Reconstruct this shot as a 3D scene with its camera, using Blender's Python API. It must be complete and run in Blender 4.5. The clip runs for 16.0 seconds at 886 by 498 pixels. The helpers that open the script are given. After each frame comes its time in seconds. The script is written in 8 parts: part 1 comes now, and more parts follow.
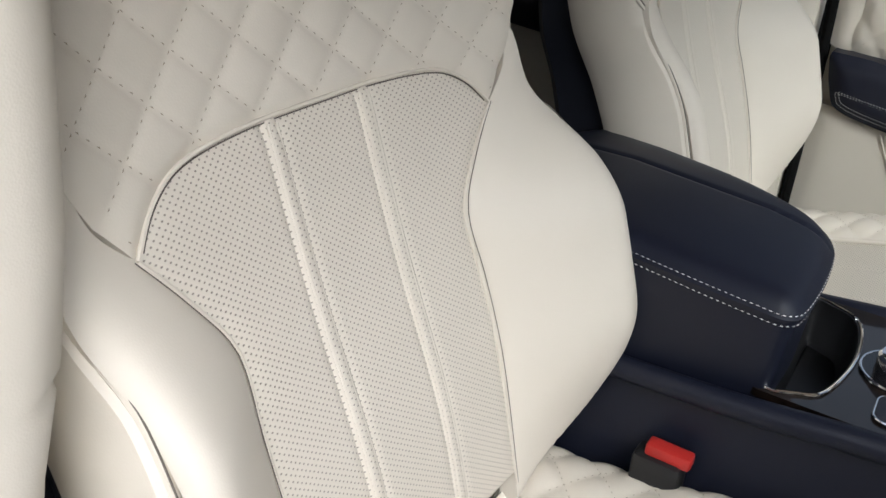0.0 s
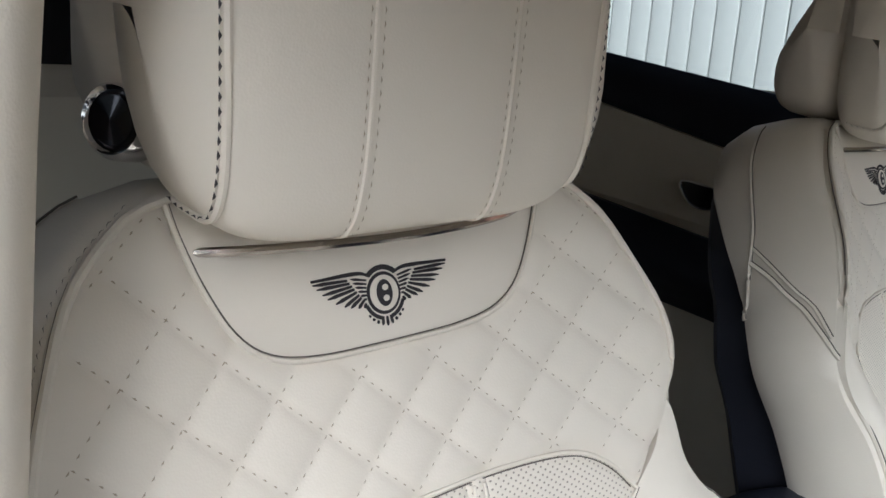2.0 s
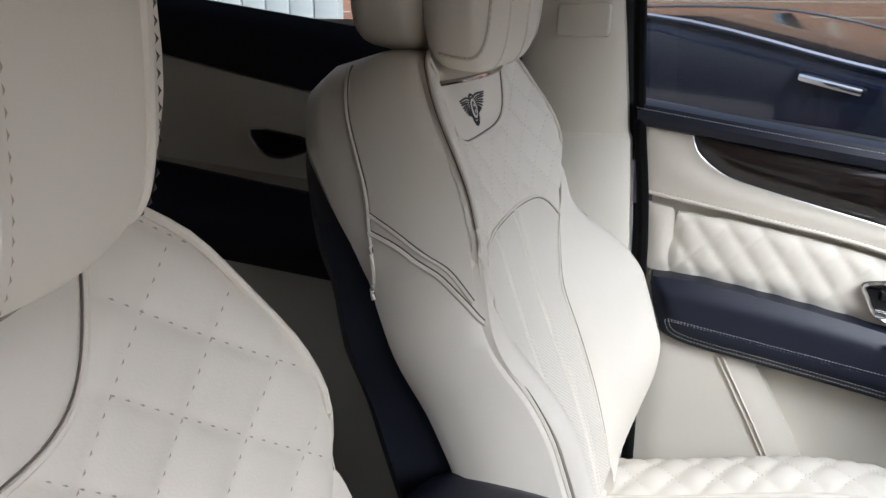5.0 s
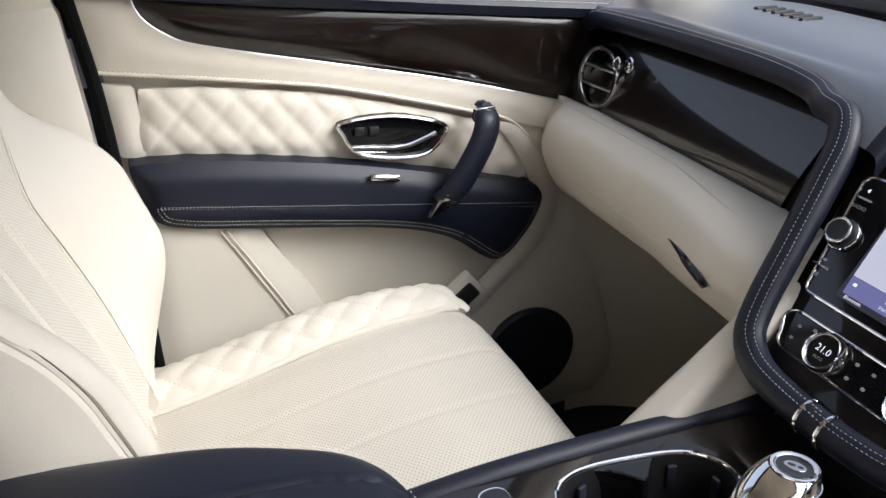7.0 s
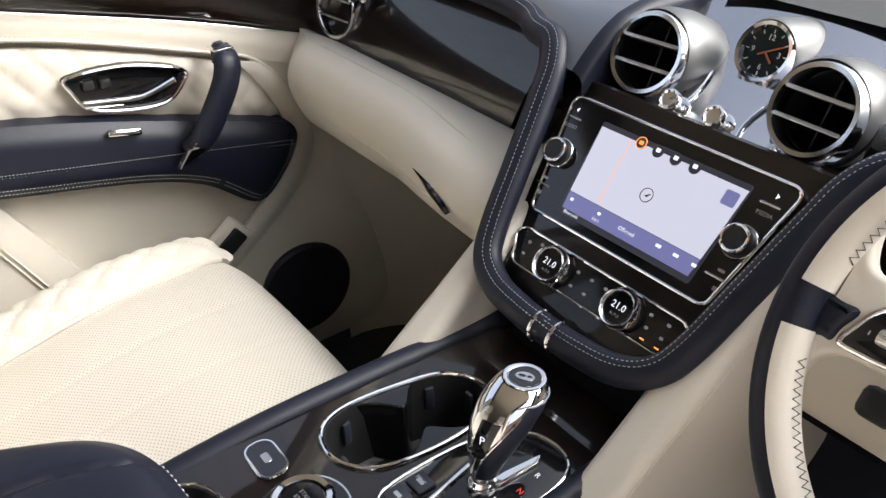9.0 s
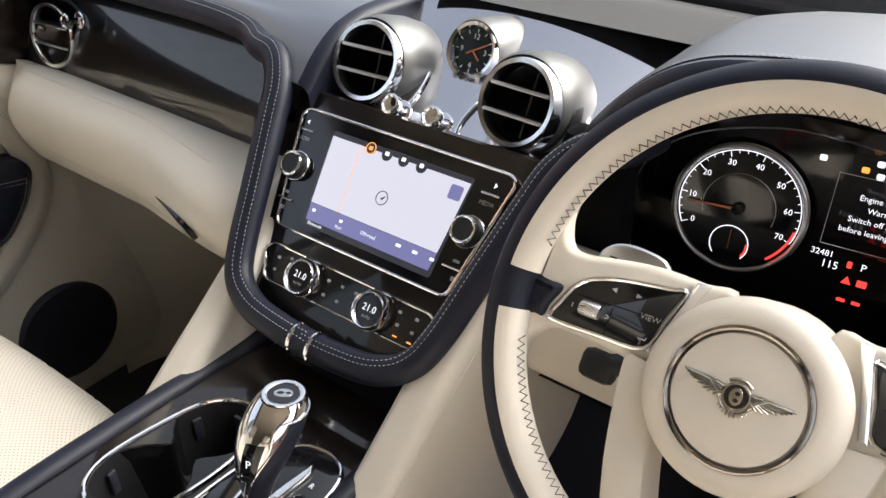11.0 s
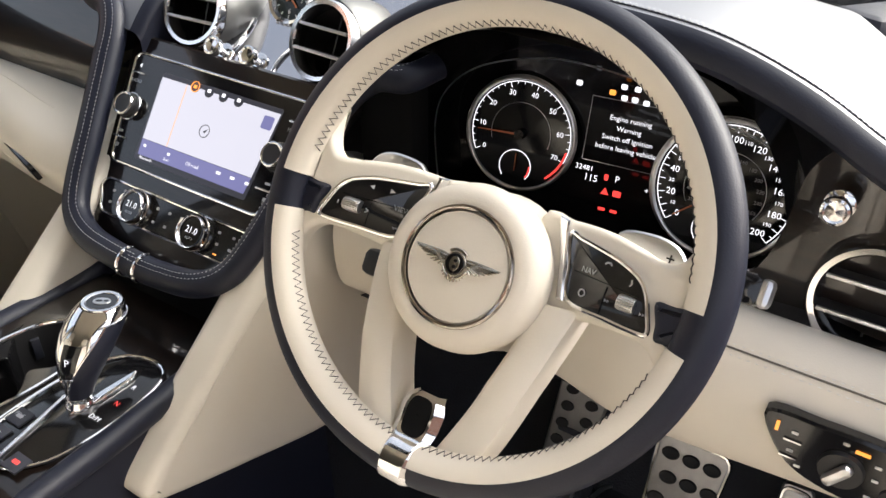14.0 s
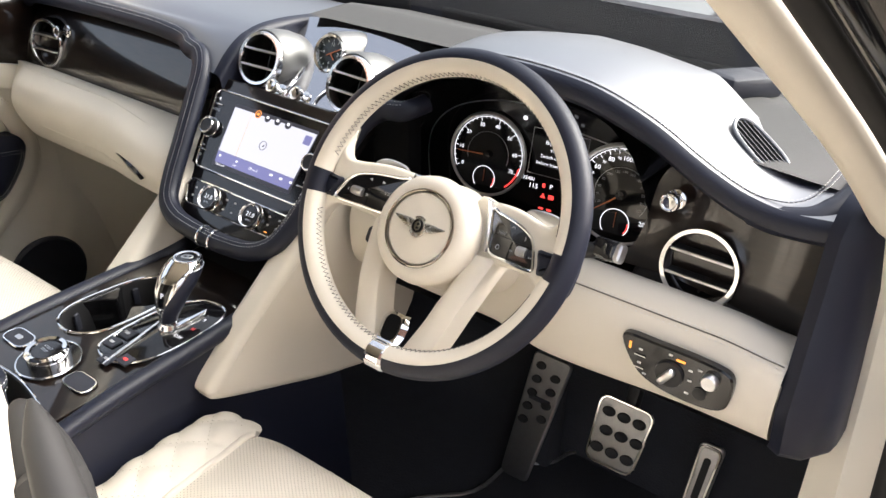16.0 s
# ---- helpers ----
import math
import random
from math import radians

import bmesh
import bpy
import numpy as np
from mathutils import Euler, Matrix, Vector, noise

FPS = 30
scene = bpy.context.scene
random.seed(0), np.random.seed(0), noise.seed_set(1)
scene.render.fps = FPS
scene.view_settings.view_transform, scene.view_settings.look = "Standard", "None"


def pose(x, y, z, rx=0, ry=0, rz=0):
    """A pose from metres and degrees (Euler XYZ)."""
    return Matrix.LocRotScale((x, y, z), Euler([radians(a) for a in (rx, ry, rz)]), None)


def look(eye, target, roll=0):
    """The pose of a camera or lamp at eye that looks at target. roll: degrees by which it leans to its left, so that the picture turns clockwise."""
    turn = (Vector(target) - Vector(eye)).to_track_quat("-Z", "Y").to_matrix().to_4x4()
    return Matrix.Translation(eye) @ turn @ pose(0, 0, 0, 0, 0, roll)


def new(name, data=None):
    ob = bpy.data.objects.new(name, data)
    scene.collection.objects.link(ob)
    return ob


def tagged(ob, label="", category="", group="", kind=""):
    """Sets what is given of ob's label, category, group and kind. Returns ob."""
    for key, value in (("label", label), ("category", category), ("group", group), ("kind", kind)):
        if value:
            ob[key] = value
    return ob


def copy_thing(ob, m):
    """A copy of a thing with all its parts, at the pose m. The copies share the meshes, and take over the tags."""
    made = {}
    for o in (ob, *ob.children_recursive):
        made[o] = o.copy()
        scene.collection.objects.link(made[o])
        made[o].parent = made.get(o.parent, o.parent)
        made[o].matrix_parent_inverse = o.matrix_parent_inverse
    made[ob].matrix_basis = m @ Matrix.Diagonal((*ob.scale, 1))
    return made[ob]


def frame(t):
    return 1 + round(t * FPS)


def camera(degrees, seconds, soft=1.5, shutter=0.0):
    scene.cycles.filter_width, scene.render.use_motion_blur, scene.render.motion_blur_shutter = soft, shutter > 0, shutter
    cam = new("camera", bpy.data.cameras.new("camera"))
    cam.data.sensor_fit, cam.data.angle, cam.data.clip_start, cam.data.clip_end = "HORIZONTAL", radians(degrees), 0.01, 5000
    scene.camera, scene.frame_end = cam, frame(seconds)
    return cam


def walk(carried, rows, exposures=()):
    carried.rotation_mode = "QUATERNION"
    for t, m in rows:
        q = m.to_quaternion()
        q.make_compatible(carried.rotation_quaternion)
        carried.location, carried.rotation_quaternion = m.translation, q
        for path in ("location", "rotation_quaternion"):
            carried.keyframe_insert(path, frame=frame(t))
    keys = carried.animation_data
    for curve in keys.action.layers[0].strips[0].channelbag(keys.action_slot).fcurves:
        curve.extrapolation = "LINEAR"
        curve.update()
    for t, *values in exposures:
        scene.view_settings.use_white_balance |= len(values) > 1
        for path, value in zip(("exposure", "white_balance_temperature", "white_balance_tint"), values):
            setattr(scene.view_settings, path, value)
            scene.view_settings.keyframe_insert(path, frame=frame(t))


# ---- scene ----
cam = camera(55.06, 16.0)
PATH = [
    (0, look((0.8062, 0.1724, 0.8687), (0.0568, -0.2976, 0.4023), 3.31)),
    (0.5, look((0.7523, 0.1529, 0.8803), (0.0147, -0.3993, 0.4916), 3.60)),
    (1, look((0.7291, 0.1371, 0.9054), (0.0344, -0.5082, 0.5877), 3.66)),
    (1.5, look((0.7182, 0.1202, 0.9259), (0.0400, -0.5642, 0.6582), 3.48)),
    (2, look((0.6872, 0.1198, 0.9427), (0.0104, -0.5782, 0.7087), 3.77)),
    (2.5, look((0.6324, 0.1228, 0.9436), (-0.0489, -0.5756, 0.7244), 3.94)),
    (3, look((0.5884, 0.1157, 0.9410), (-0.1090, -0.5715, 0.7377), 3.97)),
    (3.2, look((0.5796, 0.1115, 0.9420), (-0.1278, -0.5670, 0.7440), 3.82)),
    (5.3, look((0.5136, -0.0330, 0.9465), (-0.4186, -0.2037, 0.6273), -0.24)),
    (5.5, look((0.5038, -0.0417, 0.9595), (-0.4323, -0.1457, 0.6236), -0.54)),
    (6, look((0.4761, -0.0412, 0.9587), (-0.4509, 0.0472, 0.5943), -1.27)),
    (6.5, look((0.4458, -0.0390, 0.9455), (-0.4416, 0.1939, 0.5478), -1.72)),
    (7, look((0.4301, -0.0360, 0.9306), (-0.4092, 0.2760, 0.4855), -1.92)),
    (7.5, look((0.4307, -0.0211, 0.9334), (-0.3663, 0.3382, 0.4480), -1.83)),
    (8, look((0.4378, -0.0178, 0.9391), (-0.3218, 0.3829, 0.4269), -1.72)),
    (8.5, look((0.4439, -0.0054, 0.9454), (-0.2806, 0.4381, 0.4177), -1.61)),
    (9, look((0.4532, 0.0147, 0.9583), (-0.2333, 0.5064, 0.4225), -1.58)),
    (9.5, look((0.4630, 0.0288, 0.9690), (-0.1825, 0.5692, 0.4294), -1.53)),
    (10, look((0.4674, 0.0383, 0.9713), (-0.1330, 0.6262, 0.4292), -1.34)),
    (10.2, look((0.4693, 0.0432, 0.9686), (-0.1154, 0.6474, 0.4272), -1.35)),
    (12.3, look((0.5677, 0.0463, 1.0009), (0.1278, 0.7537, 0.4477), 0.17)),
    (12.5, look((0.5814, 0.0487, 0.9991), (0.1449, 0.7588, 0.4466), 0.28)),
    (13, look((0.5911, 0.0458, 0.9794), (0.1573, 0.7568, 0.4259), 0.30)),
    (13.5, look((0.5984, 0.0392, 0.9607), (0.1606, 0.7474, 0.4069), 0.44)),
    (14, look((0.6561, 0.0254, 0.9676), (0.2039, 0.7253, 0.4148), 0.68)),
    (14.5, look((0.7064, 0.0093, 0.9815), (0.2298, 0.6978, 0.4349), 0.97)),
    (15, look((0.7823, -0.0182, 1.0005), (0.2712, 0.6535, 0.4642), 0.89)),
    (15.5, look((0.8316, -0.0493, 1.0252), (0.3037, 0.6157, 0.4970), 0.95)),
    (16, look((0.9065, -0.1951, 1.0773), (0.3909, 0.4975, 0.5728), 0.97)),
]
walk(cam, PATH, ((0.0, 0.48, 5850, 10), (0.5, 0.86, 5850, 10), (1.0, 0.94, 5800, 10), (2.0, 1.05, 5600, 10), (3.0, 1.32, 5500, 12), (5.5, 1.14, 5600, 13), (6.5, 1.24, 5850, 14), (8.0, 1.48, 6150, 13), (9.7, 1.64, 6250, 13), (12.5, 1.84, 6550, 12), (14.3, 1.88, 6500, 12), (16.0, 2.08, 6450, 12)))

# ---- world and light ----
world = bpy.data.worlds.new("sky")
scene.world = world
world.use_nodes = True
wn = world.node_tree
wn.nodes.clear()
sky = wn.nodes.new("ShaderNodeTexSky")
sky.sky_type = "NISHITA"
sky.sun_disc = False
sky.sun_elevation, sky.sun_rotation = radians(39), radians(40)
sky.dust_density, sky.air_density = 8.0, 1.0
bg = wn.nodes.new("ShaderNodeBackground")
bg.inputs["Strength"].default_value = 0.15
wout = wn.nodes.new("ShaderNodeOutputWorld")
grey = wn.nodes.new("ShaderNodeHueSaturation")
grey.inputs["Saturation"].default_value = 0.45
wn.links.new(sky.outputs["Color"], grey.inputs["Color"])
wn.links.new(grey.outputs["Color"], bg.inputs["Color"])
wn.links.new(bg.outputs["Background"], wout.inputs["Surface"])
sun_data = bpy.data.lights.new("sun", "SUN")
sun_data.energy, sun_data.angle, sun_data.color = 0.75, radians(50), (1.0, 0.97, 0.92)
sun = new("sun", sun_data)
sun.matrix_world = look((1.50, 1.79, 1.89), (0, 0, 0))


# ---- materials ----
def material(name, color, rough=0.5, metal=0.0, coat=0.0, grain=0.0, grain_size=0.002, mottle=0.06, mottle_size=0.08,
             bump=0.0, spec=0.5, emission=None, strength=0.0):
    m = bpy.data.materials.new(name)
    m.use_nodes = True
    nt = m.node_tree
    b = nt.nodes["Principled BSDF"]
    b.inputs["Base Color"].default_value = (*color, 1)
    b.inputs["Roughness"].default_value = rough
    b.inputs["Metallic"].default_value = metal
    b.inputs["Coat Weight"].default_value = coat
    b.inputs["Coat Roughness"].default_value = 0.04
    b.inputs["Specular IOR Level"].default_value = spec
    if emission:
        b.inputs["Emission Color"].default_value = (*emission, 1)
        b.inputs["Emission Strength"].default_value = strength
        return m
    tc = nt.nodes.new("ShaderNodeTexCoord")
    big = nt.nodes.new("ShaderNodeTexNoise")
    big.inputs["Scale"].default_value = 1 / mottle_size
    big.inputs["Detail"].default_value = 4
    nt.links.new(tc.outputs["Object"], big.inputs["Vector"])
    ramp = nt.nodes.new("ShaderNodeMapRange")
    ramp.inputs["To Min"].default_value, ramp.inputs["To Max"].default_value = 1 - mottle, 1 + mottle
    nt.links.new(big.outputs["Fac"], ramp.inputs["Value"])
    mul = nt.nodes.new("ShaderNodeVectorMath")
    mul.operation = "SCALE"
    mul.inputs[0].default_value = color
    nt.links.new(ramp.outputs["Result"], mul.inputs["Scale"])
    nt.links.new(mul.outputs["Vector"], b.inputs["Base Color"])
    rr = nt.nodes.new("ShaderNodeMapRange")
    rr.inputs["To Min"].default_value, rr.inputs["To Max"].default_value = max(rough - 0.06, 0.02), min(rough + 0.06, 1)
    nt.links.new(big.outputs["Fac"], rr.inputs["Value"])
    nt.links.new(rr.outputs["Result"], b.inputs["Roughness"])
    if grain:
        vo = nt.nodes.new("ShaderNodeTexVoronoi")
        vo.inputs["Scale"].default_value = 1 / grain_size
        nt.links.new(tc.outputs["Object"], vo.inputs["Vector"])
        soft = nt.nodes.new("ShaderNodeTexNoise")
        soft.inputs["Scale"].default_value = 45
        soft.inputs["Detail"].default_value = 3
        nt.links.new(tc.outputs["Object"], soft.inputs["Vector"])
        add = nt.nodes.new("ShaderNodeMath")
        add.operation = "MULTIPLY_ADD"
        add.inputs[1].default_value = 1.6
        nt.links.new(soft.outputs["Fac"], add.inputs[0])
        nt.links.new(vo.outputs["Distance"], add.inputs[2])
        bp = nt.nodes.new("ShaderNodeBump")
        bp.inputs["Strength"].default_value = grain
        bp.inputs["Distance"].default_value = 0.0006
        nt.links.new(add.outputs["Value"], bp.inputs["Height"])
        nt.links.new(bp.outputs["Normal"], b.inputs["Normal"])
    return m


CREAM_RGB = (0.70, 0.65, 0.56)
CREAM = material("cream_leather", CREAM_RGB, 0.5, grain=0.10, grain_size=0.0014, mottle=0.035)
CREAM_TRIM = material("cream_trim", (0.68, 0.635, 0.545), 0.58, grain=0.15, grain_size=0.0012, mottle=0.03)
NAVY = material("navy_leather", (0.0080, 0.010, 0.021), 0.46, grain=0.12, grain_size=0.0014, mottle=0.12, spec=0.38)
# the same navy leather with sky glare put in: lighter base, stronger coat
NAVY_GLARE = material("navy_glare_leather", (0.018, 0.022, 0.040), 0.40, grain=0.2, grain_size=0.0014, mottle=0.12, spec=1.0)
NAVY_GLARE.node_tree.nodes["Principled BSDF"].inputs["Coat Weight"].default_value = 1.0
NAVY_GLARE.node_tree.nodes["Principled BSDF"].inputs["Coat Roughness"].default_value = 0.42
NAVY_GLARE.node_tree.nodes["Principled BSDF"].inputs["Coat IOR"].default_value = 2.4
NAVY_HARD = material("navy_plastic", (0.018, 0.02, 0.03), 0.5, grain=0.2, grain_size=0.001, mottle=0.1)
SHELF = material("grey_shelf_plastic", (0.055, 0.054, 0.053), 0.75, grain=0.4, grain_size=0.0016, mottle=0.1)
BLACK = material("black_plastic", (0.012, 0.012, 0.013), 0.45, mottle=0.15)
GLOSS = material("gloss_black", (0.007, 0.007, 0.008), 0.09, coat=0.2, mottle=0.1)
VOID = material("unlit_black", (0.006, 0.006, 0.006), 0.9, spec=0.1, mottle=0.1)
SYMBOL = material("pale_print", (0.34, 0.34, 0.35), 0.6, mottle=0.1)
RUBBER = material("black_rubber", (0.012, 0.012, 0.012), 0.75, mottle=0.2)
CHROME = material("chrome", (0.82, 0.82, 0.83), 0.08, metal=1.0, mottle=0.02)
SATIN = material("satin_aluminium", (0.62, 0.62, 0.63), 0.3, metal=1.0, mottle=0.03)
DARKCHROME = material("dark_chrome", (0.34, 0.31, 0.28), 0.12, metal=1.0, mottle=0.05)
CARPET = material("dark_carpet", (0.030, 0.031, 0.038), 0.95, grain=1.0, grain_size=0.003, mottle=0.25, mottle_size=0.03)
THREAD = material("beige_thread", (0.37, 0.32, 0.24), 0.8)
DARKTHREAD = material("dark_thread", (0.055, 0.05, 0.05), 0.8)
WHITETHREAD = material("white_thread", (0.75, 0.74, 0.72), 0.8)
# dark brown for seam thread and the shade painted into the gaps beside it
SEAM_SHADE = material("brown_seam_shade", (0.13, 0.115, 0.095), 0.85)
EMBROIDERY = material("dark_embroidery", (0.02, 0.018, 0.02), 0.7)
REDP = material("red_plastic", (0.45, 0.025, 0.02), 0.4)
HEADLINER = material("headliner_cloth", (0.62, 0.57, 0.48), 0.9)


def veneer():
    m = bpy.data.materials.new("dark_burr_veneer")
    m.use_nodes = True
    nt = m.node_tree
    b = nt.nodes["Principled BSDF"]
    tc = nt.nodes.new("ShaderNodeTexCoord")
    mp = nt.nodes.new("ShaderNodeMapping")
    mp.inputs["Scale"].default_value = (6, 14, 40)
    nt.links.new(tc.outputs["Object"], mp.inputs["Vector"])
    no = nt.nodes.new("ShaderNodeTexNoise")
    no.inputs["Scale"].default_value, no.inputs["Detail"].default_value, no.inputs["Distortion"].default_value = 2.0, 8, 1.5
    nt.links.new(mp.outputs["Vector"], no.inputs["Vector"])
    cr = nt.nodes.new("ShaderNodeValToRGB")
    cr.color_ramp.elements[0].position, cr.color_ramp.elements[0].color = 0.35, (0.004, 0.0025, 0.002, 1)
    cr.color_ramp.elements[1].position, cr.color_ramp.elements[1].color = 0.7, (0.011, 0.006, 0.004, 1)
    nt.links.new(no.outputs["Fac"], cr.inputs["Fac"])
    nt.links.new(cr.outputs["Color"], b.inputs["Base Color"])
    b.inputs["Roughness"].default_value = 0.3
    b.inputs["Specular IOR Level"].default_value = 0.2
    b.inputs["Coat Weight"].default_value = 1.0
    b.inputs["Coat Roughness"].default_value = 0.03
    return m


VENEER = veneer()


def perforated():
    """Cream leather with a staggered grid of punched holes, in the panel's own metres."""
    m = material("perforated_leather", CREAM_RGB, 0.5, mottle=0.03)
    nt = m.node_tree
    b = nt.nodes["Principled BSDF"]
    base = b.inputs["Base Color"].links[0].from_socket
    uv = nt.nodes.new("ShaderNodeUVMap")
    dist = []
    for shift in (0.0, 0.5):
        sc = nt.nodes.new("ShaderNodeVectorMath")
        sc.operation = "MULTIPLY_ADD"
        sc.inputs[1].default_value = (1 / 0.0066, 1 / 0.0052, 0)
        sc.inputs[2].default_value = (shift + 40, shift + 40, 0)
        nt.links.new(uv.outputs["UV"], sc.inputs[0])
        fr = nt.nodes.new("ShaderNodeVectorMath")
        fr.operation = "FRACTION"
        nt.links.new(sc.outputs["Vector"], fr.inputs[0])
        d = nt.nodes.new("ShaderNodeVectorMath")
        d.operation = "DISTANCE"
        d.inputs[1].default_value = (0.5, 0.5, 0)
        nt.links.new(fr.outputs["Vector"], d.inputs[0])
        dist.append(d.outputs["Value"])
    mn = nt.nodes.new("ShaderNodeMath")
    mn.operation = "MINIMUM"
    nt.links.new(dist[0], mn.inputs[0])
    nt.links.new(dist[1], mn.inputs[1])
    mr = nt.nodes.new("ShaderNodeMapRange")
    mr.inputs["From Min"].default_value, mr.inputs["From Max"].default_value = 0.07, 0.16
    nt.links.new(mn.outputs["Value"], mr.inputs["Value"])
    mix = nt.nodes.new("ShaderNodeMix")
    mix.data_type = "RGBA"
    mix.inputs["A"].default_value = (0.30, 0.27, 0.225, 1)
    nt.links.new(mr.outputs["Result"], mix.inputs["Factor"])
    nt.links.new(base, mix.inputs["B"])
    nt.links.new(mix.outputs["Result"], b.inputs["Base Color"])
    bp = nt.nodes.new("ShaderNodeBump")
    bp.inputs["Strength"].default_value = 0.5
    bp.inputs["Distance"].default_value = 0.001
    nt.links.new(mr.outputs["Result"], bp.inputs["Height"])
    nt.links.new(bp.outputs["Normal"], b.inputs["Normal"])
    return m


PERF = perforated()


def glow(name, color, strength):
    return material(name, (0.01, 0.01, 0.01), 0.3, emission=color, strength=strength)


GLOW_WHITE = glow("lit_white", (0.95, 0.95, 1.0), 0.4)
GLOW_RED = glow("lit_red", (1.0, 0.06, 0.05), 0.42)
GLOW_AMBER = glow("lit_amber", (1.0, 0.33, 0.05), 0.5)
SCREEN = glow("lit_map_grey", (0.62, 0.62, 0.70), 0.36)
SCREENBAR = glow("lit_menu_blue", (0.20, 0.20, 0.42), 0.30)
SCREENDARK = glow("lit_dark", (0.06, 0.06, 0.08), 0.15)


def pane_material(name="window_glass", tint=(0.9, 0.93, 0.92)):
    m = bpy.data.materials.new(name)
    m.use_nodes = True
    nt = m.node_tree
    nt.nodes.clear()
    tr = nt.nodes.new("ShaderNodeBsdfTransparent")
    tr.inputs["Color"].default_value = (*tint, 1)
    gl = nt.nodes.new("ShaderNodeBsdfGlossy")
    gl.inputs["Roughness"].default_value = 0.01
    lw = nt.nodes.new("ShaderNodeLayerWeight")
    lw.inputs["Blend"].default_value = 0.5
    pw = nt.nodes.new("ShaderNodeMath")
    pw.operation = "POWER"
    pw.inputs[1].default_value = 4.0
    nt.links.new(lw.outputs["Facing"], pw.inputs[0])
    fr = nt.nodes.new("ShaderNodeMath")
    fr.operation = "MULTIPLY_ADD"
    fr.inputs[1].default_value, fr.inputs[2].default_value = 0.5, 0.025
    nt.links.new(pw.outputs["Value"], fr.inputs[0])
    mx = nt.nodes.new("ShaderNodeMixShader")
    out = nt.nodes.new("ShaderNodeOutputMaterial")
    nt.links.new(fr.outputs["Value"], mx.inputs["Fac"])
    nt.links.new(tr.outputs["BSDF"], mx.inputs[1])
    nt.links.new(gl.outputs["BSDF"], mx.inputs[2])
    nt.links.new(mx.outputs["Shader"], out.inputs["Surface"])
    return m


PANE = pane_material()
SMOKED = pane_material("smoked_glass", (0.60, 0.63, 0.60))
SCREENGLASS = pane_material("windscreen_glass", (0.72, 0.745, 0.735))
PRIVACY = pane_material("privacy_glass", (0.10, 0.105, 0.10))


# ---- mesh helpers ----
def arr(p):
    return np.asarray(p, float)


def unit(v):
    v = arr(v)
    return v / (np.linalg.norm(v, axis=-1, keepdims=True) + 1e-12)


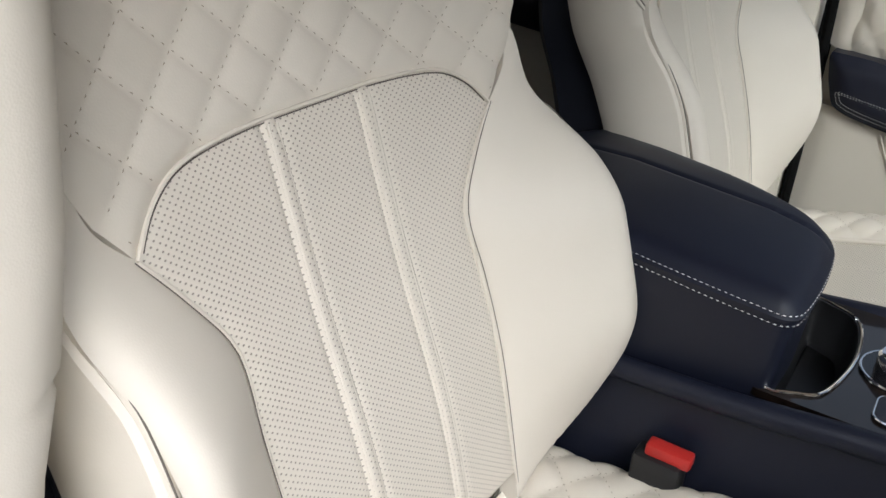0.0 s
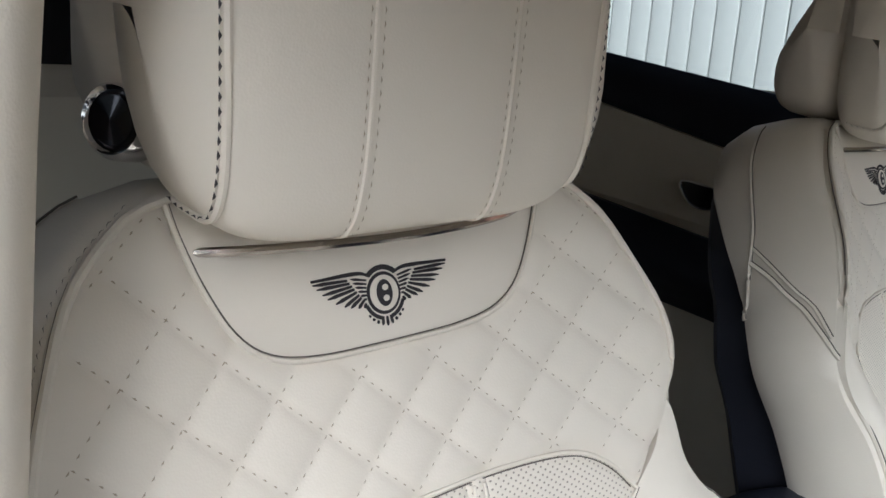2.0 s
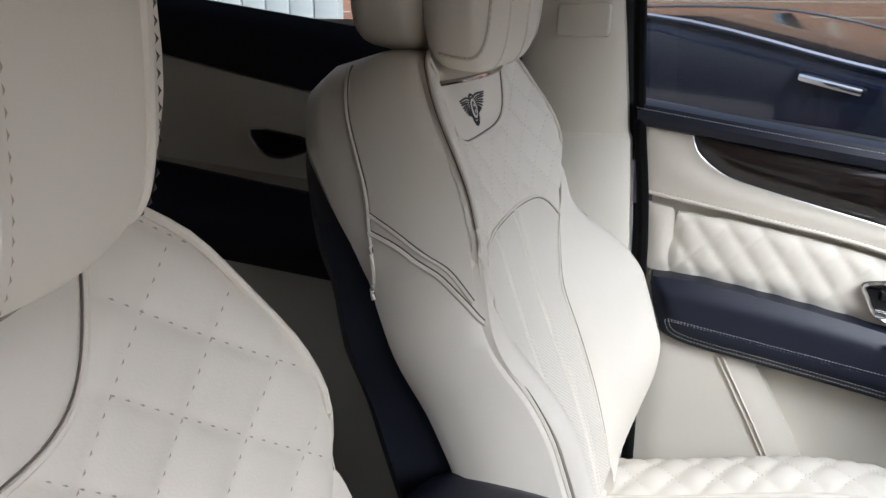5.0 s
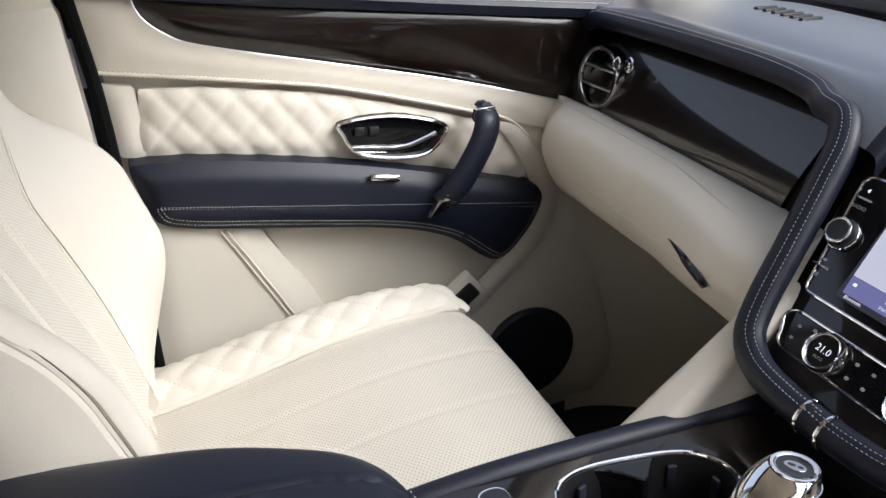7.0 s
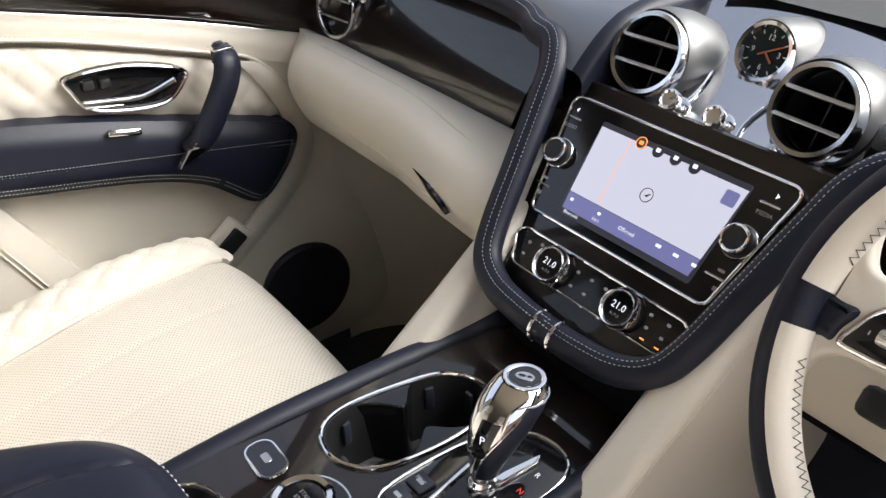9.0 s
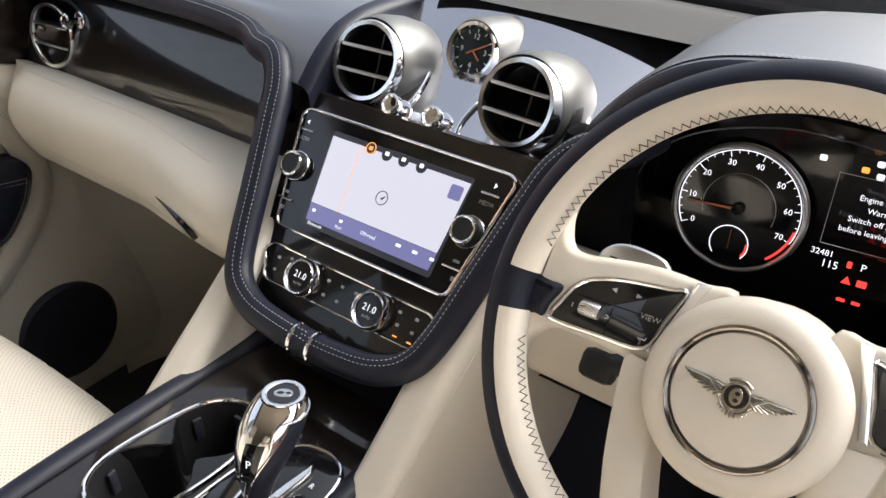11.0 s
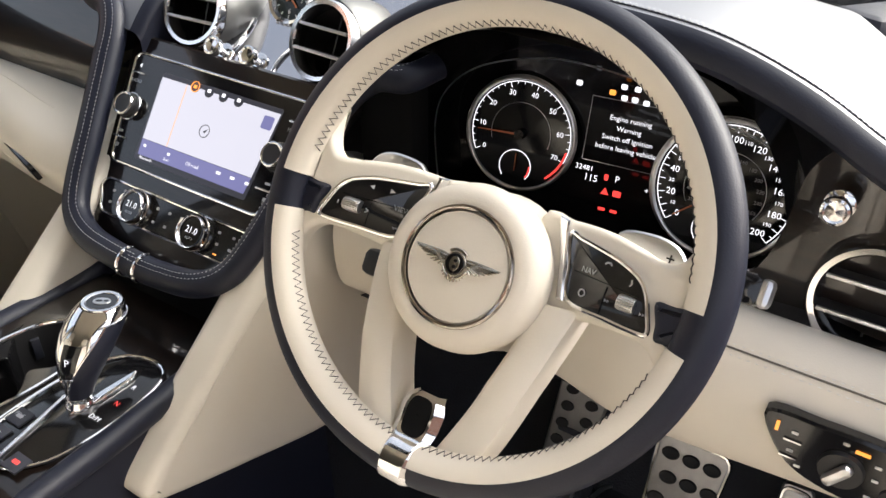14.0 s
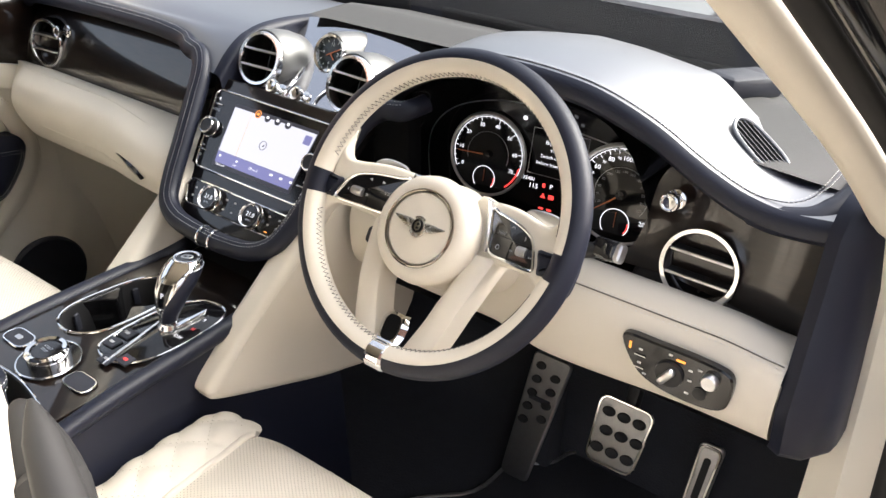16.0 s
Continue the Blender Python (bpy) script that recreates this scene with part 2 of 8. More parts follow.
class Geo:
    """Vertices and faces in world metres, gathered into one mesh."""

    def __init__(self):
        self.v, self.f, self.uv, self.n = [], [], None, 0

    def add(self, verts, faces):
        verts = arr(verts).reshape(-1, 3)
        self.v.append(verts)
        self.f += [tuple(i + self.n for i in f) for f in faces]
        self.n += len(verts)
        return self

    def tube(self, pts, r, n=8, closed=False, flat=1.0, up=None):
        pts = arr(pts)
        k = len(pts)
        r = np.broadcast_to(arr(r), (k,))
        tan = (np.roll(pts, -1, 0) - np.roll(pts, 1, 0)) if closed else np.gradient(pts, axis=0)
        tan = unit(tan)
        ref = arr(up) if up is not None else (arr((0, 0, 1)) if abs(tan[:, 2]).mean() < 0.9 else arr((1, 0, 0)))
        a = unit(np.cross(tan, ref))
        b = np.cross(a, tan)
        th = np.arange(n) * 2 * math.pi / n
        ring = pts[:, None] + r[:, None, None] * (np.cos(th)[None, :, None] * a[:, None] + flat * np.sin(th)[None, :, None] * b[:, None])
        faces = []
        for i in range(k if closed else k - 1):
            j = (i + 1) % k
            for m in range(n):
                faces.append((i * n + m, i * n + (m + 1) % n, j * n + (m + 1) % n, j * n + m))
        if not closed:
            faces += [tuple(range(n - 1, -1, -1)), tuple((k - 1) * n + m for m in range(n))]
        return self.add(ring, faces)

    def loft(self, rings, closed=True, cap0=False, cap1=False):
        """Joins rings of equal length."""
        k, n = len(rings), len(rings[0])
        faces = []
        for i in range(k - 1):
            for m in range(n if closed else n - 1):
                faces.append((i * n + m, i * n + (m + 1) % n, (i + 1) * n + (m + 1) % n, (i + 1) * n + m))
        if cap0:
            faces.append(tuple(range(n - 1, -1, -1)))
        if cap1:
            faces.append(tuple((k - 1) * n + m for m in range(n)))
        return self.add(np.concatenate([arr(r) for r in rings]), faces)

    def lathe(self, profile, origin, axis, n=32, squash=(1, 1), xdir=None, cap=True):
        """Turns (radius, height) pairs about an axis."""
        axis = unit(axis)
        ref = arr(xdir) if xdir is not None else (arr((1, 0, 0)) if abs(axis[0]) < 0.9 else arr((0, 1, 0)))
        a = unit(ref - axis * (ref @ axis))
        b = np.cross(axis, a)
        th = np.arange(n) * 2 * math.pi / n
        c = np.cos(th)[:, None] * a * squash[0] + np.sin(th)[:, None] * b * squash[1]
        rings = [arr(origin) + h * axis + r * c for r, h in profile]
        return self.loft(rings, cap0=cap, cap1=cap)

    def box(self, center, size, axes=None, bevel=0.0):
        """A box with chamfered edges, its axes given as rows."""
        ax = np.eye(3) if axes is None else unit(axes)
        h = arr(size) / 2
        b = min(bevel, 0.45 * min(size))
        if b <= 0:
            p = arr([(x, y, z) for z in (-1, 1) for y in (-1, 1) for x in (-1, 1)]) * h
            f = [(0, 2, 3, 1), (4, 5, 7, 6), (0, 1, 5, 4), (2, 6, 7, 3), (0, 4, 6, 2), (1, 3, 7, 5)]
            return self.add(arr(center) + p @ ax, f)
        rings = []
        for z, ins in ((-h[2], b), (-h[2] + 0.3 * b, 0.3 * b), (-h[2] + b, 0), (h[2] - b, 0), (h[2] - 0.3 * b, 0.3 * b), (h[2], b)):
            ring = []
            x, y = h[0] - ins, h[1] - ins
            for cx, cy, a0 in ((1, 1, 0), (-1, 1, 90), (-1, -1, 180), (1, -1, 270)):
                rb = max(b - ins, 0.15 * b)
                for a in (0, 45, 90):
                    ring.append(((x - rb) * cx + rb * math.cos(radians(a0 + a)), (y - rb) * cy + rb * math.sin(radians(a0 + a)), z))
            rings.append(arr(center) + arr(ring) @ ax)
        return self.loft(rings, cap0=True, cap1=True)

    def plate(self, poly, origin, ax, ay, thick, bevel=0.001):
        """A flat outline in the plane of ax and ay, thickened towards their cross product, with a chamfer."""
        ax, ay = unit(ax), unit(ay)
        n = np.cross(ax, ay)
        poly = arr(poly)
        if area(poly) < 0:
            poly = poly[::-1]
        inner = inset(poly, bevel)
        at = lambda q, h: arr(origin) + q[:, :1] * ax + q[:, 1:] * ay + h * n
        return self.loft([at(poly, 0), at(poly, thick - bevel), at(inner, thick)], cap0=True, cap1=True)

    def pad(self, poly, origin, ax, ay, thick, round_=0.006, back=True):
        """Like plate, with its front edge, and its back edge if asked, turned to a quarter round."""
        ax, ay = unit(ax), unit(ay)
        n = np.cross(ax, ay)
        poly = arr(poly)
        if area(poly) < 0:
            poly = poly[::-1]
        at = lambda q, h: arr(origin) + q[:, :1] * ax + q[:, 1:] * ay + h * n
        steps = [(round_ * (1 - math.cos(a)), round_ * math.sin(a)) for a in np.linspace(0, math.pi / 2, 6)]
        rings = [at(inset(poly, i), round_ - h) for i, h in steps[::-1]] if back else [at(poly, 0)]
        rings += [at(inset(poly, i), thick - round_ + h) for i, h in steps]
        return self.loft(rings, cap0=True, cap1=True)

    def sheet(self, fn, us, vs):
        """A grid surface from fn(u, v) on arrays."""
        u, v = np.meshgrid(us, vs)
        p = fn(u, v)
        nu = len(us)
        f = [(j * nu + i, j * nu + i + 1, (j + 1) * nu + i + 1, (j + 1) * nu + i) for j in range(len(vs) - 1) for i in range(nu - 1)]
        return self.add(p, f)


def area(poly):
    x, y = poly[:, 0], poly[:, 1]
    return 0.5 * float((x * np.roll(y, -1) - y * np.roll(x, -1)).sum())


def inset(poly, d):
    """Moves a counterclockwise outline inwards by d."""
    e = unit(np.roll(poly, -1, 0) - poly)
    nrm = np.stack([-e[:, 1], e[:, 0]], 1)
    m = nrm + np.roll(nrm, 1, 0)
    m /= np.maximum((m * m).sum(1, keepdims=True) / 2, 0.35)
    return poly + d * m


def smooth_line(pts, n=8, closed=False):
    """A Catmull-Rom line through the points."""
    p = arr(pts)
    k = len(p)
    out = []
    for i in range(k if closed else k - 1):
        g = (lambda j: p[j % k]) if closed else (lambda j: p[min(max(j, 0), k - 1)])
        p0, p1, p2, p3 = g(i - 1), g(i), g(i + 1), g(i + 2)
        for t in np.arange(n) / n:
            out.append(0.5 * (2 * p1 + (p2 - p0) * t + (2 * p0 - 5 * p1 + 4 * p2 - p3) * t * t + (3 * p1 - p0 - 3 * p2 + p3) * t ** 3))
    if not closed:
        out.append(p[-1])
    return arr(out)


def even(pts, step):
    """Points at even steps along a line."""
    p = arr(pts)
    s = np.r_[0, np.cumsum(np.linalg.norm(np.diff(p, axis=0), axis=1))]
    q = np.linspace(0, s[-1], max(int(s[-1] / step), 2))
    return np.stack([np.interp(q, s, p[:, i]) for i in range(p.shape[1])], 1)


def round_rect(w, h, r, n=5, top=None):
    """A rounded rectangle about the origin; top: another half width at its upper edge."""
    t = w if top is None else top
    out = []
    for cx, cy, a0, ww in ((1, 1, 0, t), (-1, 1, 90, t), (-1, -1, 180, w), (1, -1, 270, w)):
        for a in np.linspace(0, 90, n):
            out.append(((ww / 2 - r) * cx + r * math.cos(radians(a0 + a)), (h / 2 - r) * cy + r * math.sin(radians(a0 + a))))
    return arr(out)


def circle(r, n=32, sx=1.0, sy=1.0, c=(0, 0)):
    th = np.arange(n) * 2 * math.pi / n
    return np.stack([c[0] + r * sx * np.cos(th), c[1] + r * sy * np.sin(th)], 1)


def inside(u, v, poly):
    res = np.zeros(u.shape, bool)
    x0, y0 = poly[-1]
    for x1, y1 in poly:
        cross = ((y1 > v) != (y0 > v)) & (u < (x0 - x1) * (v - y1) / ((y0 - y1) or 1e-12) + x1)
        res ^= cross
        x0, y0 = x1, y1
    return res


def edge_distance(u, v, poly):
    """Distance to an outline, and the nearest point on it."""
    q = np.stack([u.ravel(), v.ravel()], 1)
    best, near = np.full(len(q), 1e9), q.copy()
    for a, b in zip(poly, np.roll(poly, -1, 0)):
        ab = b - a
        t = np.clip(((q - a) @ ab) / (ab @ ab + 1e-15), 0, 1)
        c = a + t[:, None] * ab
        d = np.linalg.norm(q - c, axis=1)
        near[d < best] = c[d < best]
        best = np.minimum(best, d)
    return best.reshape(u.shape), near


def panel(poly, surf, height=None, step=0.006, puff=0.004, roll=0.012, skirt=0.008):
    """A padded panel over a surface: its outline in the surface's own metres, a height above it, edges that roll down to a seam."""
    poly = arr(poly)
    lo, hi = poly.min(0), poly.max(0)
    us = np.arange(lo[0] - step, hi[0] + 2 * step, step)
    vs = np.arange(lo[1] - step, hi[1] + 2 * step, step)
    cu, cv = np.meshgrid((us[:-1] + us[1:]) / 2, (vs[:-1] + vs[1:]) / 2)
    keep = inside(cu, cv, poly)
    nu = len(us)
    quads = [(j * nu + i, j * nu + i + 1, (j + 1) * nu + i + 1, (j + 1) * nu + i) for j, i in zip(*np.nonzero(keep))]
    count = {}
    for q in quads:
        for a, b in zip(q, q[1:] + q[:1]):
            count[(min(a, b), max(a, b))] = count.get((min(a, b), max(a, b)), 0) + 1
    rim = [(a, b) for q in quads for a, b in zip(q, q[1:] + q[:1]) if count[(min(a, b), max(a, b))] == 1]
    used = sorted({i for q in quads for i in q})
    index = {i: k for k, i in enumerate(used)}
    uu, vv = np.meshgrid(us, vs)
    u, v = uu.ravel()[used], vv.ravel()[used]
    dist, near = edge_distance(u, v, poly)
    rims = sorted({i for e in rim for i in e})
    for i in rims:
        u[index[i]], v[index[i]] = near[index[i]]
        dist[index[i]] = 0
    h = puff * (1 - np.exp(-(dist / roll) ** 1.5))
    if height is not None:
        h = h + height(u, v, dist)
    nrm = normals(surf, u, v)
    p = surf(u, v) + h[:, None] * nrm
    g = Geo()
    k = len(used)
    rimk = {i: k + j for j, i in enumerate(rims)}
    sk = arr([p[index[i]] - skirt * nrm[index[i]] for i in rims])
    faces = [tuple(index[i] for i in q) for q in quads] + [(index[b], index[a], rimk[a], rimk[b]) for a, b in rim]
    g.add(np.concatenate([p, sk]), faces)
    g.uv = np.concatenate([np.stack([u, v], 1), arr([(u[index[i]], v[index[i]]) for i in rims])])
    return g


FACING = {}


def normals(surf, u, v):
    e = 1e-4
    return FACING.get(surf, 1) * unit(np.cross(surf(u + e, v) - surf(u - e, v), surf(u, v + e) - surf(u, v - e)))


def over(surf, line, lift=0.0):
    """A line in a surface's own metres, as points lifted off it."""
    line = arr(line)
    return surf(line[:, 0], line[:, 1]) + lift * normals(surf, line[:, 0], line[:, 1])


BASE = {}


def thing(name, at, label, category, group="", kind=""):
    ob = tagged(new(name), label, category, group, kind)
    ob.location = at
    ob.empty_display_size = 0.05
    BASE[ob] = arr(at)
    return ob


def mesh_of(name, g, mat, at):
    v = np.concatenate(g.v) - at
    me = bpy.data.meshes.new(name)
    me.from_pydata(v.tolist(), [], g.f)
    if g.uv is not None:
        layer = me.uv_layers.new(name="UVMap")
        idx = np.empty(len(me.loops), int)
        me.loops.foreach_get("vertex_index", idx)
        layer.data.foreach_set("uv", g.uv[idx].ravel())
    me.materials.append(mat)
    me.update()
    me.shade_smooth()
    me.set_sharp_from_angle(angle=radians(38))
    return me


def part(name, g, mat, parent, label=""):
    at = BASE[parent]
    ob = new(name, mesh_of(name, g, mat, at))
    ob.parent = parent
    BASE[ob] = at
    return tagged(ob, label)


def solo(name, g, mat, label, category="", group="", kind=""):
    """A thing that is one mesh, with its origin under its middle."""
    v = np.concatenate(g.v)
    at = arr([(v[:, 0].min() + v[:, 0].max()) / 2, (v[:, 1].min() + v[:, 1].max()) / 2, v[:, 2].min()])
    ob = new(name, mesh_of(name, g, mat, at))
    ob.location = at
    BASE[ob] = at
    return tagged(ob, label, category, group, kind)


def stitches(line, length=0.0032, gap=0.0018, width=0.0009, normal=None, lift=0.0004):
    """A row of thread stitches along points in space."""
    p = even(line, length + gap)
    g = Geo()
    d = unit(np.gradient(p, axis=0))
    for i in range(0, len(p)):
        up = arr(normal) if normal is not None and np.ndim(normal) == 1 else (normal[min(i, len(normal) - 1)] if normal is not None else arr((0, 0, 1)))
        side = unit(np.cross(d[i], up))
        upv = np.cross(side, d[i])
        c = p[i] + upv * lift
        q = [c - d[i] * length / 2, c - side * width / 2, c + side * width / 2, c + d[i] * length / 2]
        top = upv * width * 0.6
        g.add([q[0], q[1] + top, q[2] + top, q[3]], [(0, 1, 2), (1, 3, 2), (0, 2, 1), (1, 2, 3)][:2])
    return g


def lettering(text, size, origin, ax, ay, align="CENTER", lift=0.0005):
    """Words in the built-in font, as a flat mesh."""
    cu = bpy.data.curves.new("lettering", "FONT")
    cu.body, cu.size, cu.align_x, cu.align_y, cu.resolution_u = text, size, align, "CENTER", 2
    ob = bpy.data.objects.new("lettering", cu)
    scene.collection.objects.link(ob)
    me = bpy.data.meshes.new_from_object(ob.evaluated_get(bpy.context.evaluated_depsgraph_get()))
    v = arr([q.co[:] for q in me.vertices]).reshape(-1, 3)
    f = [tuple(q.vertices) for q in me.polygons]
    bpy.data.objects.remove(ob)
    bpy.data.curves.remove(cu)
    bpy.data.meshes.remove(me)
    ax, ay = unit(ax), unit(ay)
    return Geo().add(arr(origin) + v[:, :1] * ax + v[:, 1:2] * ay + lift * np.cross(ax, ay), f)


# ---- front seats ----
LEAN = radians(17.3)
SEAT_AT = arr((0.376, -0.247, 0.798))
S_UP = arr((0, -math.sin(LEAN), math.cos(LEAN)))
S_OUT = arr((0, math.cos(LEAN), math.sin(LEAN)))
QW, QH, QOFF = 0.0575, 0.051, -0.017


def ease(a, b, x):
    t = np.clip((x - a) / (b - a), 0, 1)
    return t * t * (3 - 2 * t)


def back_depth(x, s):
    """How far the front of the backrest stands out, across x and along s."""
    ax = np.abs(x)
    dish = 0.65 * ax ** 2 + 0.013 * (ax / 0.226) ** 5 * np.exp(-((s + 0.045) / 0.07) ** 2)
    low = ease(-0.15, -0.30, s)
    inner = np.interp(-s, -PERF_SIDE[:, 1], PERF_SIDE[:, 0])
    t = np.clip((ax - inner) / (np.where(x > 0, 0.228, 0.276) - inner + 1e-6), 0, 1.3)
    bolster = low * (1 - 1.3 * ease(np.where(x > 0, -0.34, -0.38), -0.56, s)) * (np.where(x > 0, 0.044, 0.060) * np.sin(np.clip(t, 0, 1) * 1.7) ** 0.9 - 0.03 * np.clip(t - 0.75, 0, 1) ** 1.6 * 4)
    lumbar = 0.012 * np.exp(-((s + 0.40) / 0.12) ** 2) * np.exp(-(ax / 0.14) ** 2)
    return dish + bolster + lumbar


def back_surf(x, s):
    d = back_depth(x, s)
    return SEAT_AT + x[..., None] * arr((1, 0, 0)) + s[..., None] * S_UP + d[..., None] * S_OUT


FACING[back_surf] = -1


def quilt(x, s, dist=None):
    a = x / QW + (s - QOFF) / QH
    b = x / QW - (s - QOFF) / QH
    return 0.0040 * (np.abs(np.sin(math.pi * a)) * np.abs(np.sin(math.pi * b))) ** 0.36 - 0.0027


def quilt_lines(poly, surf, w, h, off, lift, gap=0.003):
    """Stitches along the diamond lines that lie inside an outline."""
    g = Geo()
    lo, hi = poly.min(0), poly.max(0)
    n = int((hi[0] - lo[0]) / w + (hi[1] - lo[1]) / h) + 3
    for sign in (1, -1):
        mid = round((lo[0] + hi[0]) / 2 / w)
        for k in range(mid - n, mid + n + 1):
            s = np.arange(lo[1], hi[1], 0.0052)
            x = (k - sign * (s - off) / h) * w
            ok = inside(x, s, poly)
            ok &= edge_distance(x, s, poly)[0] > gap
            if not ok.any():
                continue
            p = over(surf, np.stack([x, s], 1), lift)
            nr = normals(surf, x, s)
            for i in np.nonzero(ok[:-1] & ok[1:])[0]:
                d = unit(p[i + 1] - p[i])
                side = np.cross(d, nr[i]) * 0.0005
                a, b = p[i] + d * 0.0008, p[i] + d * 0.0040
                m = (a + b) / 2
                g.add([a, m - side + nr[i] * 0.0005, m + side + nr[i] * 0.0005, b], [(0, 1, 2), (1, 3, 2)])
    return g


YOKE = smooth_line([(0.134, 0.062), (0.130, 0.045), (0.120, 0.018), (0.105, -0.008), (0.084, -0.0225), (0.05, -0.0285), (0, -0.0295)], 5)
PERF_TOP = smooth_line([(0.183, -0.170), (0.162, -0.146), (0.13, -0.130), (0.07, -0.124), (0, -0.1235)], 5)
SHOULDER = smooth_line([(0.146, 0.062), (0.182, 0.030), (0.202, -0.010), (0.217, -0.052), (0.221, -0.092), (0.212, -0.128), (0.183, -0.170)], 5)
PERF_SIDE = smooth_line([(0.183, -0.170), (0.155, -0.208), (0.131, -0.252), (0.1335, -0.31), (0.134, -0.373), (0.130, -0.45), (0.126, -0.52)], 4)
BOLSTER_OUT = smooth_line([(0.183, -0.170), (0.205, -0.146), (0.218, -0.114), (0.234, -0.165), (0.250, -0.24), (0.253, -0.33), (0.250, -0.40), (0.240, -0.455), (0.208, -0.51), (0.126, -0.545)], 5)


def bolster_edge(sgn):
    """The outer edge of a side bolster: slimmer on the door side of the driver's seat."""
    wide = np.where(sgn > 0, -0.026, 0.022) * ease(-0.16, -0.25, BOLSTER_OUT[:, 1]) * ease(-0.545, -0.49, BOLSTER_OUT[:, 1])
    return BOLSTER_OUT + np.stack([wide, 0 * wide], 1)


def emblem(parent, place, across, up, width, mat, thick, ring=None, rise=1.0, bend=0.0):
    """A winged badge as plain shapes: two rows of feathers a side, a crown, a fanned tail, a ring and a disc."""
    across, up = unit(across), unit(up)
    out = np.cross(across, up)
    w = width

    def arc_plate(a0, a1, r0, r1):
        a = np.radians(np.linspace(a0, a1, 9))
        q = np.concatenate([np.stack([np.cos(a) * r1, np.sin(a) * r1], 1), np.stack([np.cos(a) * r0, np.sin(a) * r0], 1)[::-1]]) * w
        return bent(Geo().plate(q, place, across, up, thick, thick * 0.3))

    def bent(g):
        g.v = [v + (bend * ((v - arr(place)) @ across) ** 2)[:, None] * out for v in g.v]
        return g

    def blade(a, b, half):
        d = b - a
        n = unit(arr((-d[1], d[0]))) * half * w
        p, q = a * w, b * w
        d = d * w
        return bent(Geo().plate([p - n * 0.7, p + d * 0.7 - n, q - n * 0.35, q + n * 0.35, p + d * 0.75 + n, p + n * 0.7], place, across, up, thick, thick * 0.3))

    core = Geo().plate(circle(w * 0.134, 32), place, across, up, thick * 0.9, thick * 0.2)
    ob = part("emblem", core, mat, parent, "dark winged badge with a round centre")
    tips = smooth_line([(0.53, 0.118), (0.485, 0.070), (0.42, 0.012), (0.33, -0.036), (0.24, -0.062), (0.165, -0.072)], 6)
    for side in (1, -1):
        f = arr((side, 1.0))
        lift = lambda p: arr((p[0], p[1] * (rise if p[1] > 0 else 1.0))) * f
        for k in range(9):
            t = k / 8
            root = arr((0.27, 0.112)) * (1 - t) + arr((0.148, -0.045)) * t
            tip = tips[int(round(t * (len(tips) - 1)))]
            part("feather", blade(lift(root), lift(tip), 0.0115), mat, ob)
        for k in range(6):
            t = k / 5
            a = arr((0.125, 0.095)) * (1 - t) + arr((0.140, -0.020)) * t
            b = arr((0.245, 0.118)) * (1 - t) + arr((0.165, -0.022)) * t
            part("feather", blade(lift(a), lift(b), 0.0085), mat, ob)
        lead = smooth_line([(0.10, 0.118), (0.17, 0.143), (0.30, 0.146), (0.42, 0.142), (0.54, 0.140)], 4)
        lead = arr([lift(p) for p in lead]) * w
        part("feather", bent(Geo().tube(arr(place) + lead[:, :1] * across + lead[:, 1:] * up + out * thick * 0.3, w * np.interp(np.arange(len(lead)), [0, 6, 16], [0.008, 0.013, 0.008]), 6, flat=0.5, up=out)), mat, ob)
        part("feather", arc_plate(*((203, 255) if side < 0 else (285, 337)), 0.146, 0.170), mat, ob)
    part("crown", arc_plate(48, 132, 0.146, 0.178), mat, ob)
    for k in range(9):
        a = radians(270 + (k - 4) * 11.5)
        d = arr((math.cos(a), math.sin(a)))
        part("feather", blade(d * (0.148 if abs(k - 4) < 1.5 else 0.178), d * (0.208 - 0.004 * abs(k - 4)), 0.0105), mat, ob)
    part("badge_disc", Geo().plate(circle(w * 0.113, 28), arr(place) + out * thick * 0.9, across, up, thick * 0.5, thick * 0.1), ring or CREAM, ob)
    part("badge_core", Geo().plate(circle(w * 0.085, 24, 0.74, 1.0), arr(place) + out * thick * 1.4, across, up, thick * 0.4, thick * 0.1), mat, ob)
    for v in (0.034, -0.034):
        part("badge_core", Geo().plate(circle(w * 0.022, 16, 1.1, 0.9, (w * 0.008, w * v)), arr(place) + out * thick * 1.8, across, up, thick * 0.3, thick * 0.1), ring or CREAM, ob)
    return ob


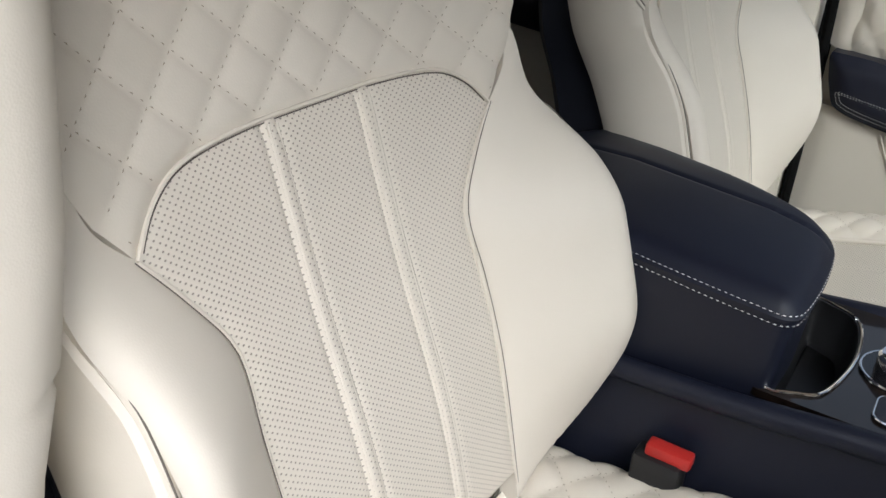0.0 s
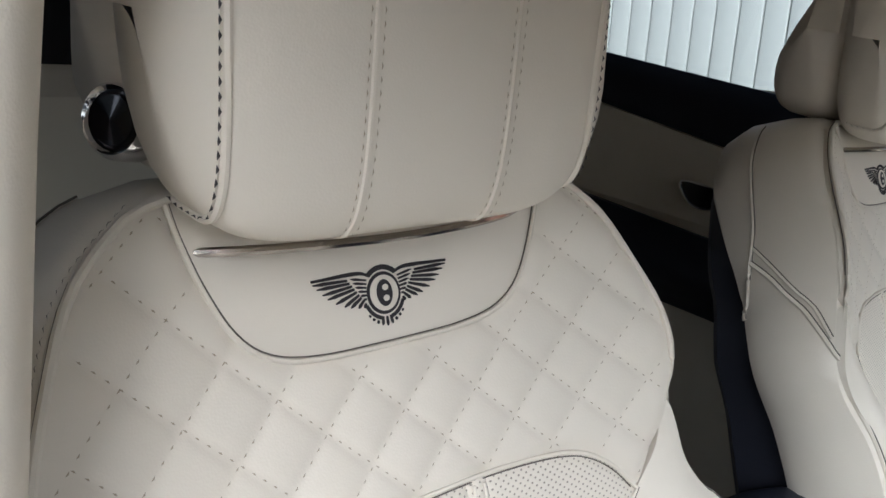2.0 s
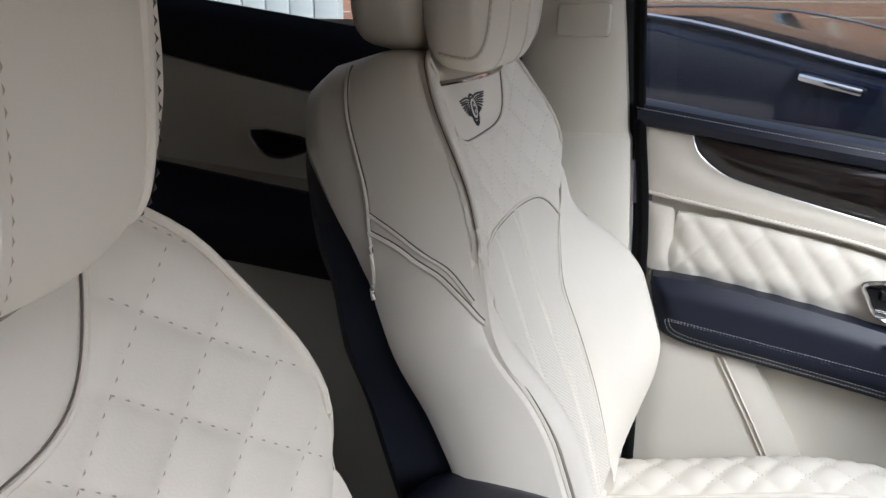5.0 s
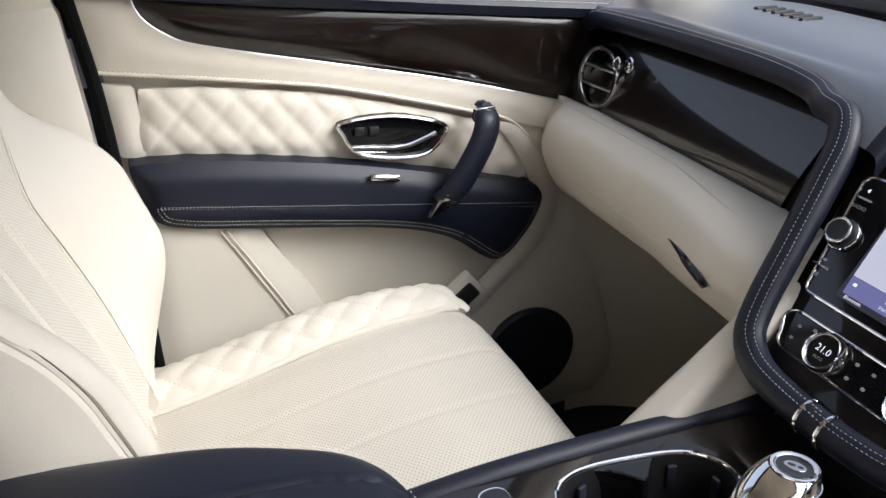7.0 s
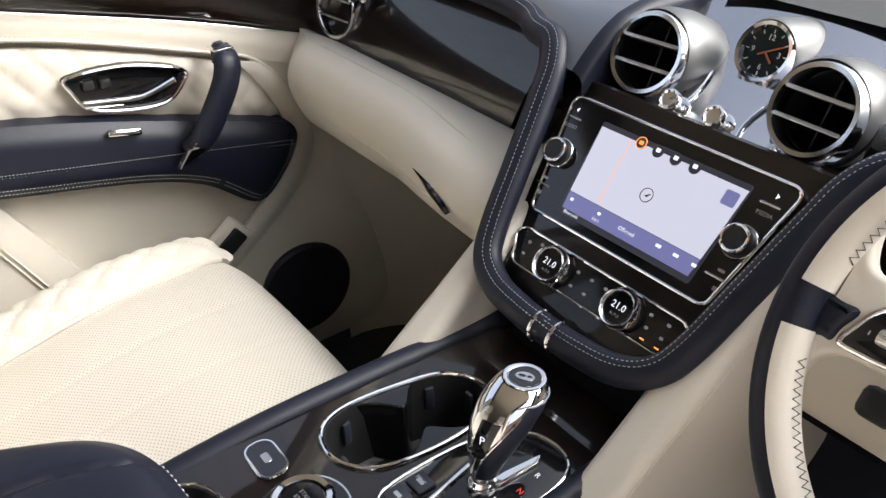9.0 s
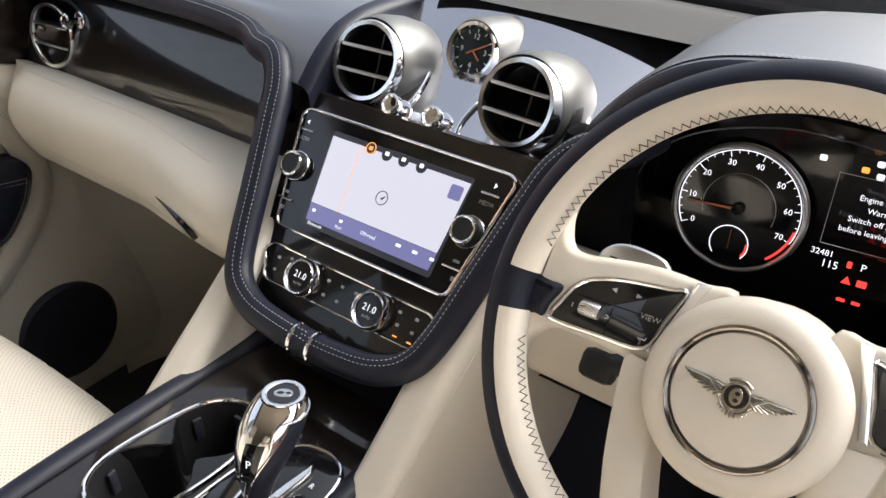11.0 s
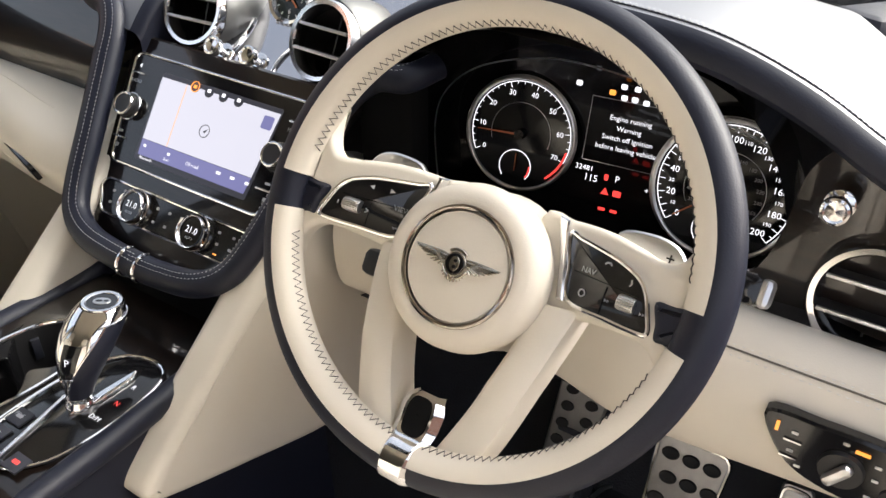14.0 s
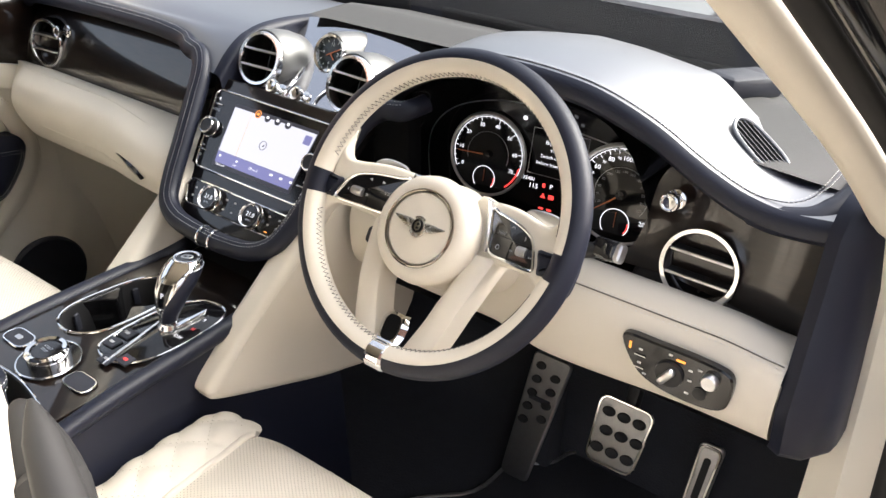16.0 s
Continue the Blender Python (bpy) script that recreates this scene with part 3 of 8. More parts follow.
def build_seat():
    seat = thing("car_seat", (0.376, 0.0, -0.06), "cream quilted leather front seat by the open doorway", "car seat", "front seats")
    ex = arr((1, 0, 0))
    # backrest panels
    yoke = np.concatenate([YOKE, (YOKE * (-1, 1))[::-1][1:]])
    part("shoulder_yoke", panel(yoke, back_surf, step=0.006, puff=0.003, roll=0.008), CREAM, seat, "smooth cream leather shoulder panel")
    q = np.concatenate([SHOULDER, PERF_TOP[1:], (PERF_TOP * (-1, 1))[::-1][1:], (SHOULDER * (-1, 1))[::-1][1:], (YOKE * (-1, 1))[:], YOKE[::-1][1:]])
    part("quilted_panel", panel(q, back_surf, quilt, step=0.0032, puff=0.0035, roll=0.006), CREAM, seat, "diamond quilted cream leather")
    part("quilt_stitching", quilt_lines(q, back_surf, QW, QH, QOFF, 0.0027), THREAD, seat)
    c = np.concatenate([PERF_SIDE, (PERF_SIDE * (-1, 1))[::-1][1:], (PERF_TOP * (-1, 1))[1:], PERF_TOP[::-1][1:-1]])

    def bands(x, s, dist):
        e = np.minimum(np.abs(x - 0.048), np.abs(x + 0.048))
        return 0.0016 * ease(0.0075, 0.004, e) - 0.0016 * np.exp(-((e - 0.0085) / 0.0022) ** 2)

    part("perforated_panel", panel(c, back_surf, bands, step=0.0042, puff=0.003, roll=0.008), PERF, seat, "perforated cream leather backrest centre")
    for k in (0.048, -0.048):
        s = np.linspace(-0.128, -0.52, 60)
        band = Geo()
        for o in (-0.0042, 0.0042):
            ln = over(back_surf, np.stack([np.full(60, k + o), s], 1), 0.0034)
            band.tube(ln, 0.0013, 6)
        part("welt", band, CREAM, seat)
    for sgn in (1, -1):
        edge = bolster_edge(sgn)
        b = np.concatenate([edge, PERF_SIDE[::-1][:-1]]) * (sgn, 1)

        def rounded(x, s, dist, edge=edge):
            e = np.interp(-s, -edge[10:, 1], edge[10:, 0]) - np.abs(x)
            return -0.009 * np.clip(1 - e / 0.034, 0, 1) ** 2 * ease(-0.10, -0.22, s)

        part("side_bolster", panel(b, back_surf, rounded, step=0.006, puff=0.002, roll=0.006, skirt=0.02), CREAM, seat, "smooth cream leather side bolster")
    # seams, each with a brown line put in for its shaded gap
    for name, ln, r in (("yoke_piping", np.concatenate([YOKE, (YOKE * (-1, 1))[::-1][1:]]), 0.0016),
                        ("centre_piping", np.concatenate([PERF_TOP[:-1], (PERF_TOP * (-1, 1))[::-1]]), 0.0016)):
        part(name, Geo().tube(over(back_surf, even(ln, 0.006), 0.0016), r, 6), CREAM, seat)
        part("seam_thread", Geo().tube(over(back_surf, even(inset(ln, 0.0026) if name == "centre_piping" else ln * 0.985 + (0, 0.0018), 0.006), 0.0014), 0.0005, 5), SEAM_SHADE, seat)
    for sgn in (1, -1):
        part("bolster_piping", Geo().tube(over(back_surf, even(PERF_SIDE * (sgn, 1), 0.006), 0.0012), 0.0016, 6), CREAM, seat)
        part("seam_thread", Geo().tube(over(back_surf, even((PERF_SIDE + (0.0024, 0)) * (sgn, 1), 0.006), 0.0012), 0.0004, 5), SEAM_SHADE, seat)
    # sides and shell: the outline carried backwards
    half, other = [np.concatenate([[(0.0, 0.066), (0.07, 0.067), (0.12, 0.066)], SHOULDER[1:-7], bolster_edge(k)[11:], [(0.06, -0.55), (0.0, -0.55)]]) for k in (1, -1)]
    ring2 = even(np.concatenate([half, (other * (-1, 1))[::-1][1:]]), 0.012)[:-1]
    if area(ring2) < 0:
        ring2 = ring2[::-1]
    d0 = back_depth(ring2[:, 0], ring2[:, 1])

    slim = np.interp(-ring2[:, 1], (-0.045, -0.012, 0.031, 0.077, 0.132, 0.194, 0.282, 0.50), (1.10, 1.06, 0.92, 0.77, 0.71, 0.62, 0.48, 0.30))

    def layer(out, depth, keep):
        p = inset(ring2, -out)
        depth = depth * (slim if depth < -0.03 and depth > -0.108 else 1.0)
        d = keep * (d0 - 0.007 * ease(-0.10, -0.22, ring2[:, 1])) + depth
        return SEAT_AT + p[:, :1] * ex + p[:, 1:] * S_UP + d[:, None] * S_OUT

    side = Geo().loft([layer(-0.012, -0.010, 1), layer(-0.003, -0.005, 1), layer(0.004, -0.009, 1), layer(0.010, -0.017, 0.8), layer(0.015, -0.04, 0.45), layer(0.015, -0.075, 0.1), layer(0.006, -0.094, 0), layer(-0.012, -0.104, 0)])
    part("seat_side", side, CREAM, seat, "plain cream leather seat side")
    front_edge = layer(0.0015, 0.0005, 1)
    keep_up = ring2[:, 1] > -0.135
    k0 = int(np.argmax(~keep_up & np.roll(keep_up, -1))) + 1
    run = np.roll(front_edge, -k0, 0)[:int(keep_up.sum())]
    fade = np.minimum(np.arange(len(run)), np.arange(len(run))[::-1])
    part("edge_piping", Geo().tube(run - S_OUT * (0.004 * (1 - ease(0, 5, fade)))[:, None], 0.0004 + 0.0022 * ease(0, 5, fade), 8), CREAM, seat)
    # brown line for the shade along the edge piping
    part("seam_thread", Geo().tube(run[4:-4] - S_OUT * 0.0022 + unit(run[4:-4] - SEAT_AT - S_OUT * 0.03) * 0.0018, 0.0005, 5), SEAM_SHADE, seat)
    shell = Geo().loft([layer(-0.010, -0.100, 0), layer(-0.016, -0.112, 0), layer(-0.04, -0.130, 0), layer(-0.08, -0.140, 0)], cap1=True)
    part("back_shell", shell, NAVY_HARD, seat, "dark seat back shell")
    # side seams lying on the flank: one behind, one sweeping from it to the front edge
    SKIN = [layer(-0.003, -0.005, 1), layer(0.004, -0.009, 1), layer(0.010, -0.017, 0.8), layer(0.015, -0.04, 0.45), layer(0.015, -0.075, 0.1), layer(0.006, -0.094, 0)]

    def on_flank(sgn, line):
        m = np.nonzero(ring2[:, 0] * sgn > 0.12)[0]
        m = m[np.argsort(ring2[m, 1])]
        res = []
        for s, d in line:
            q = arr([[np.interp(s, ring2[m, 1], k[m][:, c]) for c in range(3)] for k in SKIN])
            dd = (q - SEAT_AT) @ S_OUT
            res.append([np.interp(d, dd[::-1], q[::-1, c]) for c in range(3)])
        return arr(res)

    for sgn in (1, -1):
        rear_seam = [(0.060, -0.058), (0.028, -0.054), (0.006, -0.051), (-0.016, -0.048), (-0.037, -0.046), (-0.061, -0.049), (-0.093, -0.057), (-0.126, -0.071)]
        diagonal = [(-0.052, -0.048), (-0.075, -0.024), (-0.109, 0.004), (-0.144, 0.022)]
        main_seam = [(-0.066, -0.051), (-0.085, -0.027), (-0.116, -0.003), (-0.151, 0.020), (-0.188, 0.036), (-0.232, 0.049), (-0.265, 0.056), (-0.305, 0.060), (-0.340, 0.060), (-0.42, 0.045), (-0.50, 0.010)]
        for seam, r in ((rear_seam, 0.0026), (diagonal, 0.0022), (main_seam, 0.0028)):
            p = on_flank(sgn, smooth_line(seam, 6))
            part("flank_piping", Geo().tube(p, r, 7), CREAM, seat)
            # brown line for the shade beside each flank piping
            part("seam_thread", Geo().tube(p + S_OUT * r * 0.9 + S_UP * r * 0.7 + ex * sgn * 0.0004, 0.0007, 5), SEAM_SHADE, seat)
        if sgn < 0:
            continue
        part("edge_stitching", stitches(p - S_OUT * 0.0042 - S_UP * 0.002 + ex * sgn * 0.0008, 0.0040, 0.0010, 0.0018, normal=ex * sgn), DARKTHREAD, seat)
        out_edge = over(back_surf, even(SHOULDER * (sgn, 1), 0.006), 0.002)
        part("edge_stitching", stitches(out_edge + ex * sgn * 0.0065 - S_OUT * 0.004, 0.0045, 0.0010, 0.0015, normal=ex * sgn), DARKTHREAD, seat)
    emblem(seat, over(back_surf, [(0.004, 0.001)], 0.0031)[0], -ex, S_UP, 0.093, EMBROIDERY, 0.0007, bend=0.72)
    # headrest
    HU = unit(S_UP + 0.46 * S_OUT)
    HO = unit(S_OUT - 0.46 * S_UP)
    H = SEAT_AT + ex * 0.010 + S_UP * 0.034 + S_OUT * 0.050 + HU * 0.102 - HO * 0.046

    def head(u, v):
        th = v
        w, h = 0.156, 0.105
        f = np.sign(np.cos(th)) * np.abs(np.cos(th)) ** 0.55
        k = np.sign(np.sin(th)) * np.abs(np.sin(th)) ** 0.55
        taper = (1 - np.abs(u) ** 5 * 0.35) * np.clip(1 - np.abs(u) ** 9, 0, 1) ** 0.5
        x = u * w * (1 + 0.01 * k)
        d = 0.012 + 0.036 * f * taper + 0.35 * np.abs(x) ** 2.2 * (f > 0) - 0.01 * k
        return H + x[..., None] * ex + (h * k * taper)[..., None] * HU + d[..., None] * HO

    pad = part("headrest", Geo().sheet(head, np.linspace(-1, 1, 49), np.linspace(0, 2 * math.pi, 49)), CREAM, seat, "cream leather headrest with stitched welts")
    for k in (-0.31, 0.31):
        for o in (-0.026, 0.026):
            th = np.linspace(1.55, -1.5, 60)
            ln = head(np.full(60, k + o), th) + HO * 0.0002
            part("headrest_stitching", stitches(ln, 0.004, 0.002, 0.0010, normal=S_OUT), THREAD, pad)
        ln = head(np.full(60, k), np.linspace(1.55, -1.5, 60))
        part("headrest_welt", Geo().tube(ln, 0.0014, 6), CREAM, pad)
    for k in (-0.79, 0.79):
        ln = head(np.full(70, k), np.linspace(1.9, -1.8, 70))
        part("headrest_piping", Geo().tube(ln, 0.0026, 7), CREAM, pad)
        part("headrest_stitching", stitches(ln + ex * 0.004 * np.sign(k) + HO * 0.0006, 0.0046, 0.0012, 0.0018, normal=S_OUT), DARKTHREAD, pad)

    def rear(u, v):
        f, k = np.cos(v), np.sin(v)
        f = np.sign(f) * np.abs(f) ** 0.5
        k = np.sign(k) * np.abs(k) ** 0.5
        taper = np.clip(1 - np.abs(u) ** 6, 0, 1) ** 0.5
        return H + (u * 0.150)[..., None] * ex + (0.095 * k * taper)[..., None] * HU + (-0.048 + 0.042 * f * taper + 0.034 * ease(-0.6, 1.0, k) * (f < 0))[..., None] * HO

    back = part("headrest_back", Geo().sheet(rear, np.linspace(-1, 1, 33), np.linspace(0, 2 * math.pi, 33)), CREAM, seat)
    btn = SEAT_AT + ex * 0.146 + S_UP * 0.103 + S_OUT * 0.006
    part("release_button", Geo().lathe([(0.0, -0.012), (0.0165, -0.012), (0.0165, 0.004), (0.0145, 0.008), (0.012, 0.006), (0.011, 0.004)], btn, unit(ex + 0.75 * S_OUT), 24, (1, 1.12)), CHROME, back, "chrome headrest button")
    part("button_face", Geo().lathe([(0.0115, 0.003), (0.0105, 0.007), (0.0, 0.0085)], btn, unit(ex + 0.75 * S_OUT), 20, (1, 1.12)), GLOSS, back, "glossy dark button face")
    collar = Geo().tube(SEAT_AT + smooth_line([(-0.140, 0.046, -0.004), (-0.08, 0.036, 0.024), (0, 0.032, 0.033), (0.08, 0.034, 0.027), (0.140, 0.040, -0.002)], 6) @ arr([ex, S_UP, S_OUT]), 0.0026, 8)
    part("headrest_collar", collar, DARKCHROME, seat, "dark metal strip under the headrest")
    # cushion
    zf = lambda x, y: 0.300 - 0.055 * ease(0.25, -0.12, y) + 0.0 * x

    def cushion_surf(x, y):
        ax = np.abs(x - 0.376)
        side = ease(0.150, 0.205, ax)
        drop = 0.9 * np.clip(ax - 0.222, 0, 1) ** 1.5 * 8
        nose = 0.070 * np.clip((y - 0.30) / 0.09, 0, 1) ** 2.4
        z = zf(x, y) + 0.020 * side * (1 - 0.5 * ease(0.1, 0.34, y)) - drop - nose + 0.12 * np.clip(ax, 0, 0.15) ** 2
        return np.stack([x, y, z], -1)

    cx = lambda pts: arr(pts) + (0.376, 0)
    front = smooth_line([(0.162, 0.336), (0.13, 0.362), (0.06, 0.376), (0, 0.378)], 5)
    centre = np.concatenate([[(0.155, -0.13)], [(0.158, 0.1)], front, (front * (-1, 1))[::-1][1:], [(-0.158, 0.1), (-0.155, -0.13)]])

    def ribs(x, y, dist):
        e = np.abs(np.abs(x - 0.376) - 0.05)
        return -0.003 * np.exp(-(e / 0.004) ** 2) + 0.001 * ease(0.01, 0.005, e)

    part("cushion_centre", panel(cx(centre), cushion_surf, ribs, step=0.005, puff=0.008, roll=0.03), PERF, seat, "perforated cream leather cushion")
    for sgn in (1, -1):
        bo = smooth_line([(0.160, -0.13), (0.163, 0.1), (0.168, 0.332), (0.20, 0.344), (0.238, 0.312), (0.262, 0.18), (0.268, 0.05), (0.262, -0.10), (0.24, -0.14)], 4) * (sgn, 1)
        bo = cx(bo)

        def cq(x, y, dist):
            a, b = (x - 0.376) / 0.047 + y / 0.055, (x - 0.376) / 0.047 - y / 0.055
            return 0.0062 * (np.abs(np.sin(math.pi * a)) * np.abs(np.sin(math.pi * b))) ** 0.42 - 0.0030

        part("cushion_bolster", panel(bo, cushion_surf, cq, step=0.004, puff=0.006, roll=0.012, skirt=0.04), CREAM, seat, "quilted cream leather cushion bolster")
        part("quilt_stitching", quilt_lines(bo - (0.376, 0), lambda x, y: cushion_surf(x + 0.376, y), 0.047, 0.055, 0.0, 0.0055, gap=0.014), THREAD, seat)
        part("bolster_seam", Geo().tube(over(cushion_surf, even(bo[:9], 0.01), 0.0005), 0.0045, 8), CREAM, seat)
    base = cx(smooth_line([(0.0, 0.345), (0.14, 0.335), (0.23, 0.28), (0.258, 0.1), (0.25, -0.14), (0.0, -0.16), (-0.25, -0.14), (-0.258, 0.1), (-0.23, 0.28), (-0.14, 0.335)], 4, True))
    if area(base) < 0:
        base = base[::-1]
    lv = lambda q, z: np.concatenate([q, np.full((len(q), 1), z)], 1)
    zb = zf(base[:, 0], base[:, 1])[:, None]
    part("valance", Geo().loft([np.concatenate([inset(base, 0.015), zb - 0.004], 1), np.concatenate([base, zb - 0.035], 1), lv(base, 0.19), lv(inset(base, 0.02), 0.12)], cap1=True), CREAM, seat)
    part("seat_frame", Geo().loft([lv(inset(base, 0.03), 0.13), lv(inset(base, 0.03), 0.02)], cap0=True, cap1=True), BLACK, seat)
    for sx in (0.2, -0.2):
        part("seat_rail", Geo().box((0.376 + sx, 0.05, -0.02), (0.05, 0.5, 0.08), bevel=0.006), BLACK, seat)
    return seat


driver_seat = build_seat()
passenger_seat = copy_thing(driver_seat, pose(-0.361, 0.007, -0.036))
for ob in passenger_seat.children_recursive:
    if ob.name.startswith(("release_button", "button_face")):
        ob.matrix_local = pose(-0.292, 0, 0) @ ob.matrix_local
for ob in list(passenger_seat.children):
    if ob.name.startswith("edge_stitching"):
        bpy.data.objects.remove(ob)
tagged(passenger_seat, "cream quilted leather front car seat beside the closed door")
buckle = thing("belt_buckle", (0.145, 0.03, 0.10), "black belt buckle with a red release button", "belt buckle")
part("buckle_body", Geo().box((0.145, 0.02, 0.270), (0.03, 0.05, 0.10), bevel=0.006), BLACK, buckle)
part("release_button", Geo().box((0.145, 0.028, 0.325), (0.018, 0.045, 0.014), bevel=0.003), REDP, buckle, "red push button")
part("buckle_strap", Geo().box((0.145, 0.015, 0.14), (0.022, 0.03, 0.18), bevel=0.004), BLACK, buckle)


# ---- cabin shell ----
EX, EY, EZ = arr((1, 0, 0)), arr((0, 1, 0)), arr((0, 0, 1))
floor = Geo().sheet(lambda x, y: np.stack([x, y, -0.10 + 0.22 * ease(0.92, 1.12, y) + 0 * x], -1), np.linspace(-0.85, 0.85, 30), np.linspace(-1.9, 1.12, 60))
solo("floor", floor, CARPET, "dark navy carpet on the cabin floor", "floor", kind="structure")
solo("wall_firewall", Geo().box((0, 1.12, 0.30), (1.7, 0.03, 0.85)), CARPET, "dark carpeted bulkhead under the dashboard", "wall", kind="structure")
solo("wall_rear", Geo().box((0, -1.95, 0.55), (1.7, 0.04, 1.4)), CARPET, "dark trim at the back of the cabin", "wall", kind="structure")
# unseen roof, its front edge drawn forward to keep sky off the cushions
roof = Geo().loft([arr([(sx * w, y, z) for sx in (-1, -0.6, 0, 0.6, 1)]) for y, w, z in
                   ((0.42, 0.57, 1.06), (0.30, 0.58, 1.115), (0.14, 0.60, 1.165), (0.02, 0.61, 1.20), (-0.2, 0.62, 1.235), (-0.8, 0.64, 1.25), (-1.5, 0.62, 1.22), (-2.1, 0.58, 1.1))], closed=False)
roof.loft([arr([(sx * w, y, z + 0.05) for sx in (1, 0.6, 0, -0.6, -1)]) for y, w, z in
           ((0.42, 0.59, 1.06), (0.30, 0.60, 1.115), (0.14, 0.62, 1.165), (0.02, 0.63, 1.20), (-0.2, 0.64, 1.235), (-0.8, 0.66, 1.25), (-1.5, 0.64, 1.22), (-2.1, 0.60, 1.1))], closed=False)
solo("ceiling", roof, HEADLINER, "pale cloth headliner over the seats", "ceiling", kind="structure")


# ---- closed front door ----
def door_surf(y, z):
    x = -0.765 + 0.02 * ease(0.30, 0.0, z) + 0 * y
    return np.stack([x, y, z], -1)


def door_at(depth):
    return lambda y, z: door_surf(y, z) + depth * EX


STITCH_UP = smooth_line([(-0.072, 0.657), (0.095, 0.627), (0.253, 0.595), (0.458, 0.532), (0.535, 0.500), (0.589, 0.428), (0.612, 0.354), (0.585, 0.280), (0.50, 0.205), (0.40, 0.135)], 6)
REAR = smooth_line([(-0.087, 0.765), (-0.072, 0.656), (-0.065, 0.50), (-0.065, 0.20), (-0.065, -0.06)], 5)
WOODLOW = smooth_line([(-0.010, 0.746), (-0.002, 0.722), (0.026, 0.697), (0.072, 0.677), (0.256, 0.630), (0.43, 0.585), (0.60, 0.533), (0.68, 0.507)], 6)
ARM_TOP = smooth_line([(-0.055, 0.533), (0.036, 0.526), (0.233, 0.489), (0.42, 0.440), (0.563, 0.398)], 6)
ARM_LOW = smooth_line([(0.563, 0.398), (0.574, 0.372), (0.548, 0.320), (0.490, 0.276), (0.408, 0.334), (0.314, 0.369), (0.14, 0.404), (-0.010, 0.434), (-0.040, 0.470), (-0.055, 0.533)], 6)


def build_door():
    door = thing("door_1", (-0.80, 0.25, -0.06), "closed cream leather door with quilted insert and navy armrest", "car door", kind="structure")
    back = Geo().sheet(lambda y, z: door_surf(y, z) - 0.012 * EX, np.linspace(-0.062, 0.95, 24), np.linspace(-0.08, 0.70, 20))
    part("door_card", back, CREAM_TRIM, door, "cream moulded lower door trim")
    band = np.concatenate([[(-0.087, 0.762)], [(-0.010, 0.748)], WOODLOW, [(0.68, 0.47)], [(0.60, 0.478)], STITCH_UP[:24][::-1]])
    part("waist_band", panel(band, door_at(0.006), step=0.008, puff=0.006, roll=0.02), CREAM, door, "smooth cream leather below the veneer")
    fore = np.concatenate([STITCH_UP[19:], [(0.42, 0.05), (0.40, -0.06), (0.80, -0.06), (0.80, 0.50), (0.64, 0.475), (0.60, 0.478)]])
    part("front_moulding", panel(fore, door_at(0.0), step=0.014, puff=0.012, roll=0.035), CREAM_TRIM, door)
    sweep = np.concatenate([STITCH_UP[24:], [(0.385, 0.15)], (STITCH_UP[24:] + (-0.045, 0.012))[::-1]])
    part("sweep_moulding", panel(sweep, door_at(0.012), step=0.007, puff=0.008, roll=0.012), CREAM, door)
    w = np.concatenate([[(-0.010, 0.748)], WOODLOW, [(0.68, 0.655)], [(0.46, 0.688)], [(0.165, 0.722)]])
    part("veneer_strip", panel(w, door_at(0.008), step=0.009, puff=0.008, roll=0.01), VENEER, door, "dark glossy veneer strip")
    part("veneer_edge", Geo().tube(over(door_at(0.012), even(WOODLOW, 0.012), 0.002), 0.0010, 6), SATIN, door)
    sill = smooth_line([(-0.09, 0.776), (0.165, 0.738), (0.46, 0.698), (0.70, 0.668)], 8)
    rings = []
    for y, z in sill:
        rings.append(arr([(-0.752 + a, y, z + b) for a, b in ((-0.012, -0.022), (0.008, -0.016), (0.014, -0.002), (0.006, 0.012), (-0.012, 0.018), (-0.06, 0.014), (-0.06, -0.022))]))
    part("top_roll", Geo().loft(rings, cap0=True, cap1=True), NAVY, door, "navy leather window sill roll")
    part("sill_stitching", stitches(arr([(-0.7405, y, z + 0.007) for y, z in sill]), 0.0036, 0.0012, 0.0010, normal=EX), WHITETHREAD, door)
    qp = np.concatenate([[(-0.022, 0.627)], STITCH_UP[5:24] - (0, 0.014), [(0.575, 0.41)], ARM_TOP[::-1][1:-2]])
    qsurf = door_at(-0.002)

    def dq(y, z, dist):
        a, b = y / 0.052 + (z + 0.18 * y) / 0.062, y / 0.052 - (z + 0.18 * y) / 0.062
        return 0.0058 * (np.abs(np.sin(math.pi * a)) * np.abs(np.sin(math.pi * b))) ** 0.3

    part("quilted_insert", panel(qp, qsurf, dq, step=0.005, puff=0.006, roll=0.01), CREAM, door, "diamond quilted cream leather insert")
    sheared = lambda u, v: qsurf(u, v - 0.18 * u)
    part("quilt_stitching", quilt_lines(qp + np.stack([0 * qp[:, 0], 0.18 * qp[:, 0]], 1), sheared, 0.052, 0.062, 0.0, 0.0062, gap=0.012), THREAD, door)
    for o in (0.0, -0.007):
        part("waist_stitching", stitches(over(door_at(0.0125), STITCH_UP[:40] + (0, o + 0.004)), 0.0042, 0.0018, 0.0009, normal=EX), THREAD, door)
    part("waist_piping", Geo().tube(over(door_at(0.010), even(STITCH_UP[:42], 0.01)), 0.003, 7), CREAM, door)
    rear_in = np.concatenate([[(-0.07, 0.64)], [(-0.026, 0.632)], [(-0.026, 0.53)], [(-0.062, 0.535)]])
    part("rear_insert", panel(rear_in, door_at(0.002), step=0.008, puff=0.006, roll=0.01), CREAM, door)
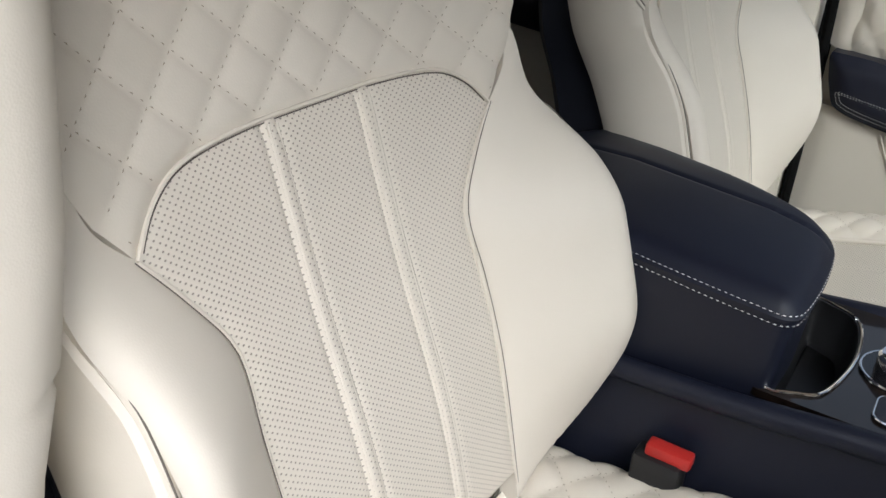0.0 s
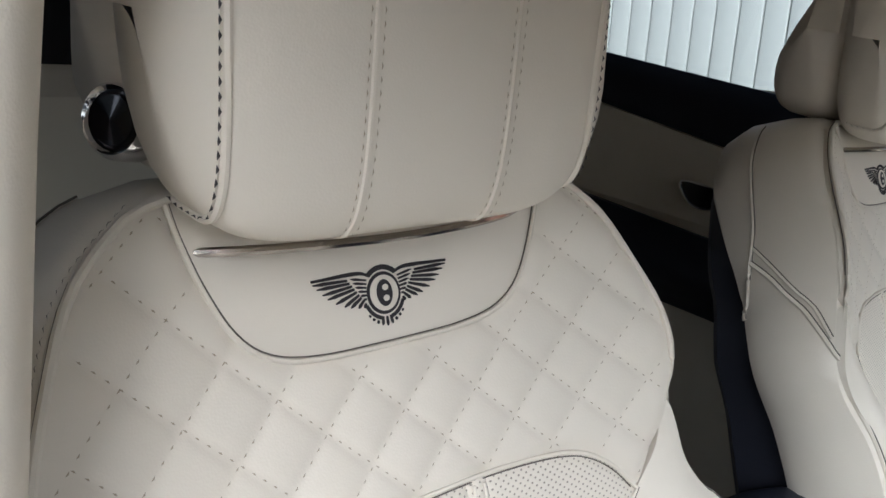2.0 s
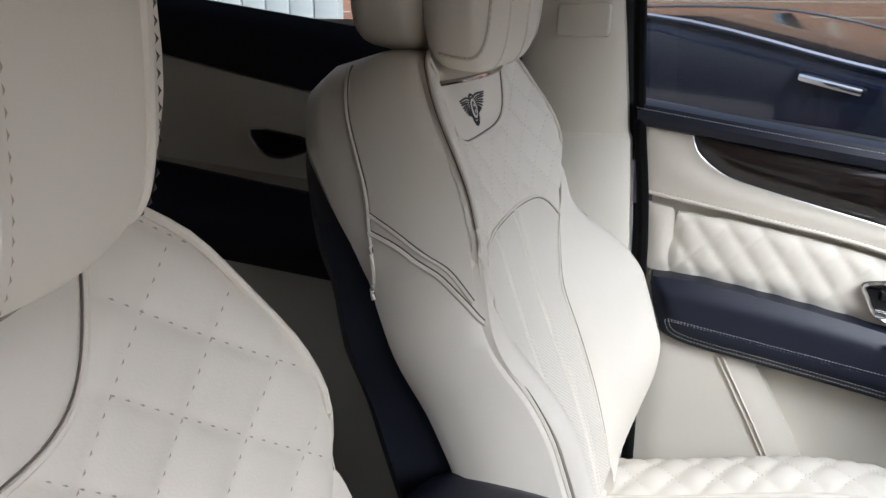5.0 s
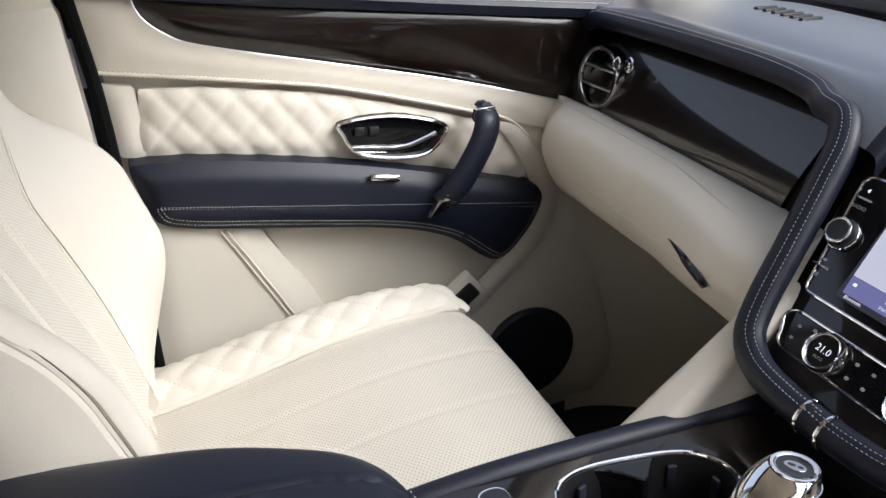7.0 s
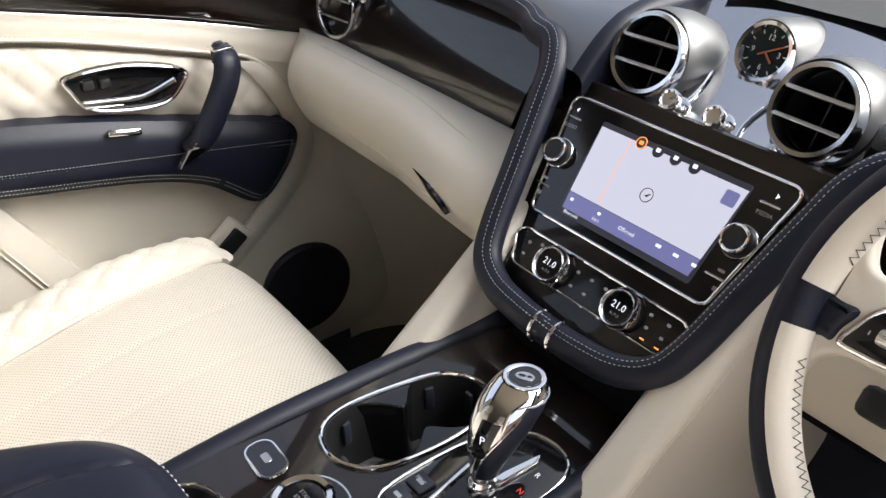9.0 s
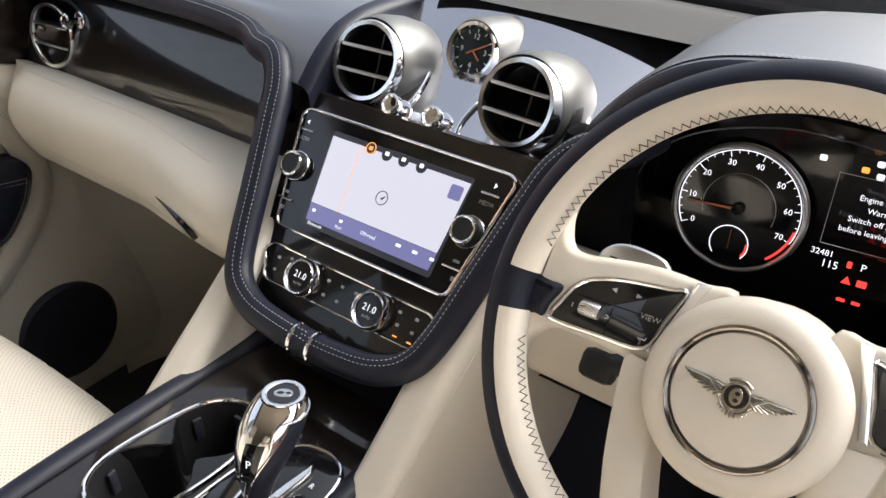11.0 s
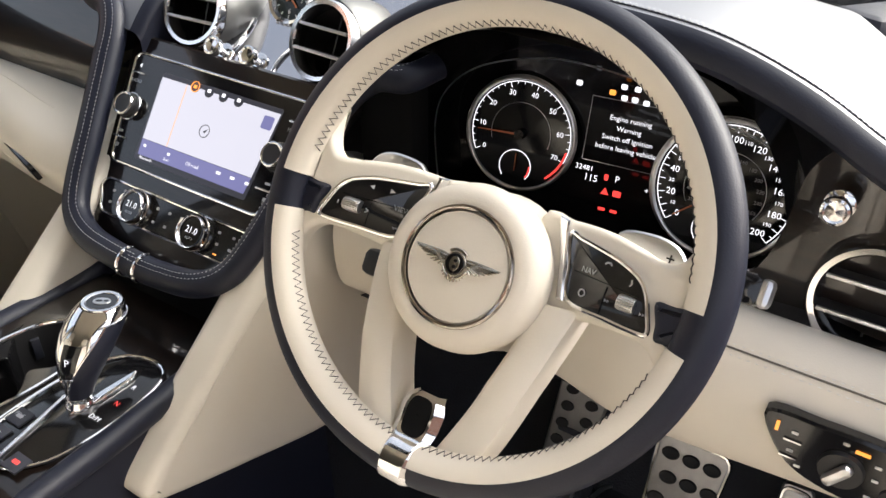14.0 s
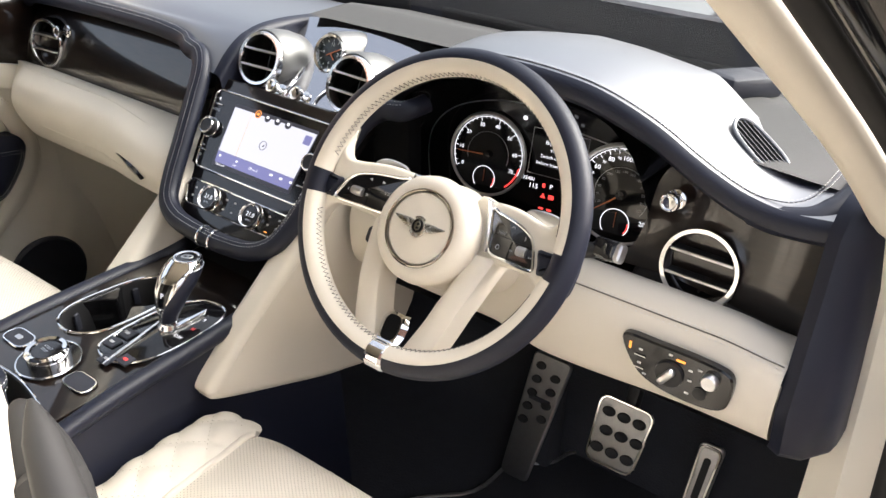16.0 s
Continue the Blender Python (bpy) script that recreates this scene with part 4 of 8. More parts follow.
    # armrest, a padded shelf
    arm = np.concatenate([ARM_TOP, ARM_LOW[1:-1]])[::-1]
    if area(arm) < 0:
        arm = arm[::-1]
    ring = lambda q, x: np.stack([np.full(len(q), x), q[:, 0], q[:, 1]], 1)
    a2 = even(np.concatenate([arm, arm[:1]]), 0.012)[:-1]
    part("armrest", panel(a2, lambda y, z: np.stack([-0.730 + 0 * y, y, z], -1), step=0.006, puff=0.016, roll=0.014, skirt=0.04), NAVY, door, "navy leather armrest with white stitching")
    for o in (0.0, 0.006):
        ln = inset(a2, 0.012 + o)
        low = ln[(ln[:, 1] < 0.47 - 0.17 * ln[:, 0])]
        k = int(np.argmax(np.linalg.norm(np.diff(low, axis=0), axis=1))) + 1
        low = np.roll(low, -k, 0)
        part("armrest_stitching", stitches(ring(low, -0.7152 + o * 0.2), 0.0036, 0.0012, 0.0010, normal=EX), WHITETHREAD, door)
    # lower pocket
    flap = arr([(-0.06, 0.44), (0.10, 0.42), (0.185, 0.27), (0.255, 0.12), (0.24, -0.05), (-0.06, -0.05)])
    part("pocket_flap", panel(flap, door_at(0.012), step=0.01, puff=0.01, roll=0.02, skirt=0.03), CREAM_TRIM, door, "plain cream door pocket cover")
    for o in (-0.004, 0.004):
        part("pocket_seam", Geo().tube(over(door_at(0.024), even([(0.058 + o, 0.41), (0.115 + o, 0.30), (0.16 + o, 0.21)], 0.01)), 0.0018, 6), CREAM_TRIM, door)
    # handle in a chrome bowl
    bowl = smooth_line([(0.250, 0.545), (0.33, 0.545), (0.408, 0.521), (0.405, 0.500), (0.375, 0.478), (0.315, 0.482), (0.268, 0.497), (0.250, 0.525)], 5, True)[::-1]
    b3 = lambda q, x: np.stack([np.full(len(q), x), q[:, 0], q[:, 1]], 1)
    bz = bowl if area(bowl) > 0 else bowl[::-1]
    part("handle_bezel", Geo().tube(b3(bz, -0.7435), 0.0034, 8, closed=True, up=EX), CHROME, door, "chrome rim round the inner handle")
    part("handle_bowl", Geo().loft([b3(inset(bz, -0.002), -0.762), b3(bz, -0.745), b3(inset(bz, 0.006), -0.7485)], cap1=True), GLOSS, door)
    lever = smooth_line([(0.262, 0.503), (0.30, 0.498), (0.345, 0.494), (0.395, 0.508)], 6)
    part("door_lever", Geo().tube(b3(lever, -0.741), 0.0055, 8, flat=0.6, up=EX), CHROME, door, "chrome door lever")
    for y in (0.275, 0.298):
        part("lock_button", Geo().box((-0.747, y, 0.528 - (y - 0.275) * 0.1), (0.006, 0.015, 0.013), bevel=0.002), BLACK, door)
    part("window_switch", Geo().box((-0.712, 0.300, 0.462), (0.010, 0.048, 0.010), [(1, 0, 0.3), (0, 1, -0.2), (-0.3, 0.2, 1)], 0.003), CHROME, door, "chrome window switch")
    # pull handle
    grip = smooth_line([(-0.728, 0.462, 0.538), (-0.700, 0.462, 0.535), (-0.690, 0.452, 0.508), (-0.688, 0.428, 0.468), (-0.690, 0.402, 0.430), (-0.702, 0.385, 0.412)], 6)
    part("pull_handle", Geo().tube(grip, np.interp(np.linspace(0, 1, len(grip)), [0, 0.2, 0.7, 1], [0.019, 0.021, 0.021, 0.017]), 12, flat=0.62, up=EX), NAVY, door, "navy leather pull handle")
    part("handle_stitching", stitches(grip[6:-3] + arr((0.006, -0.019, -0.008)), 0.004, 0.002, 0.0012, normal=EX), WHITETHREAD, door)
    part("handle_tip", Geo().plate(arr([(-0.033, -0.014), (0.004, 0.0), (0.028, 0.010), (0.020, 0.014), (-0.012, 0.012)]), (-0.694, 0.390, 0.410), EY, EZ, 0.012, 0.002), CHROME, door, "chrome tip under the pull handle")
    part("handle_cap", Geo().box((-0.716, 0.462, 0.549), (0.03, 0.03, 0.005), bevel=0.002), CHROME, door)
    part("boot_switch", Geo().box((-0.728, 0.43, 0.222), (0.02, 0.045, 0.03), [(1, 0, 0), (0, 0.8, 0.6), (0, -0.6, 0.8)], 0.004), BLACK, door)
    part("switch_cradle", Geo().box((-0.735, 0.425, 0.220), (0.02, 0.075, 0.055), [(1, 0, 0), (0, 0.8, 0.6), (0, -0.6, 0.8)], 0.006), CREAM_TRIM, door)
    grille = Geo().lathe([(0.0, 0.0), (0.091, 0.0), (0.091, 0.016), (0.086, 0.021), (0.04, 0.024), (0.0, 0.0245)], (-0.752, 0.558, 0.066), EX, 40)
    part("speaker_grille", grille, NAVY_HARD, door, "round dark speaker grille")
    # window frame and pane
    part("window_seal", Geo().tube([(-0.79, -0.095, 0.78), (-0.79, 0.2, 0.745), (-0.79, 0.72, 0.668)], 0.010, 8), RUBBER, door)
    fr = smooth_line([(-0.785, -0.10, 0.70), (-0.775, -0.115, 0.90), (-0.74, -0.14, 1.07), (-0.68, -0.16, 1.17)], 6)
    part("window_frame", Geo().tube(fr, 0.016, 8), RUBBER, door, "black rear upright of the window")
    post = smooth_line([(-0.79, 0.634, 0.655), (-0.787, 0.624, 0.77), (-0.775, 0.613, 0.835), (-0.755, 0.598, 0.93)], 4)
    part("quarter_post", Geo().tube(post, 0.020, 10), RUBBER, door, "black upright before the quarter light")
    glass = Geo().loft([arr([(-0.79, y, 0.76 - 0.13 * (y + 0.1)), (-0.785, y, 0.9), (-0.755, y, 1.04)]) for y in np.linspace(-0.1, 0.70, 9)], closed=False)
    gp = part("pane", glass, PANE, door)
    gp.visible_shadow = False
    return door


build_door()
# seal painted blacker than rubber, for the shade in the door gap
seal = Geo().tube(smooth_line([(-0.748, -0.098, 0.95), (-0.750, -0.088, 0.78), (-0.748, -0.073, 0.63), (-0.748, -0.068, 0.45), (-0.748, -0.068, 0.15), (-0.75, -0.068, -0.08)], 6), 0.009, 8)
solo("door_seal", seal, VOID, "black rubber door seal in the shaded gap along the pillar", "seal", kind="structure")

# centre pillars
pil = []
for z, x, yf, yb in ((1.15, -0.66, -0.15, -0.28), (1.0, -0.70, -0.125, -0.27), (0.88, -0.725, -0.112, -0.262), (0.745, -0.735, -0.10, -0.265), (0.735, -0.728, -0.096, -0.27), (0.60, -0.722, -0.088, -0.29), (0.50, -0.70, -0.085, -0.31), (0.46, -0.722, -0.082, -0.32), (0.2, -0.728, -0.08, -0.34), (-0.1, -0.73, -0.08, -0.36)):
    pil.append(arr([(x - 0.06, yf, z), (x - 0.012, yf - 0.002, z), (x, yf - 0.018, z), (x + 0.008, (yf + yb) / 2, z), (x, yb + 0.02, z), (x - 0.015, yb, z), (x - 0.06, yb, z)]))
solo("wall_pillar_1", Geo().loft(pil, cap0=True, cap1=True), CREAM_TRIM, "cream trimmed centre pillar behind the closed door", "pillar", kind="structure")
belt_guide = thing("belt_guide", (-0.70, -0.19, 0.84), "cream belt height slider on the centre pillar", "belt guide")
part("slider", Geo().box((-0.712, -0.17, 0.905), (0.02, 0.075, 0.045), bevel=0.006), CREAM_TRIM, belt_guide)
pil = []
for z, xi in ((1.2, 0.575), (1.02, 0.592), (0.91, 0.602), (0.78, 0.611), (0.70, 0.620), (0.645, 0.632), (0.638, 0.640), (0.630, 0.637), (0.59, 0.650), (0.45, 0.68), (0.2, 0.70), (-0.08, 0.71)):
    c = [(0.034 * (1 - math.cos(a)), 0.034 * math.sin(a)) for a in np.linspace(0, math.pi / 2, 7)]
    pil.append(arr([(xi, -0.24, z), (xi, -0.16, z)] + [(xi + u, -0.145 + v, z) for u, v in c] + [(xi + 0.075, -0.113, z), (xi + 0.12, -0.145, z), (xi + 0.16, -0.20, z), (xi + 0.17, -0.24, z)]))
solo("wall_pillar_2", Geo().loft(pil, cap0=True, cap1=True), CREAM_TRIM, "pale trimmed centre pillar beside the open doorway", "pillar", kind="structure")


# ---- rear door and rear seat, in shade ----
rd = thing("door_2", (-0.78, -0.85, -0.06), "closed rear door with cream trim and dark armrest", "car door", kind="structure")
rsurf = lambda y, z: np.stack([-0.75 + 0 * y, y, z], -1)
part("door_card", Geo().sheet(lambda y, z: np.stack([-0.762 + 0 * y, y, z], -1), np.linspace(-1.55, -0.30, 12), np.linspace(-0.08, 0.9, 12)), CREAM_TRIM, rd)
part("upper_trim", panel(arr([(-1.20, 0.69), (-0.34, 0.615), (-0.34, 0.765), (-0.62, 0.785), (-1.02, 0.865), (-1.13, 0.925), (-1.20, 0.93)]), rsurf, step=0.015, puff=0.008, roll=0.02), CREAM_TRIM, rd)
part("top_roll", panel(arr([(-1.30, 0.935), (-1.128, 0.93), (-1.09, 0.895), (-1.02, 0.868), (-0.62, 0.788), (-0.34, 0.768), (-0.34, 0.86), (-0.60, 0.90), (-1.115, 0.975), (-1.30, 0.985)]), rsurf, step=0.015, puff=0.018, roll=0.02), NAVY, rd, "dark rear window sill")
part("armrest", panel(arr([(-1.18, 0.52), (-0.34, 0.44), (-0.34, 0.58), (-0.70, 0.625), (-1.15, 0.685)]), rsurf, step=0.015, puff=0.045, roll=0.04, skirt=0.03), NAVY, rd, "dark rear armrest")
part("handle_bowl", Geo().plate(smooth_line([(-0.06, 0.02), (0.02, 0.012), (0.05, -0.005), (0.0, -0.025), (-0.04, -0.018)], 5, True), (-0.742, -0.655, 0.703), EY, EZ, 0.008, 0.003), GLOSS, rd)
part("handle_bezel", Geo().tube(arr([(-0.734, -0.655 + a, 0.703 + b) for a, b in smooth_line([(-0.06, 0.02), (0.02, 0.012), (0.05, -0.005), (0.0, -0.025), (-0.04, -0.018)], 5, True)]), 0.003, 6, closed=True, up=EX), CHROME, rd)
part("window_frame", Geo().tube([(-0.765, -1.14, 0.93), (-0.74, -1.17, 1.05), (-0.68, -1.22, 1.2)], 0.035, 8), RUBBER, rd)
part("pane", Geo().sheet(lambda y, z: np.stack([-0.785 + 0.35 * np.clip(z - 0.9, 0, 1), y, z], -1), np.linspace(-1.15, -0.26, 4), np.linspace(0.86, 1.2, 4)), SMOKED, rd)
bench = thing("rear_seat", (0, -1.1, -0.1), "dark shaded rear bench seat", "car seat")
part("cushion", Geo().box((0, -1.12, 0.16), (1.3, 0.5, 0.26), bevel=0.06), CREAM, bench)
part("backrest", Geo().box((0, -1.5, 0.5), (1.3, 0.18, 0.75), [(1, 0, 0), (0, 0.95, -0.3), (0, 0.3, 0.95)], 0.06), CREAM, bench)
# unseen rear sides and deep-tinted pane, added to keep light out of the rear
solo("wall_rear_side", Geo().box((0.74, -1.10, 0.375), (0.05, 1.70, 0.95), bevel=0.01), NAVY_HARD, "dark trimmed rear side of the cabin", "wall", kind="structure")
solo("window_rear", Geo().sheet(lambda y, z: np.stack([0.742 - 0.30 * np.clip(z - 0.9, 0, 1), y, z], -1), np.linspace(-1.40, -0.26, 4), np.linspace(0.85, 1.2, 4)), PRIVACY, "dark tinted rear door window beside the doorway", "window", kind="structure")
solo("wall_rear_quarter", Geo().box((-0.74, -1.60, 0.62), (0.05, 0.72, 1.20), bevel=0.01), NAVY_HARD, "dark trimmed rear quarter of the cabin", "wall", kind="structure")
solo("door_seal", Geo().tube(smooth_line([(0.677, -0.110, 0.900), (0.682, -0.111, 0.892), (0.691, -0.113, 0.875), (0.705, -0.118, 0.83), (0.73, -0.125, 0.4), (0.73, -0.125, 0.0)], 6), np.interp(np.arange(31), [0, 2, 5, 12, 30], [0.001, 0.004, 0.007, 0.012, 0.012]), 12), RUBBER, "soft black rubber door seal in the shaded gap along the pillar", "seal", kind="structure")
solo("pillar_seal", Geo().tube(smooth_line([(0.716, -0.121, 0.928), (0.735, -0.128, 0.909), (0.76, -0.135, 0.87), (0.80, -0.145, 0.80), (0.81, -0.15, 0.4), (0.81, -0.15, 0.0)], 6), np.interp(np.arange(31), [0, 3, 10, 30], [0.0008, 0.005, 0.0085, 0.0085]), 10), RUBBER, "black rubber seal on the pillar edge", "seal", kind="structure")


# ---- dashboard ----
TILT = radians(40.5)
K_AT = arr((0, 0.572, 0.570))
K_UP = arr((0, math.sin(TILT), math.cos(TILT)))
K_OUT = np.cross(EX, K_UP)


def kp(x, q, d=0.0):
    return K_AT + x * EX + q * K_UP + d * K_OUT


def kline(pts, d=0.0):
    return arr([kp(p[0], p[1], d + (p[2] if len(p) > 2 else 0)) for p in pts])


dash = thing("dashboard", (0, 0.8, 0.2), "navy and cream leather dashboard with dark veneer", "dashboard", kind="structure")

# passenger side: top, veneer, cream roll
TOP = smooth_line([(1.06, 0.640), (0.95, 0.672), (0.80, 0.694), (0.72, 0.698), (0.675, 0.690)], 5)
FRONT = arr([(-0.80, 0.660, 0.662), (-0.45, 0.655, 0.676), (-0.30, 0.652, 0.675), (-0.26, 0.648, 0.671), (-0.222, 0.636, 0.665), (-0.19, 0.629, 0.660), (-0.165, 0.612, 0.644), (-0.13, 0.612, 0.640)])


def top_surf(x, v):
    y, z = np.interp(v, np.arange(len(TOP)), TOP[:, 0]), np.interp(v, np.arange(len(TOP)), TOP[:, 1]) - 0.02 * ease(-0.6, -0.78, x)
    w = np.clip(v - (len(TOP) - 1), 0, 1)
    w = w ** 0.8
    fy, fz = np.interp(x, FRONT[:, 0], FRONT[:, 1]), np.interp(x, FRONT[:, 0], FRONT[:, 2])
    arch = 0.006 * np.sin(math.pi * w)
    return np.stack([x, y + (fy - y) * w, z + (fz - z) * w + arch], -1)


part("dash_top", Geo().sheet(top_surf, np.linspace(-0.80, -0.145, 50), np.r_[np.arange(len(TOP)), len(TOP) - 1 + np.linspace(0.12, 1, 8)]), NAVY_GLARE, dash, "navy leather dashboard top")
edge = top_surf(np.full(len(TOP) + 8, -0.145), np.r_[np.arange(len(TOP)), len(TOP) - 1 + np.linspace(0.12, 1, 8)])
skirt = [edge + arr((0.016 * math.sin(a), 0, -0.012 * (1 - math.cos(a)))) for a in np.linspace(0, math.pi / 2, 6)]
part("dash_top_return", Geo().loft(skirt + [skirt[-1] + arr((0.001, 0, -0.07))], closed=False), NAVY, dash, "navy leather turned down beside the vents")
part("dash_shelf", Geo().sheet(lambda x, y: np.stack([x, y, 0.700 - 0.28 * np.clip(y - 0.90, 0, 1) - 0.015 * ease(0.5, 0.8, x)], -1), np.linspace(-0.12, 0.20, 12), np.linspace(0.80, 1.06, 16)).sheet(lambda x, y: np.stack([x, y, 0.700 - 0.28 * np.clip(y - 0.90, 0, 1) - 0.015 * ease(0.5, 0.8, x)], -1), np.linspace(0.20, 0.84, 24), np.linspace(0.70, 1.06, 20)), SHELF, dash, "dark grey shelf under the windscreen")
wsurf = lambda x, z: np.stack([x, 0.630 + (z - 0.53) * 0.50 - 0.010 * np.sin(math.pi * np.clip((z - 0.515) / 0.13, 0, 1)), z], -1)
wood = np.concatenate([[(-0.80, 0.50), (-0.70, 0.525), (-0.45, 0.525), (-0.275, 0.505)], smooth_line([(-0.262, 0.515), (-0.252, 0.56), (-0.243, 0.61), (-0.250, 0.634), (-0.275, 0.644)], 4), [(-0.40, 0.646), (-0.60, 0.642), (-0.80, 0.635)]])
part("veneer_panel", panel(wood, wsurf, step=0.012, puff=0.0, roll=0.004), VENEER, dash, "dark glossy veneer fascia")


ROLL = smooth_line([(0.640, 0.522), (0.628, 0.535), (0.600, 0.541), (0.566, 0.527), (0.550, 0.500), (0.549, 0.472), (0.560, 0.440), (0.580, 0.408), (0.615, 0.385), (0.70, 0.375)], 5)


def roll_surf(x, v):
    y = np.interp(v, np.arange(len(ROLL)), ROLL[:, 0])
    z = np.interp(v, np.arange(len(ROLL)), ROLL[:, 1])
    g = 0.040 * ease(-0.45, -0.20, x) * ease(0.64, 0.58, y)
    lift = 0.012 * ease(-0.66, -0.745, x)
    return np.stack([x, y - g + 0.04 * ease(-0.68, -0.75, x) * ease(0.62, 0.56, y), z - lift * 0.3 + 0.02 * ease(-0.40, -0.22, x) * ease(0.52, 0.42, z)], -1)


part("cream_roll", Geo().sheet(roll_surf, np.linspace(-0.752, -0.150, 70), np.arange(len(ROLL)) * 1.0), CREAM, dash, "padded cream leather roll over the glovebox")
xs = np.linspace(-0.72, -0.25, 120)
part("roll_seam", Geo().tube(roll_surf(xs, np.full(120, 11.0)) + arr((0, -0.0002, 0.0002)), 0.0007, 5), CREAM, dash)
lid = roll_surf(np.linspace(-0.60, -0.262, 50), np.full(50, 27.5))
part("glovebox_gap", Geo().tube(lid, 0.0006, 5), CREAM, dash)
a, b = arr((-0.345, 0.561, 0.474)), arr((-0.222, 0.527, 0.470))
ax = unit(b - a)
ay = unit(np.cross((0, -1, -0.35), ax))
slit = smooth_line([(-0.058, 0.004), (-0.03, 0.009), (0.015, 0.009), (0.055, -0.002), (0.02, -0.007), (-0.03, -0.006)], 5, True)
part("glovebox_slot", Geo().plate(slit, (a + b) / 2 + arr((0.012, -0.023, 0.010)), ax, ay, 0.006, 0.001), GLOSS, dash, "dark slot in the glovebox lid")
# lower bulkhead behind the roll
part("under_panel", Geo().sheet(lambda x, v: np.stack([x, 0.63 + 0.30 * v, 0.385 - 0.10 * v], -1), np.linspace(-0.75, 0.80, 12), np.linspace(0, 1, 6)), NAVY_HARD, dash)
part("kick_panel", Geo().box((-0.42, 0.93, 0.12), (0.60, 0.02, 0.44), [(1, 0, 0), (0, 0.95, 0.3), (0, -0.3, 0.95)], 0.005), CREAM_TRIM, dash)
part("footwell_side", Geo().sheet(lambda y, z: np.stack([-0.752 + 0.15 * ease(0.66, 0.98, y), y, z], -1), np.linspace(0.645, 1.05, 16), np.linspace(-0.1, 0.42, 8)), CREAM_TRIM, dash)

# leather surround of the centre stack, running into the dashboard edge
U_HALF = [(-0.222, 0.110, 0.014), (-0.190, 0.102, 0.016), (-0.169, 0.075, 0.017), (-0.158, 0.035, 0.017), (-0.143, -0.03, 0.017), (-0.128, -0.095, 0.017), (-0.112, -0.128, 0.018), (-0.080, -0.146, 0.019), (-0.035, -0.152, 0.020), (0, -0.153, 0.020)]
edge = [(-0.77, 0.664, 0.640), (-0.72, 0.660, 0.660), (-0.60, 0.657, 0.668), (-0.45, 0.655, 0.672), (-0.33, 0.654, 0.672), (-0.26, 0.650, 0.667)]
left = np.concatenate([arr(edge), kline(U_HALF)])
uline = smooth_line(left, 8)
right_half = kline([(-p[0], p[1], p[2]) for p in U_HALF[:-1]])[::-1]
rline = smooth_line(np.concatenate([kline(U_HALF[-1:]), right_half, [(0.235, 0.664, 0.668)]]), 8)
rad = np.interp(np.arange(len(uline)), [0, 40, 70, len(uline) - 40, len(uline)], [0.015, 0.015, 0.0175, 0.0165, 0.0145])
part("stack_surround", Geo().tube(uline, rad, 14, flat=0.85, up=K_OUT), NAVY, dash, "navy leather surround with twin white stitching")
part("stack_surround", Geo().tube(rline, 0.0145, 14, flat=0.85, up=K_OUT), NAVY, dash, "navy leather surround with twin white stitching")
tang = unit(np.gradient(uline, axis=0))
outw = unit(np.cross(tang, K_OUT))
for o in (0.004, 0.011):
    lift = np.sqrt(np.maximum(rad ** 2 - o ** 2, 1e-6)) * 0.88
    part("surround_stitching", stitches(uline + K_OUT * lift[:, None] - outw * o, 0.0034, 0.0012, 0.0010, normal=K_OUT), WHITETHREAD, dash)
tr = unit(np.gradient(rline, axis=0))
ow = unit(np.cross(tr, K_OUT))
for o in (0.004, 0.010):
    part("surround_stitching", stitches(rline + K_OUT * 0.0122 - ow * o * 0.8, 0.0034, 0.0012, 0.0007, normal=K_OUT), WHITETHREAD, dash)
for x in (-0.012, 0.012):
    part("surround_clip", Geo().tube(arr([kp(x, -0.153 + 0.0155 * math.cos(t), 0.020 + 0.0140 * math.sin(t)) for t in np.linspace(-0.6, math.pi + 0.4, 16)]), 0.0019, 6), CHROME, dash, "thin chrome band round the leather")

# stack body
back = smooth_line([(-0.158, 0.085), (-0.145, 0.03), (-0.128, -0.06), (-0.112, -0.125), (-0.06, -0.148), (0.06, -0.148), (0.112, -0.125), (0.128, -0.06), (0.145, 0.03), (0.158, 0.085)], 5)
part("stack_panel", Geo().plate(back, kp(0, 0, -0.03), EX, K_UP, 0.028, 0.003), VENEER, dash, "dark veneer centre stack")

# fins between dashboard and console
FIN = smooth_line([(0.60, 0.56), (0.52, 0.512), (0.437, 0.449), (0.355, 0.386), (0.318, 0.356), (0.316, 0.341), (0.336, 0.324), (0.45, 0.275), (0.56, 0.232), (0.66, 0.215), (0.75, 0.30), (0.72, 0.50)], 5, True)
for x in (0.108, -0.153):
    fin = thing("knee_fin", (x + 0.022, 0.5, 0.21), "cream leather fin from dashboard to console", "knee pad", "knee fins")
    part("fin_body", Geo().pad(FIN[::-1], (x, 0, 0), EY, EZ, 0.045, 0.013), CREAM, fin)
    o = 0.0455 if x > 0 else -0.0005
    ln = arr([(x + o, y, z) for y, z in smooth_line([(0.352, 0.372), (0.43, 0.432), (0.50, 0.478), (0.56, 0.52)], 6)])
    part("fin_seam", Geo().tube(ln, 0.0006, 5), CREAM, fin)

